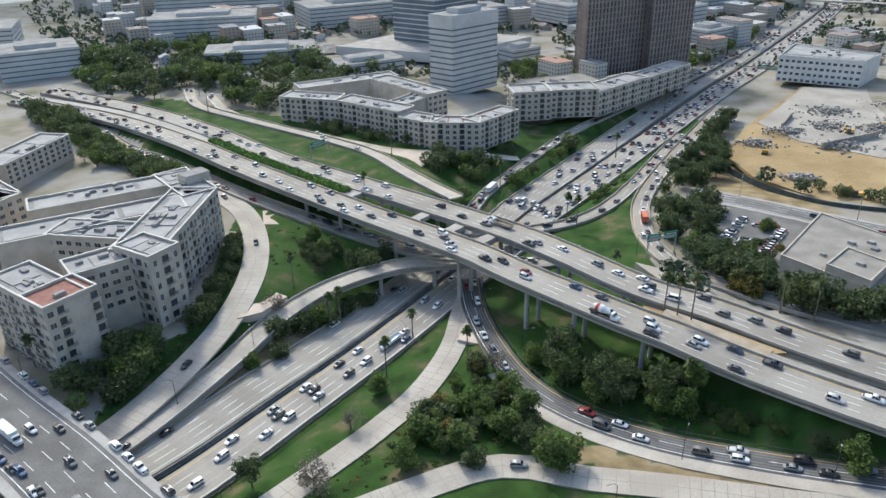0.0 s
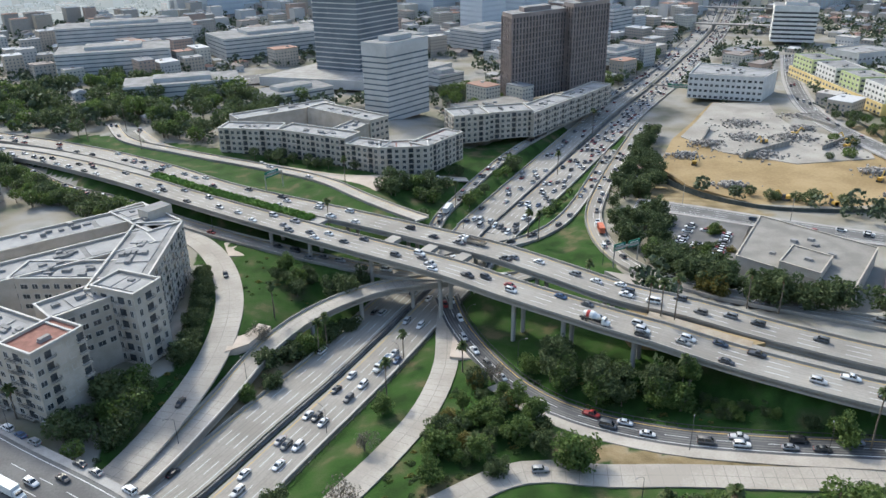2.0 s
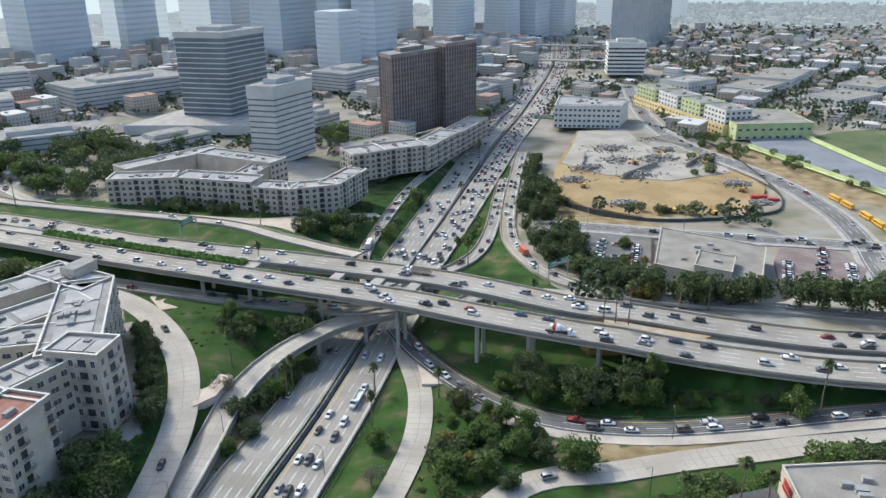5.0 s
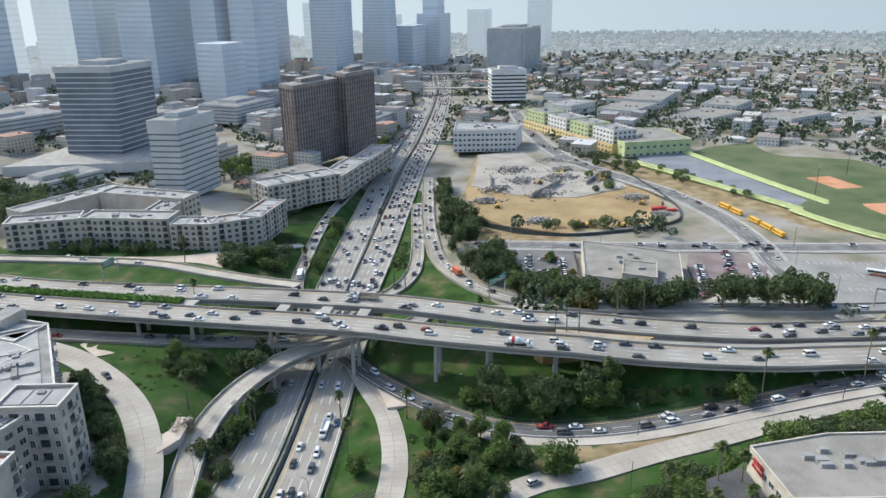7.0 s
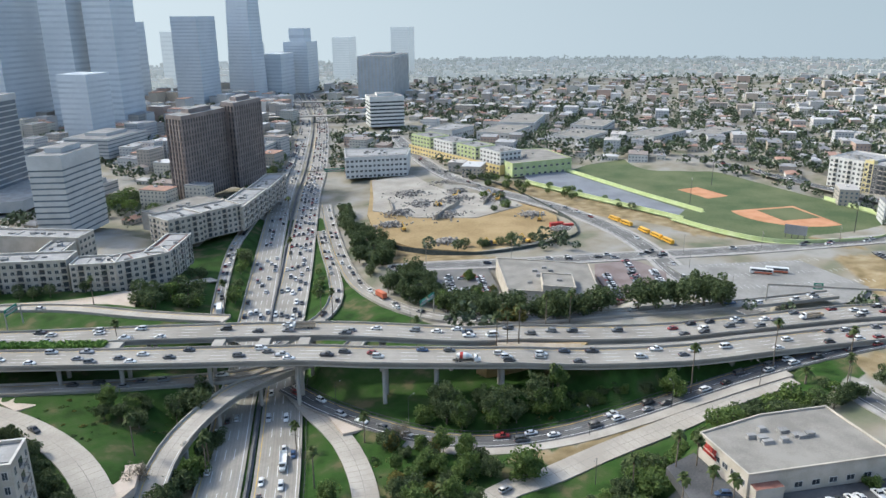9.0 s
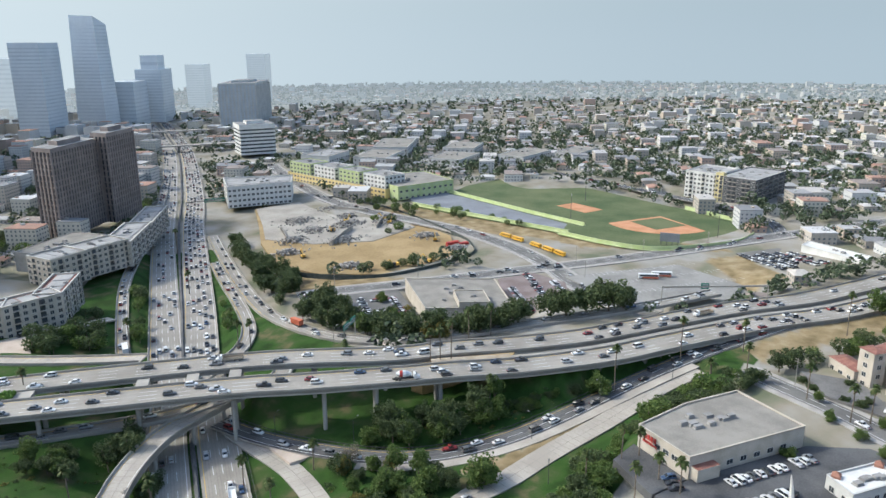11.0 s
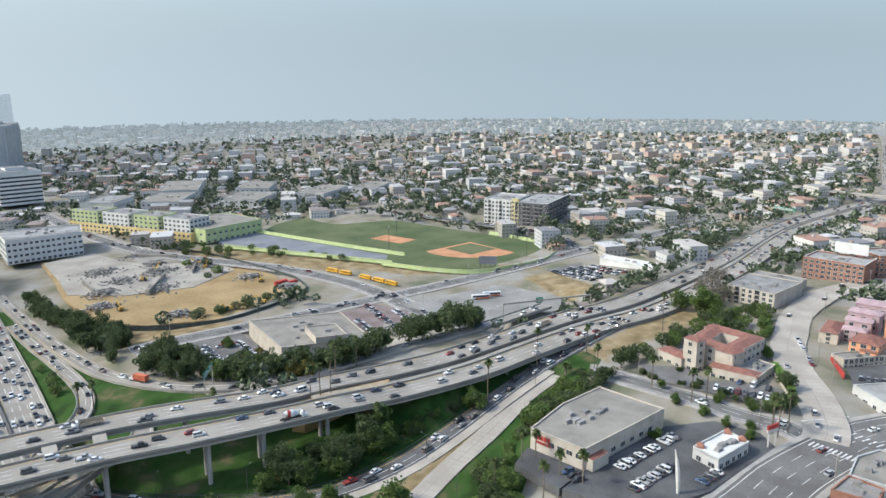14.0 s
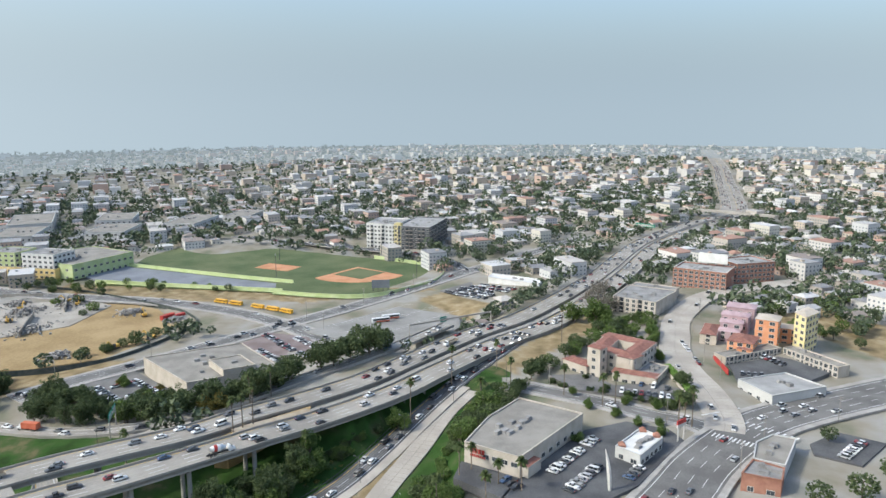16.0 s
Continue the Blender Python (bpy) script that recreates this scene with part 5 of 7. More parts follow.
for a_, b_ in (((167, 54), (151, 36.5)), ((151, 36), (177.5, 20.3)), ((178.5, 21), (193.5, 42)), ((192.5, 43), (168, 54.5))):
    tiled(villa, quad(a_, b_, 8.5), 5, 16.6, M_CREAM, 3, (0,), 1.2)
tiled(villa, quad((157, 57), (152.5, 51.5), 6), 5, 20.4, M_CREAM, 4, (0, 1, 3), 0.8)
tiled(villa, quad((149.5, 46), (142, 27), 7.5), 5, 10.4, M_CREAM, 1, (0, 1), 1.0)
wing(villa, [(143, 26), (160, 17.5), (166, 26), (150, 35)], 5, 10, M_CREAM, M_ROOF, 1, (0,), W2, 3.4, units=3)
tiled(villa, quad((166, 68), (155.5, 57.5), 8), 5, 10.6, M_CREAM, 1, (0,), 1.0)
slab("villa_car_park", [(134, 64), (128, 45), (121, 24), (124, 15), (138, 14), (146, 26), (141, 46), (155, 56), (152, 76)], 6.95, M_STREET, "grey car park before the villa", drop=3)
def hedge_row(a, b, w, h, z, label):
    """A clipped hedge from a to b with a leafy, uneven skin."""
    r = random.Random(int(a[0] * 7 + a[1]))
    g = Geo()
    a, b = np.array(a, float), np.array(b, float)
    L = np.linalg.norm(b - a)
    d = (b - a) / L
    m = np.array([-d[1], d[0]])
    c = (a + b) / 2
    g.box(c[0], c[1], z - 0.6, z + h * 0.82, L, w * 0.8, math.atan2(d[1], d[0]))
    for _ in range(int(L * w * 9 + L * h * 14)):
        p = a + d * r.uniform(0, L) + m * r.uniform(-0.5, 0.5) * w
        q = Vector((p[0], p[1], z + h * r.uniform(0.1, 1.0)))
        u = Vector((r.gauss(0, 1), r.gauss(0, 1), r.gauss(0, 0.6))).normalized() * r.uniform(0.2, 0.45)
        v = u.cross(Vector((r.gauss(0, 1), r.gauss(0, 1), 1.0))).normalized() * r.uniform(0.15, 0.35)
        g.poly((q - u, q - v, q + u, q + v))
    g.make("hedge", M_HEDGE, None, label, "hedge")


hedge_row((166, 17), (135, 13.6), 3.2, 3.0, 6.8, "clipped bright green hedge along the villa wall")
hedge_row((222, 33), (198, 46), 3.6, 3.2, gz(210, 40), "tall green hedge behind the villa")
g = Geo()
g.box(150, 17.4, 5, 8.2, 34, 0.4, math.atan2(3.4, 31))
g.make("garden_wall", M_CREAM, None, "low cream retaining wall beside the hillside street", "wall")
cb = base("apartment_building", 290, 0, "cream apartment block with flat roofs and balconies", "apartment building")
wing(cb, [(269, 30.5), (255, 6.5), (287, -13), (301, 15.5)], 6, 17, M_CREAM, M_ROOF, 4, (0, 3), W3, 3.6, units=6)
wing(cb, [(302, 16), (290, -10), (304, -18), (318, 8)], 6, 15, M_CREAM, M_ROOF, 4, (0, 3), W3, 3.6, units=5)
bk = base("brick_building", 360, -80, "long red-brown brick apartment block", "apartment building")
wing(bk, [(334, -20), (317, -52), (340, -64), (356, -32)], 7, 22, M_BRICK, M_ROOF, 5, (0, 3), W2, 3.4, units=5)
wing(bk, [(341, -66), (353, -96), (376, -86), (362, -57)], 7, 23.5, M_BRICK, M_ROOF, 5, (0, 3), W2, 3.4, units=5)
bb = empty("billboard", pose(346, -48, 22), "pale roof billboard on a steel frame", "billboard")
g = Geo()
g.box(345, -50, 24, 31, 0.6, 20, radians(-28))
g.make("panel", M_WALLW, bb)
g = Geo()
for k in (-8, -3, 3, 8):
    g.box(346 + 0.47 * k, -50 + 0.88 * k, 21, 26, 0.4, 0.4)
g.make("frame", M_IRON, bb)

# coloured hillside houses and motel
hill = base("hillside_apartments", 215, -50, "orange and mauve stucco hillside apartments with tiled roofs", "apartment building")
tiled(hill, quad((190, -18), (184, -29), 15), 6, 15, M_ORANGE, 3, (0, 1, 3), 1.8)
tiled(hill, quad((186, -22), (183, -28), 6), 6, 12, M_ORANGE, 2, (0, 1, 3), 1.2)
tiled(hill, quad((204, -36), (199, -46), 12), 6, 23, M_ORANGE, 5, (0, 1, 3), 1.4, tile=M_TAN)
tiled(hill, quad((213, -48), (208, -60), 10), 6, 16, M_ORANGE, 3, (0, 1), 1.4, tile=M_TAN)
for (a_, b_, d_, z_) in (((212, -19), (208, -29), 8, 13.5), ((219, -22), (215, -33), 8, 16.5), ((228, -25), (222, -38), 10, 18.5), ((240, -31), (234, -45), 12, 20)):
    tiled(hill, quad(a_, b_, d_), 6, z_, M_PINK, 3, (0, 3), 1.2, tile=M_PINK)
tiled(hill, quad((206, -8), (203, -16), 22), 6, 13.4, M_TAN, 3, (0, 1, 3), 1.6)
tiled(base("tower_house", 206, -62, "tall narrow pale yellow stucco house", "house"), [(204, -56), (194, -58), (206, -69), (216, -67)], 6, 27, M_YTOW, 6, (0, 1), 1.2, tile=M_TAN)
mot = base("motel", 180, -40, "low L-shaped motel with flat roof and red doors", "motel")
wing(mot, quad((174, -13), (192, -46), 8), 5, 10.5, M_CREAM, M_ROOF_D, 2, (0,), [(DOORWIN, "door"), (WINDOW, "window")], 2.6, units=3)
wing(mot, quad((192, -47), (164, -63), 8), 5, 10.5, M_CREAM, M_ROOF_D, 2, (0,), [(DOORWIN, "door"), (WINDOW, "window")], 2.6, units=3)
slab("car_park", [(80, -20), (72, -34), (92, -52), (101, -37), (89, -22)], 5.25, M_ASPH, "dark asphalt car park behind the shops", drop=3)
slab("motel_yard", [(164, -14), (148, -12), (152, -44), (166, -60), (190, -46), (174, -14)], 7.2, M_ASPH, "dark asphalt motel yard", drop=3)
g = Geo()
g.box(171, -10, 5, 9.4, 22, 0.5, radians(3))
g.make("red_wall", M_RED, None, "red painted end wall of the motel", "wall")
flatb = base("shop_building", 150, -35, "low white shop with flat roof", "shop")
wing(flatb, [(146, -11), (126.5, -20), (140, -48), (157, -36)], 4, 9.5, M_PALE, M_ROOF_L, 1, (0, 3), W2, 4.5, units=3)
shop = base("shop_building", 62, 0, "row of low shops with red and grey walls", "shop")
wing(shop, [(52.5, 14.9), (48.2, 2.9), (57.3, -1.2), (63.4, 7.7)], 3.5, 10, M_BRICK, M_ROOF, 1, (0, 3), W2, 4, units=5)
wing(shop, [(64, 7.4), (59.4, -2.1), (82.2, -14.1), (85.3, -6.5), (77.9, 2.2)], 3.5, 10, M_PALE, M_ROOF_D, 1, (0, 4), W2, 4, units=4)
g = Geo()
for k in range(11):
    t = k / 10
    g.box(94.5 - 9.3 * t, 13 - 13.6 * t, 5.2, 5.24, 4.2, 0.62, radians(-36))
    g.box(109.5 - 17.5 * t, 1 - 19 * t, 5.46, 5.5, 4.2, 0.62, radians(-48))
    if k < 8:
        g.box(112 + 1.1 * k, 12 - 2.1 * k, 6.2, 6.24, 0.62, 4.0, radians(20))
g.make("crosswalk", M_WHITE, None, "white striped pedestrian crossing", "crosswalk", kind="stuff")

# ---- vehicles ----
M_PAINT = palette("car_paint", [(0.75, 0.75, 0.74), (0.03, 0.03, 0.035), (0.12, 0.125, 0.13), (0.72, 0.72, 0.70), (0.42, 0.43, 0.44), (0.04, 0.045, 0.05), (0.22, 0.23, 0.24), (0.70, 0.70, 0.68),
                                (0.08, 0.085, 0.09), (0.05, 0.09, 0.17), (0.60, 0.60, 0.59), (0.16, 0.15, 0.14), (0.72, 0.72, 0.72), (0.03, 0.03, 0.03), (0.68, 0.68, 0.67), (0.13, 0.14, 0.15), (0.28, 0.28, 0.27), (0.05, 0.05, 0.055), (0.72, 0.71, 0.69), (0.20, 0.20, 0.2), (0.24, 0.03, 0.03), (0.5, 0.5, 0.5), (0.06, 0.06, 0.065), (0.70, 0.70, 0.69), (0.05, 0.05, 0.05), (0.3, 0.3, 0.31), (0.65, 0.65, 0.64), (0.1, 0.1, 0.105), (0.045, 0.06, 0.09)], 0.3, "object", 0.0, 0.5)
M_FARPAINT = palette("far_car_paint", [(0.75, 0.75, 0.74), (0.04, 0.04, 0.045), (0.12, 0.125, 0.13), (0.72, 0.72, 0.70), (0.35, 0.36, 0.37), (0.05, 0.05, 0.055), (0.2, 0.2, 0.21), (0.6, 0.6, 0.6), (0.25, 0.05, 0.05)], 0.35)
M_TYRE = material("tyre_rubber", (0.02, 0.02, 0.02), (0.035, 0.035, 0.035), 0.9, 1.0, 5.0, bump=0)
M_CARGL = material("car_glass", (0.015, 0.018, 0.02), (0.03, 0.035, 0.04), 0.08, 1.0, 4.0, bump=0, spec=0.7)
M_TAIL = material("tail_lamp_red", (0.30, 0.02, 0.02), (0.4, 0.03, 0.03), 0.3, 1.0, 3.0, bump=0)
M_BUS = material("school_bus_yellow", (0.65, 0.34, 0.03), (0.70, 0.40, 0.05), 0.4, 0.4, 3.0, bump=0)
M_BOX = material("white_truck_box", (0.72, 0.72, 0.70), (0.62, 0.62, 0.60), 0.5, 0.4, 3.0, bump=0)
M_CARGO = material("orange_red_container", (0.46, 0.12, 0.06), (0.52, 0.16, 0.09), 0.6, 0.4, 3.0, bump=0)


def loft(g, stations, mat=0):
    """A rounded hull through cross sections: x, half width at the sill, half width at the shoulder, low and high z."""
    k = len(g.v)
    for x, w0, w1, z0, z1 in stations:
        zm = z0 + (z1 - z0) * 0.55
        g.v += [(x, -w0 * 0.92, z0), (x, -w0, zm), (x, -w1 * 0.93, z1 - 0.03), (x, -w1 * 0.6, z1), (x, w1 * 0.6, z1), (x, w1 * 0.93, z1 - 0.03), (x, w0, zm), (x, w0 * 0.92, z0)]
    for i in range(len(stations) - 1):
        for j in range(8):
            a, b = k + 8 * i + j, k + 8 * i + (j + 1) % 8
            g.f.append((a, b, b + 8, a + 8))
            g.m.append(mat)
    e = k + 8 * (len(stations) - 1)
    g.f += [tuple(range(k + 7, k - 1, -1)), tuple(range(e, e + 8))]
    g.m += [mat, mat]


def wheel_mesh(r=0.33):
    g = Geo()
    g.tube((0, -0.11, 0), (0, 0.11, 0), r, r, 12, 0)
    g.tube((0, 0.11, 0), (0, 0.12, 0), r * 0.6, r * 0.55, 10, 1)
    g.tube((0, -0.11, 0), (0, -0.12, 0), r * 0.6, r * 0.55, 10, 1)
    return g.mesh("wheel", [M_TYRE, M_ROOF])


WHEEL = wheel_mesh()
BIGWHEEL = wheel_mesh(0.5)
CAR_MESH = {}
for kind, L, W, Hh, sh, cab in (("sedan", 4.7, 1.82, 1.45, 0.92, (-1.75, -0.95, 0.55, 1.25)), ("suv", 4.8, 1.92, 1.75, 1.08, (-2.25, -1.95, 0.55, 1.2)), ("minivan", 5.2, 2.0, 2.05, 1.1, (-2.5, -2.3, 1.1, 2.0)), ("pickup", 5.6, 1.98, 1.85, 1.1, (-0.6, -0.35, 0.85, 1.5))):
    h, w = L / 2, W / 2
    g = Geo()
    bonnet = sh - (0.05 if kind != "minivan" else 0.0)
    bed = sh if kind != "pickup" else 0.95
    loft(g, [(-h, w * 0.82, w * 0.75, 0.35, bed - 0.14), (-h + 0.25, w * 0.97, w * 0.92, 0.25, bed), (-0.3, w, w, 0.22, sh), (0.9, w, w, 0.22, sh), (h - 0.9, w, w * 0.95, 0.24, bonnet - 0.05), (h - 0.2, w * 0.93, w * 0.82, 0.28, bonnet - 0.2), (h, w * 0.75, w * 0.65, 0.35, bonnet - 0.32)])
    c0, c1, c2, c3 = cab
    g.poly([(c1, -w * 0.72, Hh), (c2, -w * 0.72, Hh), (c2, w * 0.72, Hh), (c1, w * 0.72, Hh)])
    loft(g, [(c1 - 0.02, w * 0.76, w * 0.74, Hh - 0.09, Hh + 0.015), (c2 + 0.02, w * 0.76, w * 0.74, Hh - 0.09, Hh + 0.015)])
    for x0, x1 in ((c0, c1), (c3, c2)):
        for s in (-1, 1):
            g.bar((x0, s * w * 0.9, sh - 0.05), (x1, s * w * 0.75, Hh - 0.05), 0.09)
    for s in (-1, 1):
        g.bar(((c1 + c2) / 2, s * w * 0.93, sh - 0.05), ((c1 + c2) / 2, s * w * 0.76, Hh - 0.05), 0.09)
    if kind == "pickup":
        g.box(-1.7, 0, 0.93, 0.97, 1.9, W * 0.82, 0, 1)
    body = g.mesh("body", [M_PAINT, M_TYRE], True)
    g = Geo()
    k = len(g.v)
    g.v += [(c0, -w * 0.9, sh - 0.06), (c3, -w * 0.9, sh - 0.06), (c3, w * 0.9, sh - 0.06), (c0, w * 0.9, sh - 0.06),
            (c1, -w * 0.745, Hh - 0.06), (c2, -w * 0.745, Hh - 0.06), (c2, w * 0.745, Hh - 0.06), (c1, w * 0.745, Hh - 0.06)]
    g.f += [(0, 1, 5, 4), (1, 2, 6, 5), (2, 3, 7, 6), (3, 0, 4, 7), (4, 5, 6, 7)]
    g.m += [0] * 5
    glass = g.mesh("glazing", M_CARGL)
    g = Geo()
    for s in (-1, 1):
        g.box(-h + 0.04, s * w * 0.6, 0.7, 0.85, 0.1, 0.35)
    tail = g.mesh("tail_lamps", M_TAIL)
    CAR_MESH[kind] = (body, glass, tail, L, w)

CAR_LABEL = {"sedan": "saloon car on the concrete lanes", "suv": "tall estate car on the concrete lanes", "minivan": "boxy van on the concrete lanes", "pickup": "open-bed pickup truck on the lanes"}
CAR_PROTO = {}


def proto_car(kind, m):
    body, glass, tail, L, w = CAR_MESH[kind]
    t = empty("car" if kind in ("sedan", "suv") else {"minivan": "van", "pickup": "pickup_truck"}[kind], Matrix(), CAR_LABEL[kind], {"minivan": "van", "pickup": "pickup"}.get(kind, "car"), "cars on the roads")
    for nm, me in (("body", body), ("glazing", glass), ("tail_lamps", tail)):
        ob = new(nm, me)
        ob.parent = t
    for x in (-L / 2 + 0.95, L / 2 - 0.95):
        for s in (-1, 1):
            ob = new("wheel", WHEEL)
            ob.parent = t
            ob.matrix_basis = pose(x, s * (w - 0.12), 0.33)
    t.matrix_basis = m
    return t


def car(kind, m):
    if kind not in CAR_PROTO:
        CAR_PROTO[kind] = proto_car(kind, m)
        return CAR_PROTO[kind]
    return copy_thing(CAR_PROTO[kind], m)


def small_car(g, m, tall=False):
    """A far vehicle: hull, cabin and wheels in one joined mesh."""
    hz = 1.75 if tall else 1.42
    k = len(g.v)
    vs = [(-2.3, -.88, .3), (2.3, -.88, .3), (2.3, .88, .3), (-2.3, .88, .3), (-2.3, -.86, .95), (2.25, -.82, .8), (2.25, .82, .8), (-2.3, .86, .95)]
    g.v += [tuple(m @ Vector(v)) for v in vs]
    for q in ((0, 1, 5, 4), (1, 2, 6, 5), (2, 3, 7, 6), (3, 0, 4, 7), (4, 5, 6, 7)):
        g.f.append(tuple(k + i for i in q))
        g.m.append(0)
    k = len(g.v)
    vs = [(-1.9, -.8, .9), (1.1, -.8, .86), (1.1, .8, .86), (-1.9, .8, .9), (-1.3, -.66, hz), (.4, -.66, hz), (.4, .66, hz), (-1.3, .66, hz)]
    g.v += [tuple(m @ Vector(v)) for v in vs]
    for q in ((0, 1, 5, 4), (1, 2, 6, 5), (2, 3, 7, 6), (3, 0, 4, 7)):
        g.f.append(tuple(k + i for i in q))
        g.m.append(1)
    k = len(g.v)
    g.v += [tuple(m @ Vector((x, y, hz + 0.01))) for x, y in ((-1.35, -.68), (.45, -.68), (.45, .68), (-1.35, .68))]
    g.f.append((k, k + 1, k + 2, k + 3))
    g.m.append(0)
    for x in (-1.4, 1.4):
        k = len(g.v)
        g.v += [tuple(m @ Vector(v)) for v in ((x - .33, -.9, 0), (x + .33, -.9, 0), (x + .33, .9, 0), (x - .33, .9, 0), (x - .3, -.9, .6), (x + .3, -.9, .6), (x + .3, .9, .6), (x - .3, .9, .6))]
        for q in ((0, 1, 5, 4), (1, 2, 6, 5), (2, 3, 7, 6), (3, 0, 4, 7)):
            g.f.append(tuple(k + i for i in q))
            g.m.append(2)


def on_road(key, s, lane, flip=False):
    """The pose of a vehicle s metres along a road in a lane."""
    r = ROADS[key]
    a, n = r["a"], r["n"]
    seg = np.hypot(*np.diff(a[:, :2], axis=0).T)
    cum = np.concatenate([[0], np.cumsum(seg)])
    i = int(np.clip(np.searchsorted(cum, s) - 1, 0, len(seg) - 1))
    f = (s - cum[i]) / seg[i]
    p = a[i] * (1 - f) + a[i + 1] * f
    nn = n[i] * (1 - f) + n[i + 1] * f
    d = a[i + 1] - a[i]
    o = -r["w"] / 2 + 1.2 + (r["w"] - 2.4) / r["lanes"] * (lane + 0.5)
    yaw = math.degrees(math.atan2(d[1], d[0])) + (180 if flip else 0)
    slope = math.degrees(math.atan2(d[2], np.hypot(d[0], d[1]))) * (-1 if flip else 1)
    return pose(p[0] + nn[0] * o, p[1] + nn[1] * o, p[2] + 0.03, 0, -slope, yaw), p


def along(key, x, y):
    a = ROADS[key]["a"]
    i = int(np.argmin(np.hypot(a[:, 0] - x, a[:, 1] - y)))
    return float(np.hypot(*np.diff(a[:i + 1, :2], axis=0).T).sum()) if i else 0.0


TRUCKS =(("deck_101_near", 54, 200, 0, False, M_BOX, "mixer", "cement mixer truck with red, white and blue drum"), ("deck_101_far", 20, 270, 2, True, M_SAND, "bed", "white flatbed lorry with an open tan load bed"),
          ("ramp_outer_curve", 88, 300, 0, False, M_CARGO, "box", "lorry with an orange-red container"), ("street_bridge", -118, 160, 1, False, M_BOX, "box", "white box truck on the wide street"),
          ("deck_101_far", 190, 128, 1, True, M_SAND, "bed", "dump truck with an open load bed"), ("ramp_west_loop", 26, 352, 0, False, M_BOX, "box", "white box truck in the queue"), ("road_110_north_b", -22, 216, 1, True, M_BOX, "bed", "white utility truck on the lower freeway"))
LORRY = [on_road(q[0], along(q[0], q[1], q[2]), q[3], q[4])[0].translation for q in TRUCKS]
rng = random.Random(11)
far_cars = Geo()
KINDS = ["sedan"] * 6 + ["suv"] * 6 + ["minivan"] + ["pickup"] * 2
spots = []
for key, r in ROADS.items():
    if not r["traffic"]:
        continue
    seg = np.hypot(*np.diff(r["a"][:, :2], axis=0).T).sum()
    for lane in range(r["lanes"]):
        s = rng.uniform(3, 12)
        while s < seg - 4:
            gap = rng.expovariate(1.0) * 9.0 / r["traffic"] + 8.0
            m, p = on_road(key, s, lane, r["way"] < 0)
            if np.hypot(p[0] - 150, p[1] - 300) < 1500 and all((m.translation - q).length > (9.0 if abs((m.inverted() @ q).y) < 2 else 1.0) for q in LORRY):
                spots.append((np.hypot(p[0] - 30, p[1] - 190), key, m))
            s += gap
spots.sort(key=lambda q: q[0])
for i, (d, key, m) in enumerate(spots):
    if i < 255:
        car(rng.choice(KINDS), m)
    else:
        small_car(far_cars, m, rng.random() < 0.45)
# parked cars
PARK = [(57, 79, 12, -32, 3), (44, 74, 8, -32, 3), (40, 88, 6, 40, 2.9), (52, 54, 5, -32, 3.1), (78, -30, 7, -42, 2.9), (168, 208, 14, 45, 2.8), (180, 200, 14, 45, 2.8), (192, 194, 14, 45, 2.8), (204, 222, 10, 45, 2.8), (116, 262, 12, 52, 2.8), (124, 256, 12, 52, 2.8), (118, 276, 10, 52, 2.8), (306, 112, 14, 52, 2.8),
        (312, 107, 14, 52, 2.8), (318, 102, 14, 52, 2.8), (324, 97, 14, 52, 2.8), (330, 92, 12, 52, 2.8), (156, -40, 9, 80, 2.9), (170, -44, 8, 30, 2.9), (128, 24, 8, 76, 2.9), (137, 20, 7, 70, 2.9), (-130, 700, 20, 20, 2.8), (-126, 690, 20, 20, 2.8), (-120, 682, 20, 20, 2.8), (-116, 674, 20, 20, 2.8), (172, 0.5, 7, 2, 6.5)]
for x, y, n_, yaw, gap in PARK:
    for k in range(n_):
        if rng.random() < 0.82:
            px_, py_ = x + math.cos(radians(yaw)) * gap * k, y + math.sin(radians(yaw)) * gap * k
            m = pose(px_, py_, max(gz(px_, py_) + 0.3, {57: 5.33, 44: 5.33, 40: 5.33, 52: 5.33, 78: 5.28, 168: 0.25, 180: 0.25, 192: 0.25, 204: 0.25, 306: 2.45, 312: 2.45, 318: 2.45, 324: 2.45, 330: 2.45, 156: 7.22, 170: 7.22, 116: YARD + 0.03, 124: YARD + 0.03, 118: YARD + 0.03, 128: 6.97, 137: 6.97}.get(x, -9)), 0, 0, yaw + (90 if gap < 5 else 0) + rng.uniform(-3, 3))
            if np.hypot(px_ - 60, py_ - 120) < 130:
                car(rng.choice(KINDS), m)
            else:
                small_car(far_cars, m, rng.random() < 0.4)
# kerbside rows on the wide street
for o in (0, 4):
    for s in np.arange(95, 260, 6.6):
        if rng.random() < 0.8:
            m, p = on_road("street_bridge", s, o, o > 2)
            if p[0] < -62:
                car(rng.choice(KINDS), m @ pose(0, -1.0 if o == 0 else -1.0, 0))
far_cars.make("distant_traffic", [M_FARPAINT, M_CARGL, M_TYRE], None, "distant cars queueing on the freeways and in car parks", "traffic", kind="stuff")


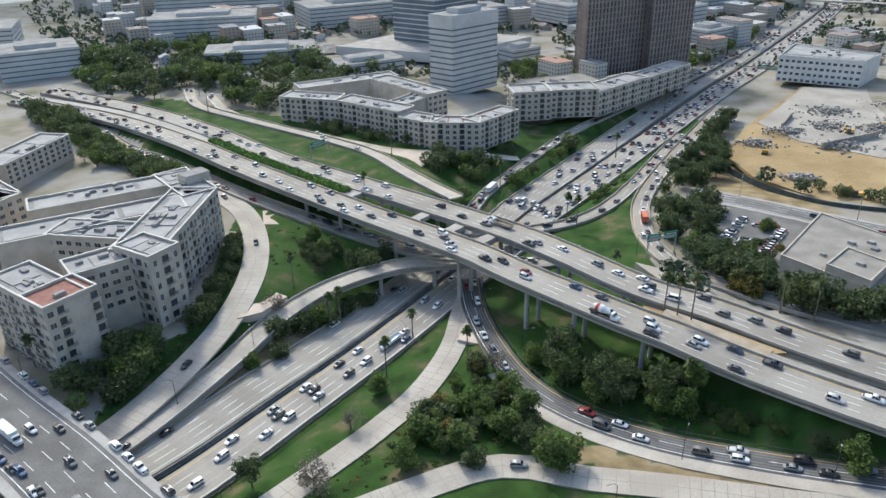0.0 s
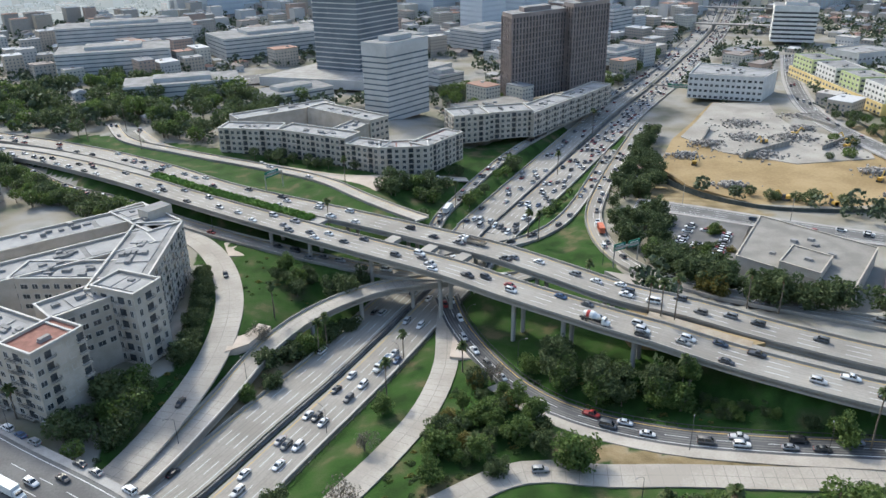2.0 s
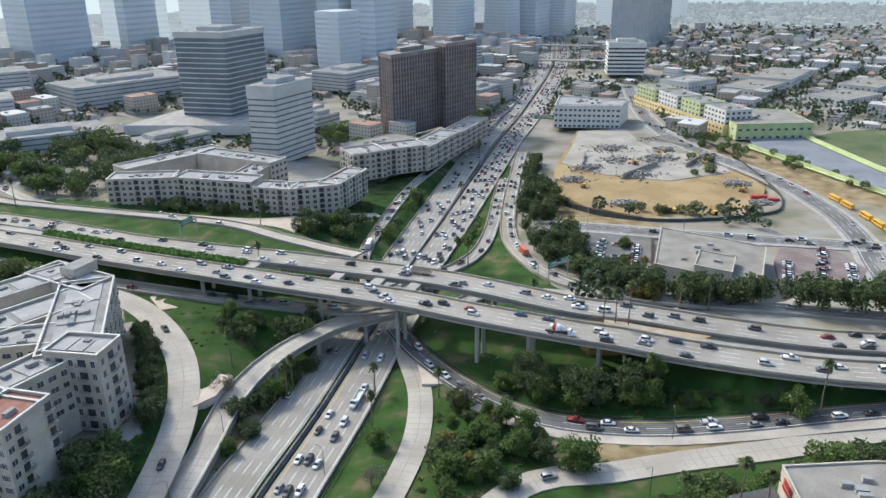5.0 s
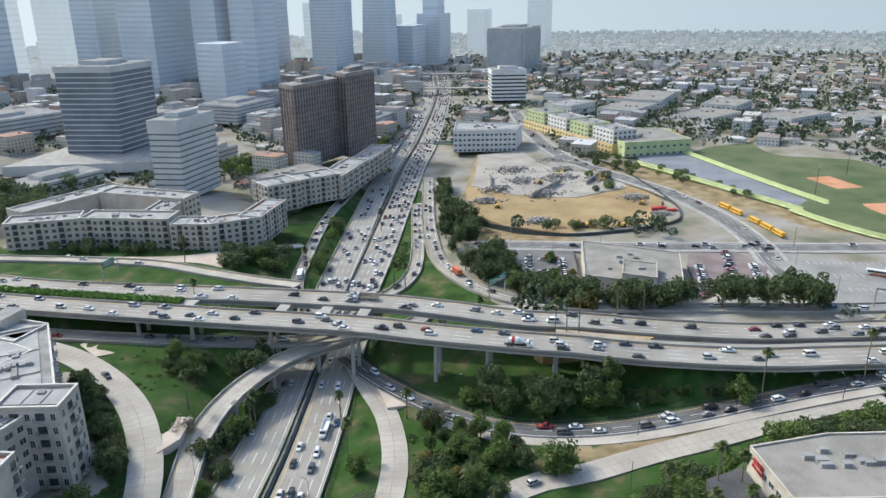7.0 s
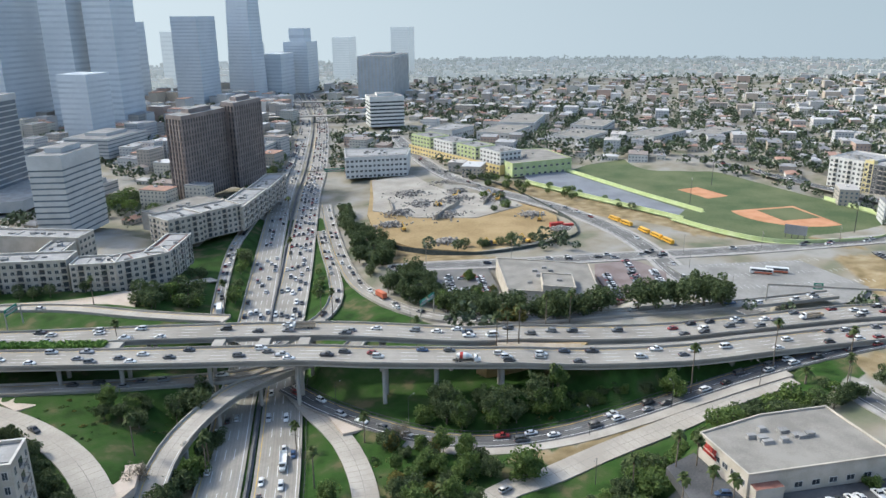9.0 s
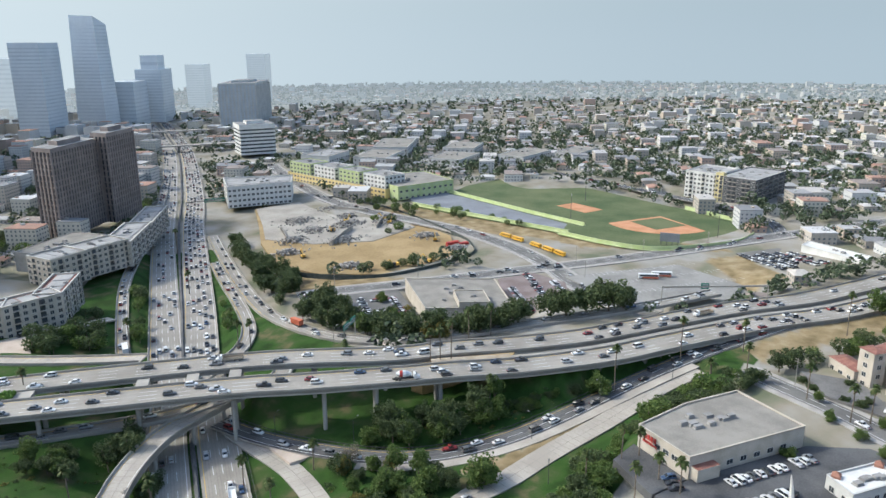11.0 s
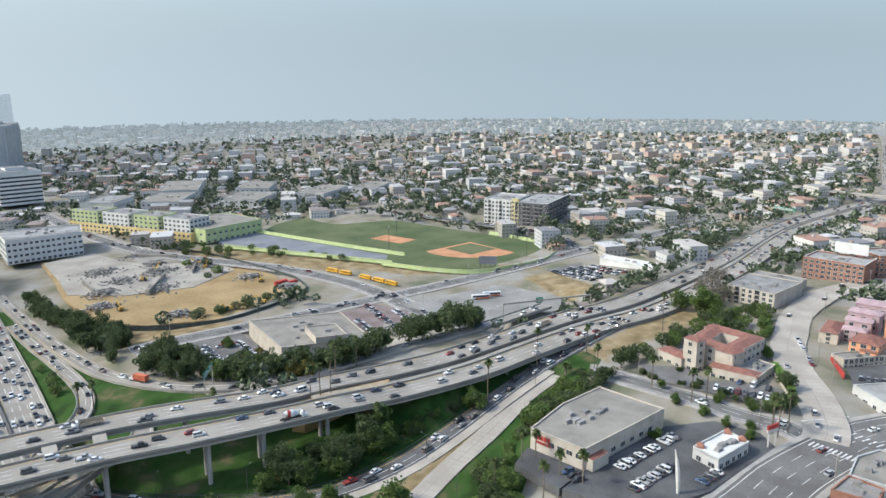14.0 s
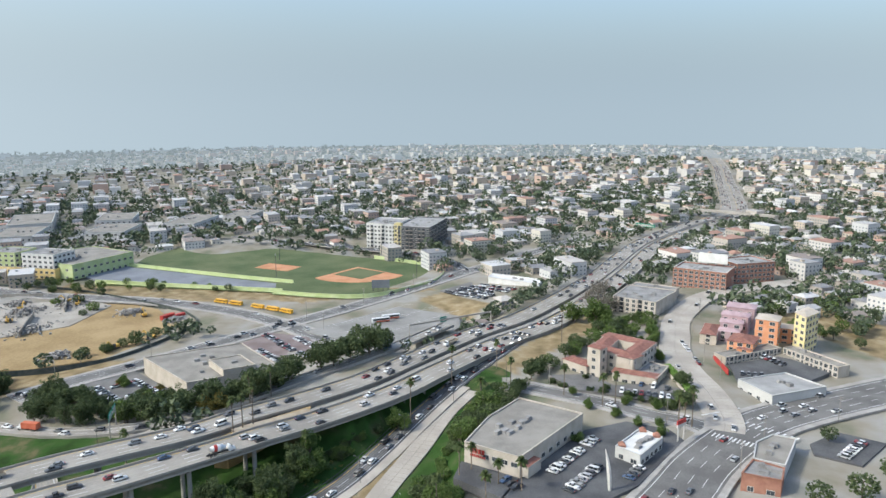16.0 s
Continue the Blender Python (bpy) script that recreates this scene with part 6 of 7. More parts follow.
def truck(m, cargo, label, kind="box", paint=None):
    t = empty("truck", m, label, "truck", "trucks on the freeways")

    def add(name, g, mt):
        ob = g.make(name, mt)
        ob.parent = t
    g = Geo()
    loft(g, [(2.2, 1.15, 1.1, 0.6, 2.8), (3.0, 1.15, 1.1, 0.6, 2.75), (3.4, 1.12, 1.05, 0.6, 1.7), (4.6, 1.0, 0.95, 0.65, 1.55)])
    add("cab", g, paint or M_BOX)
    g = Geo()
    g.box(3.18, 0, 1.75, 2.55, 0.5, 1.9)
    add("windscreen", g, M_CARGL)
    g = Geo()
    g.box(-1.5, 0, 0.6, 0.95, 9.0, 1.0)
    add("chassis", g, M_TYRE)
    g = Geo()
    if kind == "box":
        g.box(-2.2, 0, 1.0, 3.6, 8.2, 2.45)
        for i in range(12):
            for s in (-1.25, 1.25):
                g.box(-6.1 + i * 0.7, s, 1.05, 3.55, 0.12, 0.1)
    elif kind == "bed":
        for s in (-1.2, 1.2):
            g.box(-2.2, s, 1.0, 1.9, 8.2, 0.12)
        g.box(-2.2, 0, 0.95, 1.1, 8.2, 2.4)
        g.box(1.85, 0, 1.0, 2.2, 0.12, 2.4)
        g.box(-6.25, 0, 1.0, 1.9, 0.12, 2.4)
    add("cargo_box" if kind != "mixer" else "frame", g, cargo) if g.f else None
    if kind == "mixer":
        for x0, x1, r0, r1, mt in ((-4.6, -3.4, 0.6, 1.15, M_BOX), (-3.4, -2.2, 1.15, 1.35, M_RED), (-2.2, -1.0, 1.35, 1.3, M_BOX), (-1.0, 0.2, 1.3, 1.0, M_BLUE_D), (0.2, 1.2, 1.0, 0.55, M_BOX)):
            g = Geo()
            g.tube((x0, 0, 2.45 - x0 * 0.09), (x1, 0, 2.45 - x1 * 0.09), r0, r1, 14)
            add("drum", g, mt)
    for x in (3.5, -3.2, -4.5):
        for s in (-1, 1):
            ob = new("wheel", BIGWHEEL)
            ob.parent = t
            ob.matrix_basis = pose(x, s * 1.02, 0.5)
    return t


for key, x, y, lane, flip, cargo, kind, lab in TRUCKS:
    m, p = on_road(key, along(key, x, y), lane, flip)
    truck(m, cargo, lab, kind)
for k, (x, y, yaw) in enumerate(((298, 296, 72), (294, 284, 72), (287, 266, 66), (282, 254, 66), (277, 243, 64))):
    t = empty("school_bus", pose(x - 4, y, 0.05, 0, 0, yaw), "yellow school bus parked at the kerb", "bus", "school buses")
    g = Geo()
    loft(g, [(-5.4, 1.2, 1.15, 0.5, 3.0), (4.0, 1.2, 1.15, 0.5, 3.0), (4.1, 1.2, 1.1, 0.5, 1.7), (5.4, 1.1, 1.0, 0.5, 1.5)])
    ob = g.make("body", M_BUS)
    ob.parent = t
    for i in range(9):
        g = Geo()
        g.box(-4.6 + i, 0, 1.75, 2.45, 0.75, 2.44)
        ob = g.make("window", M_CARGL)
        ob.parent = t
    for xx in (3.4, -3.4):
        for s in (-1, 1):
            ob = new("wheel", BIGWHEEL)
            ob.parent = t
            ob.matrix_basis = pose(xx, s * 1.1, 0.5)
for x, y in ((255, 176), (263, 171)):
    t = empty("coach", pose(x, y, 0.65, 0, 0, 118), "white and orange coach parked on the empty lot", "bus", "parked coaches")
    g = Geo()
    loft(g, [(-5.8, 1.25, 1.2, 0.4, 3.1), (5.8, 1.25, 1.2, 0.4, 3.1)])
    ob = g.make("body", M_BOX)
    ob.parent = t
    g = Geo()
    g.box(-1, 0, 0.5, 1.5, 9, 2.56)
    ob = g.make("stripe", M_CARGO)
    ob.parent = t
    g = Geo()
    g.box(0, 0, 1.7, 2.7, 10.6, 2.53)
    ob = g.make("window", M_CARGL)
    ob.parent = t
    for xx in (3.6, -3.6):
        for s in (-1, 1):
            ob = new("wheel", BIGWHEEL)
            ob.parent = t
            ob.matrix_basis = pose(xx, s * 1.15, 0.5)

# ---- plants ----
M_LEAF = material("tree_leaves", (0.066, 0.112, 0.026), (0.14, 0.19, 0.052), 0.7, 0.15, 1.0, bump=0, island=0.9, obj_random=0.3, stops=(0.1, 0.9))
M_LEAF_D = material("dark_oak_leaves", (0.054, 0.08, 0.032), (0.11, 0.14, 0.056), 0.7, 0.15, 1.0, bump=0, island=0.9, obj_random=0.25, stops=(0.1, 0.9))
M_LEAF_Y = material("yellowing_leaves", (0.10, 0.11, 0.03), (0.24, 0.19, 0.05), 0.7, 0.15, 1.0, bump=0, island=0.9, stops=(0.1, 0.9))
M_LEAF_B = material("bare_twiggy_crown", (0.13, 0.11, 0.085), (0.22, 0.20, 0.16), 0.8, 0.2, 1.0, bump=0, island=0.8, stops=(0.1, 0.9))
M_BARK = material("grey_brown_bark", (0.12, 0.095, 0.07), (0.20, 0.165, 0.13), 0.95, 0.6, 5.0)
M_FROND = material("palm_fronds", (0.05, 0.085, 0.025), (0.12, 0.14, 0.05), 0.7, 0.3, 2.0, bump=0, island=0.8, stops=(0.1, 0.9))
M_THATCH = material("dead_palm_thatch", (0.16, 0.12, 0.075), (0.24, 0.19, 0.12), 0.9, 0.5, 4.0, bump=0, island=0.5)


def leafy(m):
    """Lets a third of the light pass through the leaves."""
    n, l = m.node_tree.nodes, m.node_tree.links
    s = n["Principled BSDF"]
    t, x = n.new("ShaderNodeBsdfTranslucent"), n.new("ShaderNodeMixShader")
    x.inputs[0].default_value = 0.35
    l.new(s.inputs["Base Color"].links[0].from_socket, t.inputs["Color"])
    l.new(s.outputs[0], x.inputs[1])
    l.new(t.outputs[0], x.inputs[2])
    l.new(x.outputs[0], n["Material Output"].inputs[0])
    return m


for m_ in (M_LEAF, M_LEAF_D, M_LEAF_Y, M_LEAF_B, M_FROND):
    leafy(m_)


def leaf(g, c, s, r, mat=0, flat_=0.6):
    u = Vector((r.gauss(0, 1), r.gauss(0, 1), r.gauss(0, flat_))).normalized()
    w = u.cross(Vector((r.gauss(0, 1), r.gauss(0, 1), r.gauss(0, 1)))).normalized()
    c, u, w = Vector(c), u * s, w * s * r.uniform(0.5, 0.9)
    g.poly((c - u, c - w * 0.9, c + u, c + w), mat)


def crown_mesh(seed, leaves, clumps=44, per=64, size=0.2, gap=0.0, squash=0.8):
    """Leaf clumps in an uneven crown of about unit radius over the origin."""
    r = random.Random(seed)
    g = Geo()
    for i in range(clumps):
        v = Vector((r.gauss(0, 1), r.gauss(0, 1), r.gauss(0, 1))).normalized()
        v = v * r.uniform(0.35, 0.85) * (1 + 0.25 * math.sin(v.x * 3 + seed) + 0.2 * math.sin(v.y * 4 + seed * 2))
        v.z = v.z * squash + squash * 0.9
        cr = r.uniform(0.22, 0.4)
        for j in range(per):
            o = Vector((r.gauss(0, 1), r.gauss(0, 1), r.gauss(0, 0.8))).normalized() * cr * r.uniform(0.6, 1.0)
            leaf(g, v + o, size * r.uniform(0.25, 0.5), r)
    return g.mesh("crown", leaves)


def trunk_mesh(seed, h=0.9):
    r = random.Random(seed)
    g = Geo()
    g.tube((0, 0, -0.5), (0.02, 0, h * 0.55), 0.075, 0.05, 7)
    for i in range(5):
        an = i * 1.26 + r.random()
        a, b = (0.02, 0, h * r.uniform(0.35, 0.55)), (0.45 * math.cos(an), 0.45 * math.sin(an), h * r.uniform(0.9, 1.3))
        g.tube(a, b, 0.035, 0.012, 5)
    return g.mesh("trunk", M_BARK, True)


BROAD = [(crown_mesh(s, M_LEAF), trunk_mesh(s)) for s in (1, 2, 3)]
DARK = [(crown_mesh(s, M_LEAF_D, 48, 64), trunk_mesh(s)) for s in (4, 5, 6)]
YELL = [(crown_mesh(7, M_LEAF_Y), trunk_mesh(7))]
BARE = [(crown_mesh(s, M_LEAF_B, 30, 40, 0.12), trunk_mesh(s, 1.1)) for s in (8, 9)]
TALL = [(crown_mesh(s, M_LEAF_D, 34, 60, 0.2, squash=1.5), trunk_mesh(s, 1.3)) for s in (10, 11)]
KIND = {"broad": (BROAD, "leafy green tree with a rounded crown"), "dark": (DARK, "dense dark green evergreen tree"), "yellow": (YELL, "yellowing leafy tree behind the ramp"), "bare": (BARE, "half-bare tree with grey twigs"), "tall": (TALL, "tall dark tree with loose crown")}
rt = random.Random(21)

PLACED = []
thicket = Geo()


def shrub(kind, x, y, r, h):
    """A further tree, joined to the thickets."""
    z = gz(x, y)
    stem = max(0.4, h - 1.75 * r)
    mat = 0 if kind in ("dark", "tall") else 2
    thicket.tube((x, y, z - 0.5), (x, y, z + stem + r), 0.07 * r, 0.03 * r, 5, 1)
    for i in range(420):
        v = Vector((rt.gauss(0, 1), rt.gauss(0, 1), rt.gauss(0, 0.8))).normalized() * rt.uniform(0.55, 1.0)
        leaf(thicket, (x + v.x * r, y + v.y * r, z + stem + r * 0.75 + v.z * r * 0.8), r * 0.11 * rt.uniform(0.7, 1.5), rt, mat)


def tree(kind, x, y, r, h=None, z=None, label=""):
    """A tree of crown radius r and about height h."""
    me = rt.choice(KIND[kind][0])
    h = h or r * 2.1
    if len(PLACED) >= 285:
        shrub(kind, x, y, r, h)
        return None
    PLACED.append((x, y))
    t = empty("tree", pose(x, y, gz(x, y) if z is None else z, 0, 0, rt.uniform(0, 360)), label or KIND[kind][1], "tree", "trees round the interchange")
    stem = max(0.0, h - 1.75 * r) if kind != "tall" else max(0.0, h - 3.0 * r)
    for nm, m, sc in (("trunk", me[1], Matrix.Diagonal((r, r, (stem + r) / 1.0, 1))), ("crown", me[0], Matrix.Diagonal((r, r, r, 1)))):
        ob = new(nm, m)
        ob.parent = t
        ob.matrix_basis = (Matrix.Translation((0, 0, stem)) if nm == "crown" else Matrix()) @ sc
    return t


def fan_palm(h, seed):
    r = random.Random(seed)
    tr = Geo()
    x = y = 0.0
    for i in range(6):
        x1, y1 = x + r.uniform(-.12, .12), y + r.uniform(-.12, .12)
        tr.tube((x, y, h * i / 6 - (0.5 if i == 0 else 0)), (x1, y1, h * (i + 1) / 6), 0.28 - 0.02 * i, 0.26 - 0.02 * i, 7, cap=False)
        x, y = x1, y1
    fr, th = Geo(), Geo()
    for i in range(46):
        an, el = r.uniform(0, 6.283), r.uniform(-0.5, 1.35)
        L = r.uniform(1.5, 2.2)
        d = Vector((math.cos(an) * math.cos(el), math.sin(an) * math.cos(el), math.sin(el)))
        s = Vector((-math.sin(an), math.cos(an), 0))
        c = Vector((x, y, h))
        p = [c, c + d * L * 0.5, c + d * L - Vector((0, 0, L * 0.22)), c + d * L * 1.25 - Vector((0, 0, L * 0.55))]
        for (q0, w0), (q1, w1) in zip(zip(p[:-1], (0.05, 0.42, 0.36)), zip(p[1:], (0.42, 0.36, 0.02))):
            fr.poly((q0 - s * w0, q1 - s * w1, q1 + s * w1, q0 + s * w0))
    for i in range(26):
        an = r.uniform(0, 6.283)
        z = h - r.uniform(0, 1.8)
        leaf(th, (x + 0.4 * math.cos(an), y + 0.4 * math.sin(an), z - 0.4), 0.55, r, flat_=2.5)
    return tr.mesh("trunk", M_BARK, True), fr.mesh("fronds", M_FROND), th.mesh("thatch", M_THATCH)


def date_palm(h, seed):
    r = random.Random(seed)
    tr, fr, th = Geo(), Geo(), Geo()
    tr.tube((0, 0, -0.5), (0, 0, h), 0.45, 0.4, 9)
    for i in range(54):
        an, el = r.uniform(0, 6.283), r.uniform(-0.3, 1.3)
        L = r.uniform(3.2, 4.4)
        s = Vector((-math.sin(an), math.cos(an), 0))
        c = Vector((0, 0, h))
        for k in range(5):
            t0, t1 = k / 5, (k + 1) / 5
            q = [c + Vector((math.cos(an) * math.cos(el) * L * t, math.sin(an) * math.cos(el) * L * t, math.sin(el) * L * t - 1.9 * t * t)) for t in (t0, t1)]
            w = [0.4 * math.sin(3.0 * min(1, t + 0.08)) for t in (t0, t1)]
            fr.poly((q[0] - s * w[0], q[1] - s * w[1], q[1] + s * w[1], q[0] + s * w[0]))
    for i in range(20):
        an = r.uniform(0, 6.283)
        leaf(th, (0.5 * math.cos(an), 0.5 * math.sin(an), h - r.uniform(0, 1)), 0.5, r, flat_=2)
    return tr.mesh("trunk", M_BARK, True), fr.mesh("fronds", M_FROND), th.mesh("thatch", M_THATCH)


FAN = [fan_palm(h, s) for h, s in ((11, 1), (14, 2), (17, 3), (20, 4))]
DATE = date_palm(5.5, 5)


def palm(x, y, which, label="", z=None):
    ms = FAN[which] if which < 4 else DATE
    t = empty("palm_tree", pose(x, y, gz(x, y) if z is None else z, 0, 0, rt.uniform(0, 360)), label or ("slender fan palm with a tall bare trunk" if which < 4 else "date palm with a broad feathery crown"), "palm tree", "palms round the interchange")
    for nm, me in zip(("trunk", "fronds", "thatch"), ms):
        ob = new(nm, me)
        ob.parent = t


for x, y, k in ((-20, 199, 1), (64, 243, 1), (70, 173, 1), (-36, 317, 2), (-26, 372, 1), (108, 137, 3), (144, 122, 3), (52, 112, 2), (40, 119, 1), (57, 108, 0), (-42, 230, 1), (-39, 234, 1), (-12, 222, 0), (7, 207, 0),
                (47, 98, 0), (43, 90, 1), (38, 102, 1), (164, 101, 1), (140, 94, 1), (101, 20, 2), (97, 24, 1), (206, 66, 3), (122, 48, 1), (-132, 196, 0), (-150, 470, 2), (-190, 500, 2), (-170, 520, 2), (30, 352, 1), (60, 300, 1), (150, 480, 2), (100, 400, 1), (56, 304, 1), (112, 210, 1), (120, 203, 1), (-58, 248, 1)):
    palm(x, y, k)
slab("median_earth", [(65, 202.2), (73.8, 195), (92, 177.6), (100, 178.8), (80.6, 197), (65, 207.8)], 9.0, M_DIRT, "bare brown earth between the two decks", drop=12)
for x, y, k in ((73.5, 199, 1), (77, 196, 2), (70, 201.5, 1)):
    palm(x, y, k, z=9.0)
palm(2, 161, 4)
palm(140, 108, 4)
# garden trees and shrubs round the store and the villa
for kind, r, h, spots_ in (("broad", 2.3, 4.6, [(117, 60), (108, 50), (100, 42), (117, 31), (84, 68), (101, 33), (92, 34), (121, 44), (130, 66)]), ("dark", 2.0, 3.4, [(146, 74), (140, 70), (132, 52), (134, 58), (124, 32), (123, 27), (122, 22), (124, 17), (136, 50), (150, 58), (128, 40), (130, 13.5)]),
                           ("broad", 2.7, 5.2, [(206, 16), (198, 20), (190, 24), (184, 19), (176, 18.5), (203, 24), (195, 30), (212, 14), (220, 16), (232, 12), (200, 36), (236, 42), (228, 38), (216, 34), (208, 40)]), ("dark", 4.2, 10, [(118, 19), (140, 16), (160, 80), (152, 84), (30, 114), (24, 122), (36, 120)]),
                           ("broad", 7.0, 15, [(244, 56)]), ("bare", 7.5, 17, [(272, 44), (284, 38), (298, 32)]), ("dark", 3.6, 7, [(110, 98), (120, 96), (130, 92), (136, 89), (102, 104), (94, 107)])):
    for x, y in spots_:
        tree(kind, x, y, r * rt.uniform(0.85, 1.15), h * rt.uniform(0.85, 1.15))
for x, y, k in ((119, 54, 1), (103, 25, 1), (99, 26, 1), (130, 70, 1)):
    palm(x, y, k)
for kind, x, y, r, h in (("dark", -30, 262, 6.5, 17), ("tall", -24, 266, 5, 19), ("tall", -37, 262, 4, 14), ("broad", 29, 150, 6.6, 12), ("broad", 72, 172, 4, 14), ("tall", 67, 174, 3.2, 13), ("broad", 104, 142, 5, 10), ("dark", -53, 148, 4, 11), ("bare", -36, 146, 7, 9),
                         ("bare", 15, 197, 5, 9), ("broad", -22, 189, 4, 8), ("bare", -29, 171, 4, 8), ("broad", -8, 164, 5.5, 10), ("dark", -4, 172, 5, 9), ("broad", -12, 152, 4.2, 8), ("broad", 8, 176, 5, 9), ("dark", 6, 152, 4, 7), ("broad", 16, 164, 5, 8), ("bare", -62, 234, 5, 9),
                         ("dark", -60, 222, 5, 8), ("dark", -52, 228, 5, 9), ("broad", -46, 232, 5, 9), ("dark", -38, 240, 4.5, 8), ("dark", -58, 212, 4, 6), ("broad", -66, 206, 3.5, 5), ("dark", -30, 246, 4, 7), ("broad", 239, 44, 8, 17), ("bare", 258, 38, 9, 16), ("bare", 266, 32, 7, 14), ("yellow", 108, 224, 5.5, 10), ("yellow", 104, 228, 4.5, 9)):
    tree(kind, x, y, r, h)


def grove(kinds, ring, n, r0, r1, label="", tall=2.1):
    """Trees scattered in a plan ring, clear of the roads."""
    p = np.array(ring)
    made = tries = 0
    while made < n and tries < n * 40:
        tries += 1
        x, y = rt.uniform(p[:, 0].min(), p[:, 0].max()), rt.uniform(p[:, 1].min(), p[:, 1].max())
        if not inside(np.array([(x, y)]), [tuple(q) for q in ring])[0]:
            continue
        d = np.hypot(LOW[:, 0] - x, LOW[:, 1] - y) - LOW[:, 3]
        r = rt.uniform(r0, r1)
        if d.min() < r * 0.75 + 0.5:
            continue
        tree(rt.choice(kinds), x, y, r, r * tall * rt.uniform(0.85, 1.2), label=label)
        made += 1


for x, y, r in ((101, 262, 6), (100, 250, 7), (104, 238, 6.5), (110, 228, 7.5), (120, 219, 6), (122, 210, 7.5), (131, 205, 7), (139, 199, 6.5), (152, 188, 7), (158, 183, 7.5), (166, 176, 7.2), (175, 168, 8), (182, 163, 7)):
    tree("dark", x, y, r * 1.08, r * 2.3, label="dense dark evergreen in the row behind the freeway")
grove(["dark", "dark", "broad", "tall"], [(30, 208), (24, 192), (46, 176), (70, 166), (84, 178), (60, 188)], 26, 3.8, 6.0)
grove(["broad", "dark"], [(64, 172), (80, 158), (130, 134), (140, 138), (100, 160)], 20, 1.2, 2.4, "low green shrub on the slope", 1.4)
grove(["dark", "dark", "tall", "broad"], [(96, 262), (104, 232), (128, 204), (176, 172), (180, 182), (150, 206), (124, 240), (118, 270)], 10, 4.0, 5.5, tall=2.0)
grove(["dark", "tall", "dark"], [(92, 262), (97, 300), (108, 336), (138, 390), (176, 452), (204, 488), (182, 440), (154, 376), (128, 316), (110, 266)], 64, 3.6, 5.8)
grove(["broad", "yellow", "dark", "broad"], [(-14, 160), (8, 156), (30, 160), (22, 190), (8, 202), (-2, 182)], 26, 2.2, 4.4)
grove(["yellow", "broad", "dark"], [(112, 262), (126, 250), (148, 282), (134, 296)], 10, 2.4, 3.8)
grove(["dark", "broad"], [(-70, 270), (-46, 262), (-38, 276), (-62, 290)], 9, 2.6, 4.4)
grove(["dark"], [(-90, 300), (-86, 250), (-89, 216), (-84, 200), (-80, 220), (-80, 260)], 26, 2.6, 4.4, "dense dark shrub below the apartments", 1.6)
grove(["dark", "dark", "broad"], [(-120, 186), (-104, 166), (-92, 178), (-90, 214), (-104, 208), (-110, 200)], 34, 3.0, 5.2, "dark tree in the shade of the apartments", 1.9)
grove(["broad", "dark"], [(-160, 290), (-110, 256), (-108, 276), (-150, 294)], 16, 2.5, 4, "courtyard tree between the wings")
grove(["dark", "broad", "dark"], [(-14, 382), (0, 340), (14, 336), (34, 380)], 20, 3.2, 5.5)
grove(["broad", "dark"], [(24, 336), (40, 345), (90, 420), (74, 420), (44, 372)], 14, 2.5, 5)
grove(["dark", "broad"], [(60, 330), (100, 380), (130, 430), (108, 380), (80, 336)], 6, 2, 3.5)
grove(["dark", "dark", "broad"], [(-112, 370), (-60, 318), (-42, 300), (-50, 296), (-120, 352)], 24, 2.4, 4.0)
grove(["dark", "broad"], [(-230, 470), (-120, 370), (-130, 360), (-240, 450)], 26, 3, 5)
grove(["dark", "broad"], [(-210, 400), (-120, 320), (-110, 320), (-120, 345), (-190, 400)], 30, 3, 5.5)
grove(["dark", "dark", "tall"], [(-100, 440), (-20, 402), (40, 392), (50, 410), (20, 388), (-24, 406), (-66, 438)], 20, 2.2, 3.8)
grove(["dark"], [(-230, 560), (-160, 500), (-110, 470), (-110, 520), (-180, 600)], 30, 4, 7)
grove(["dark", "broad"], [(150, 84), (196, 66), (232, 42), (240, 28), (222, 30), (200, 48), (166, 72)], 34, 2, 4.2)
for x, y, r in ((47.5, -22.9, 5.2), (42.5, -7.4, 4.6), (92, -30, 3.4)):
    tree("dark", x, y, r, r * 2.3, label="tall dark evergreen beside the shops")
grove(["dark", "broad", "dark"], [(40, 124), (64, 116), (90, 108), (116, 96), (140, 88), (150, 96), (120, 112), (88, 121), (50, 130)], 30, 2.0, 3.6, "rounded shrub on the bank behind the store", 1.6)
grove(["dark", "broad"], [(-262, 472), (-200, 402), (-130, 332), (-112, 346), (-180, 422), (-240, 492)], 70, 2.8, 4.8)
grove(["broad", "broad", "dark"], [(184, 18), (214, 14), (246, 8), (252, 26), (206, 44), (196, 40)], 34, 2.2, 3.6)
grove(["dark", "broad"], [(66, 116), (90, 108), (114, 94), (134, 86), (128, 104), (96, 118)], 26, 2.6, 4.6)
grove(["broad", "dark"], [(116, 24), (124, 14), (132, 60), (126, 58)], 10, 1.4, 2.2)
grove(["broad"], [(22, 106), (54, 116), (58, 120), (28, 124)], 12, 2.6, 4.2)
grove(["dark"], [(40, -10), (76, -60), (60, -70), (26, -20)], 12, 3.5, 5, "tall dark pine beside the street", 3.0)
grove(["dark", "dark"], [(160, 322), (240, 292), (250, 298), (176, 334)], 10, 2.6, 4.2)
grove(["dark", "broad"], [(300, 440), (348, 440), (340, 300), (320, 300)], 22, 2, 4)
grove(["dark", "broad"], [(240, 380), (330, 470), (340, 450), (262, 360)], 10, 2.5, 5)

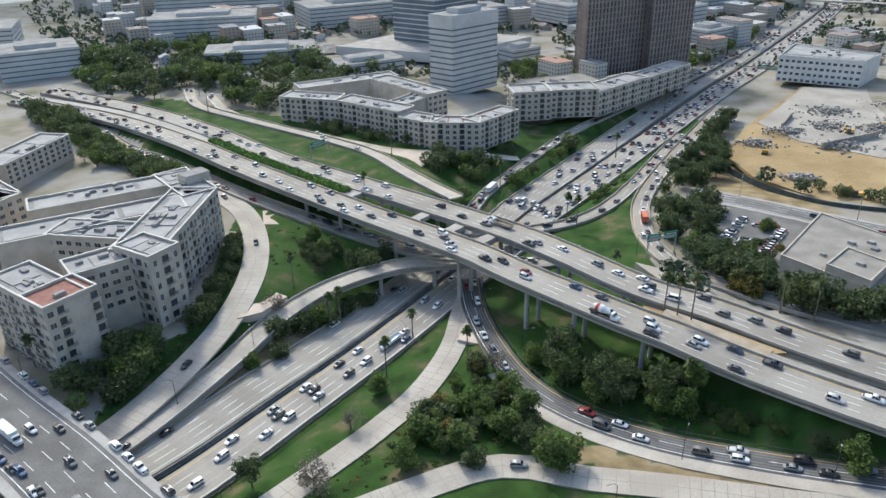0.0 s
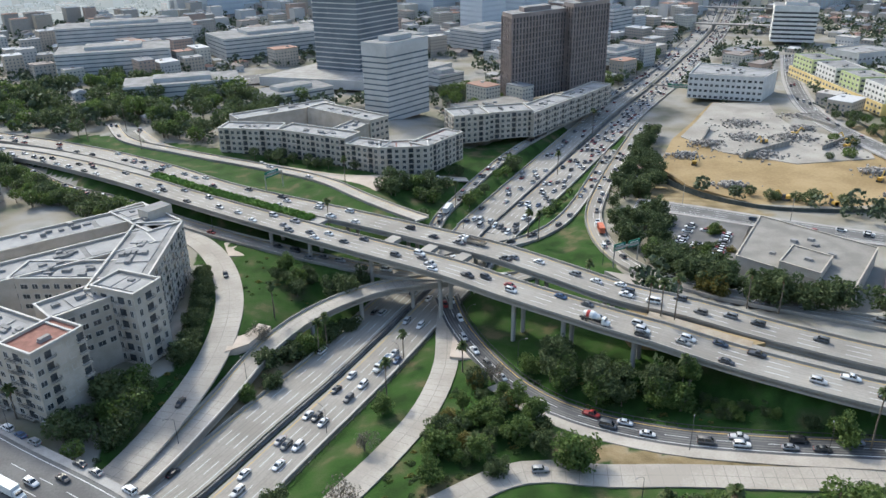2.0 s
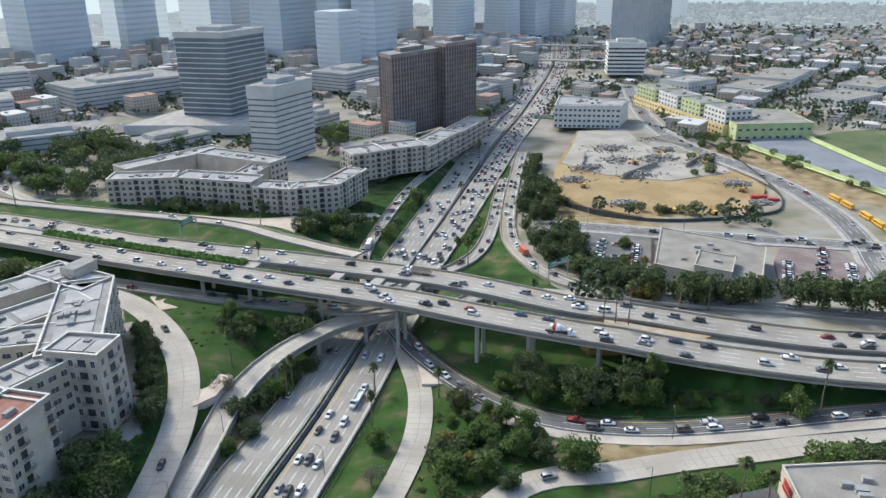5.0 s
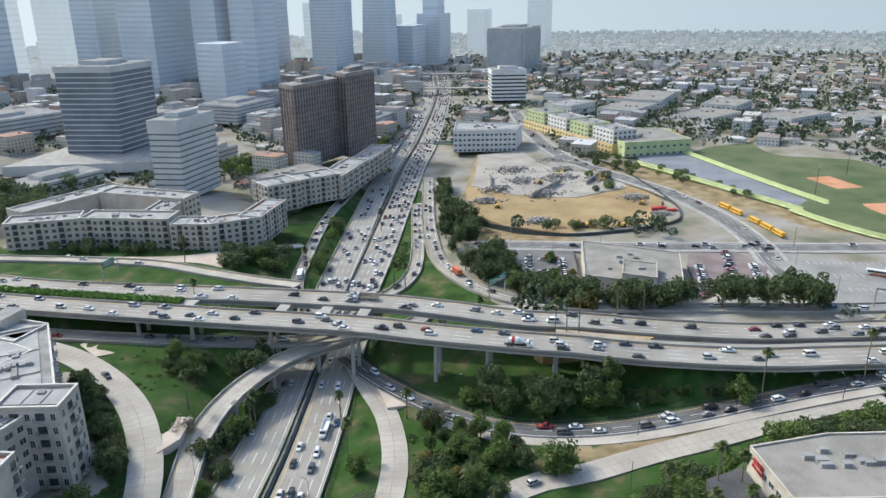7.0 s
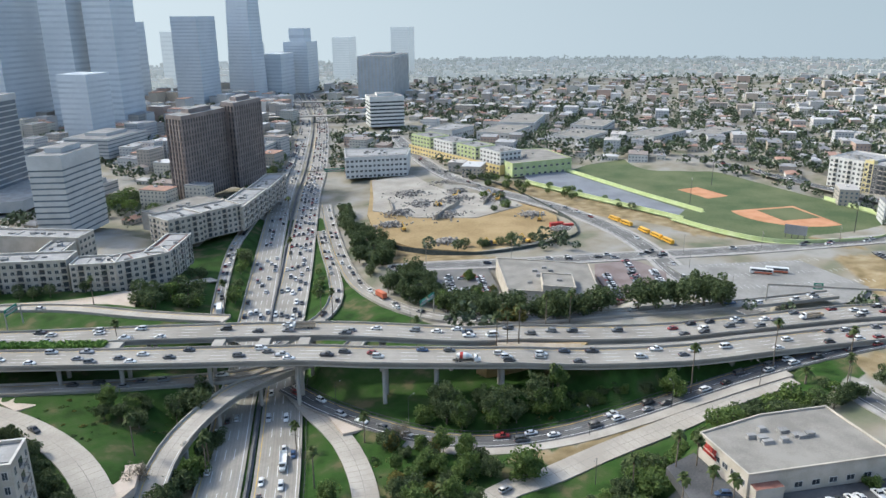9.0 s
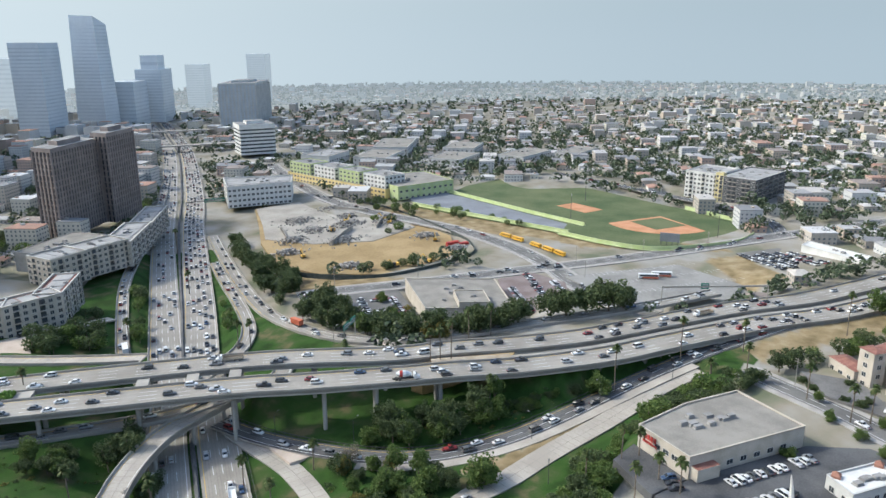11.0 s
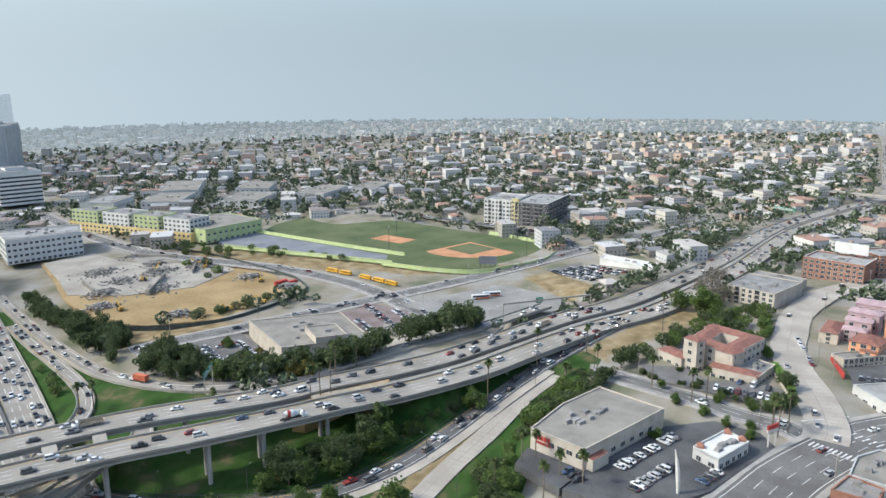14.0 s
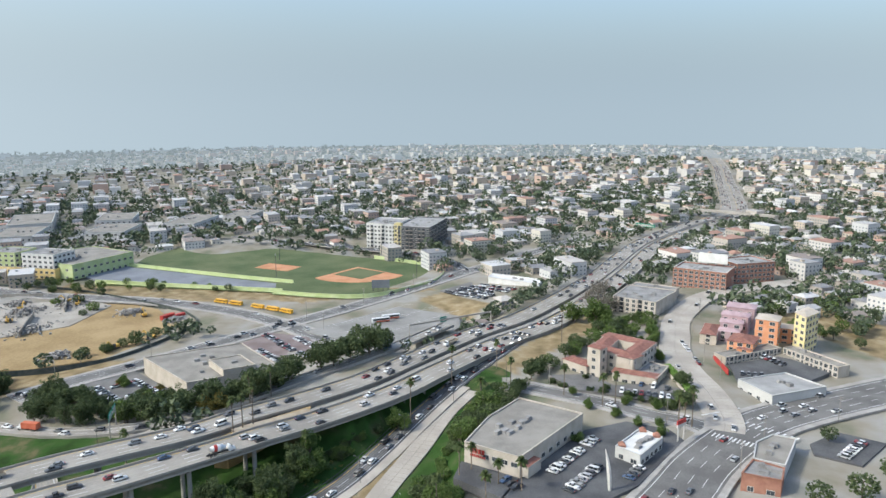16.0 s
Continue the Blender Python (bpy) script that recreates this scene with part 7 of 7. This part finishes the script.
grove(["dark", "dark", "broad"], [(-330, 640), (-230, 520), (-120, 475), (-60, 525), (-40, 590), (-110, 640), (-220, 720)], 130, 5, 8.5)
grove(["dark"], [(-300, 520), (-240, 440), (-190, 400), (-180, 430), (-230, 500)], 40, 4, 6.5)
grove(["dark", "broad"], [(60, 560), (110, 530), (105, 600), (60, 620)], 24, 4, 7)
grove(["dark", "broad"], [(196, 560), (250, 620), (330, 730), (300, 740), (220, 650)], 30, 4, 6)
grove(["broad", "broad", "dark"], [(214, -76), (196, -100), (300, -130), (300, -60), (262, -52)], 34, 2.5, 4.5)
# low brush that mottles the lawns and slopes
brush = Geo()
for ring, n_, r0, r1 in (([(62, 174), (80, 158), (130, 134), (144, 134), (104, 160), (76, 178)], 170, 0.5, 1.9), ([(24, 200), (28, 182), (60, 164), (84, 156), (66, 182), (40, 196)], 60, 0.5, 1.5), ([(-56, 140), (-30, 136), (10, 156), (26, 168), (12, 200), (0, 200), (-18, 168)], 130, 0.4, 1.5),
                         ([(-100, 154), (-88, 160), (-56, 208), (-44, 226), (-50, 240), (-64, 226), (-78, 196)], 120, 0.5, 1.8), ([(-72, 262), (-40, 258), (-34, 280), (-62, 300), (-76, 290)], 40, 0.4, 1.2), ([(-118, 190), (-104, 168), (-86, 206), (-82, 270), (-92, 300), (-92, 220)], 90, 0.8, 2.0), ([(190, 66), (240, 48), (262, 30), (250, 20), (200, 50)], 50, 0.5, 1.6)):
    p = np.array(ring)
    for _ in range(n_ * 3):
        x, y = rt.uniform(p[:, 0].min(), p[:, 0].max()), rt.uniform(p[:, 1].min(), p[:, 1].max())
        r = r0 + (r1 - r0) * rt.random() ** 2
        if n_ <= 0 or not inside(np.array([(x, y)]), ring)[0] or (np.hypot(LOW[:, 0] - x, LOW[:, 1] - y) - LOW[:, 3]).min() < r + 0.4:
            continue
        n_ -= 1
        z, mt = gz(x, y), rt.choice((0, 0, 1, 1, 2))
        for i in range(int(40 + 40 * r)):
            v = Vector((rt.gauss(0, 1), rt.gauss(0, 1), abs(rt.gauss(0, 0.7)))).normalized() * rt.uniform(0.4, 1.0)
            leaf(brush, (x + v.x * r * 1.3, y + v.y * r, z + v.z * r * 0.75), (0.1 + r * 0.11) * rt.uniform(0.7, 1.4), rt, mt)
tagged(brush.make("brush", [M_LEAF_D, M_LEAF, M_LEAF_Y]), "low dark brush and weeds on the grass slopes", "brush", kind="stuff")
tagged(thicket.make("thicket", [M_LEAF_D, M_BARK, M_LEAF]), "dense dark green trees on the slopes", "trees", kind="stuff")

# ---- the city beyond ----
M_HWALL = palette("house_walls", [(0.50, 0.48, 0.45), (0.43, 0.39, 0.34), (0.58, 0.56, 0.53), (0.37, 0.335, 0.29), (0.47, 0.40, 0.32), (0.49, 0.49, 0.48), (0.43, 0.32, 0.26), (0.53, 0.50, 0.43)], 0.9)
M_HROOF = palette("house_roofs", [(0.30, 0.295, 0.29), (0.40, 0.39, 0.38), (0.26, 0.22, 0.195), (0.52, 0.51, 0.50), (0.34, 0.21, 0.16), (0.22, 0.22, 0.225), (0.45, 0.42, 0.385)], 0.95)
M_FARLEAF = material("far_tree_leaves", (0.055, 0.08, 0.042), (0.10, 0.12, 0.068), 0.8, 0.05, 0.5, bump=0, island=0.9, stops=(0.1, 0.9))
TAKEN = [SITE, WARE, FIELD, STORE, [(372, 620), (340, 430), (440, 410), (440, 500), (430, 620)], [(250, 600), (240, 545), (300, 510), (340, 550)], [(478, 250), (478, 160), (572, 145), (572, 245)], [(232, 215), (200, 160), (268, 124), (310, 164)],
         [(290, 150), (284, 106), (350, 50), (400, 96)], [(114, 84), (114, 0), (220, -10), (250, 20), (210, 66)], [(240, 36), (240, -20), (325, -25), (325, 20)], [(310, -14), (310, -105), (384, -105), (370, -20)], [(120, 10), (120, -100), (260, -100), (260, 10)], [(0, 140), (30, 0), (120, -60), (130, 60), (110, 120)],
         [(-300, 420), (-260, 180), (-60, 100), (-60, 330)], [(-110, 480), (-60, 330), (100, 330), (240, 540), (190, 560), (40, 520), (-40, 530)], [(326, 420), (326, 255), (360, 255), (420, 430), (370, 450)], [(90, 300), (90, 200), (170, 150), (240, 220), (200, 300), (150, 340)],
         [(-30, 570), (-20, 500), (60, 540), (40, 570)], [(-110, 760), (-100, 610), (110, 610), (110, 760)], [(95, 600), (95, 540), (215, 590), (215, 645)], [(-160, 720), (-150, 660), (-60, 660), (-60, 720)], [(430, 840), (430, 720), (550, 720), (550, 840)], [(640, 1130), (640, 1000), (800, 1060), (760, 1130)],
         RING, [(88, 268), (118, 330), (200, 480), (250, 560), (280, 560), (200, 430), (160, 350), (150, 300), (104, 258)], [(196, 160), (228, 240), (244, 330), (292, 440), (345, 460), (420, 430), (360, 260), (330, 160), (280, 170)], [(216, 250), (246, 330), (240, 290), (330, 175), (400, 130), (330, 70), (200, 150), (150, 200)]]
TAKEN += [sq(x, y, w + 12, d + 12, yaw) for x, y, w, d, h, yaw in CIVIC]
TAKEN += [[(150, 110), (270, 50), (250, 20), (140, 80)], [(100, 340), (100, 260), (160, 300), (150, 350)]]
TAKEN += [sq(520, 600, 80, 50, 20), sq(560, 520, 70, 50, 10), sq(620, 460, 80, 46, 0), sq(470, 640, 60, 46, 15), sq(600, 640, 100, 54, 30), sq(680, 420, 70, 40, 0), sq(640, 560, 70, 50, 20)]
rh = np.random.RandomState(5)
N = 11000
ang = rh.uniform(radians(-40), radians(118), N)
rad = np.sqrt(rh.uniform(90 ** 2, 2350 ** 2, N))
rad = np.where(rh.rand(N) < 0.45, rh.uniform(120, 1300, N), rad)
HX, HY = 60 + rad * np.cos(ang), 40 + rad * np.sin(ang)
# snap to a street grid turned with the district
gyaw = radians(30)
u, w = HX * math.cos(gyaw) + HY * math.sin(gyaw), -HX * math.sin(gyaw) + HY * math.cos(gyaw)
u = np.round(u / 17.0) * 17.0
w = np.round(w / 26.0) * 26.0
w = w + np.where((np.round(w / 26.0) % 3) == 0, 5.0, 0)
keep = np.unique(np.stack([u, w], 1), axis=0)
street = (np.mod(keep[:, 0], 17 * 9) < 16) | (np.mod(keep[:, 1], 26 * 3) < 3)
keep = keep[~street] + rh.uniform(-2.0, 2.0, (int((~street).sum()), 2))
PX, PY = keep[:, 0] * math.cos(gyaw) - keep[:, 1] * math.sin(gyaw), keep[:, 0] * math.sin(gyaw) + keep[:, 1] * math.cos(gyaw)
pts = np.stack([PX, PY], 1)
ok = ~inside(pts, [(-500, 420), (-250, 380), (-60, 430), (40, 520), (100, 600), (60, 640), (-300, 720), (-600, 600)]) | (rh.rand(len(pts)) < 0.12)
for ring in TAKEN:
    ok &= ~inside(pts, ring)
ALLR = np.array([(x, y, r["w"] / 2) for r in ROADS.values() for x, y, z in r["a"]])


def road_gap(p):
    out = np.full(len(p), 1e9)
    for i in range(0, len(p), 1500):
        q = p[i:i + 1500]
        out[i:i + 1500] = (np.hypot(q[:, None, 0] - ALLR[None, :, 0], q[:, None, 1] - ALLR[None, :, 1]) - ALLR[None, :, 2]).min(1)
    return out


gap = road_gap(pts)
ok &= gap > 11
pts = pts[ok]
zs = ground(pts)
houses, windows = Geo(), Geo()
for (x, y), z in zip(pts, zs):
    d = math.hypot(x - 50, y - 50)
    east = (y - 300) > 1.45 * (x - 30) + 30
    big = rh.rand() < (0.5 if east else 0.16)
    if big:
        lx, ly, h = rh.uniform(14, 26), rh.uniform(12, 20), rh.uniform(7, 15) * (1.5 if east else 1)
    else:
        lx, ly, h = rh.uniform(8, 13), rh.uniform(8, 16), rh.uniform(3.2, 6.5)
    yaw = gyaw + (math.pi / 2 if rh.rand() < 0.3 else 0) + rh.uniform(-0.05, 0.05)
    z0 = z - 1.0
    houses.box(x, y, z0, z + h, lx, ly, yaw, 0)
    c, s = math.cos(yaw), math.sin(yaw)

    def at_(a, b):
        return x + c * a - s * b, y + s * a + c * b
    if big or rh.rand() < 0.3:
        houses.box(x, y, z + h + 0.02, z + h + 0.5, lx + 0.3, ly + 0.3, yaw, 1)
        q = at_(rh.uniform(-.3, .3) * lx, rh.uniform(-.3, .3) * ly)
        houses.box(q[0], q[1], z + h + 0.5, z + h + 1.6, 2.5, 2.0, yaw, 0)
    else:
        e, k = 0.5, len(houses.v)
        rise, hip = rh.uniform(1.4, 2.4), rh.uniform(0.0, 0.35) * ly
        for a, b, zz in ((-lx / 2 - e, -ly / 2 - e, 0), (lx / 2 + e, -ly / 2 - e, 0), (lx / 2 + e, ly / 2 + e, 0), (-lx / 2 - e, ly / 2 + e, 0), (0, -ly / 2 + hip, rise), (0, ly / 2 - hip, rise)):
            houses.v.append((*at_(a, b), z + h + zz + 0.03))
        houses.f += [(k, k + 1, k + 4), (k + 1, k + 2, k + 5, k + 4), (k + 2, k + 3, k + 5), (k + 3, k, k + 4, k + 5), (k, k + 3, k + 2, k + 1)]
        houses.m += [1] * 5
    if d < 1000:
        st = max(1, int(h / 3))
        for f_, (L, o) in enumerate(((lx, -ly / 2), (ly, -lx / 2))):
            for sg in (1, -1):
                n_ = int(L / 3)
                for si in range(st):
                    for i in range(n_):
                        t = (i + 0.5) * L / n_ - L / 2
                        zz = z + 0.9 + si * 3.0
                        oo = (o - 0.04) * sg
                        A = [at_(t + dx, oo) if f_ == 0 else at_(oo, t + dx) for dx in (-0.65, 0.65)]
                        windows.poly(((*A[0], zz), (*A[1], zz), (*A[1], zz + 1.3), (*A[0], zz + 1.3)))
tagged(houses.make("distant_houses", [M_HWALL, M_HROOF]), "hundreds of low pale houses and flats", "houses", kind="stuff")
# glazing lighter than the near windows: haze put into the colour
tagged(windows.make("distant_windows", M_SLABG), "dark windows of the distant houses", "windows", kind="stuff")

N = 25000
ang = rh.uniform(radians(-40), radians(122), N)
rad = np.where(rh.rand(N) < 0.5, rh.uniform(100, 1100, N), np.sqrt(rh.uniform(300 ** 2, 2400 ** 2, N)))
tp = np.stack([60 + rad * np.cos(ang), 40 + rad * np.sin(ang)], 1)
ok = road_gap(tp) > 4
for ring in TAKEN:
    ok &= ~inside(tp, ring)
tp = tp[ok]
tz = ground(tp)
woods = Geo()
r_ = random.Random(9)
for (x, y), z in zip(tp, tz):
    d = math.hypot(x - 50, y - 50)
    cr = r_.uniform(1.8, 5.0) * (1.2 if r_.random() < 0.2 else 1)
    hh = cr * r_.uniform(1.0, 1.8)
    n_ = 46 if d < 450 else (20 if d < 1000 else 10)
    sz = cr * (0.28 if d < 500 else 0.42 if d < 1100 else 0.6)
    for i in range(n_):
        v = Vector((r_.gauss(0, 1), r_.gauss(0, 1), r_.gauss(0, 1))).normalized()
        leaf(woods, (x + v.x * cr * 0.8, y + v.y * cr * 0.8, z + hh + v.z * cr * 0.7), sz, r_)
tagged(woods.make("distant_trees", M_FARLEAF), "scattered dark green trees between the houses", "trees", kind="stuff")

# added glowing ring, painted as the far haze closing the view
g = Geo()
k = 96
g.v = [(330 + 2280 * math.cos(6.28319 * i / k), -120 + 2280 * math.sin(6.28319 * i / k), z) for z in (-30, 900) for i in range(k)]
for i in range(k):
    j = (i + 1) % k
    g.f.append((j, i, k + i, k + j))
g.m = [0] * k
g.make("backdrop", haze_material(), kind="structure", label="pale haze painted on a glowing ring, hiding the far distance")

# second added ring: thinner painted haze over what lies beyond it
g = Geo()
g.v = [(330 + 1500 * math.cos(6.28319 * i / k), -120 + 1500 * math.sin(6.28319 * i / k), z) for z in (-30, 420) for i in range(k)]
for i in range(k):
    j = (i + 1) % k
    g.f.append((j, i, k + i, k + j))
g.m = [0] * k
g.make("backdrop", haze_material(0.45, 60.0, 400.0), kind="structure", label="thin pale haze painted on a glowing ring before the far distance")
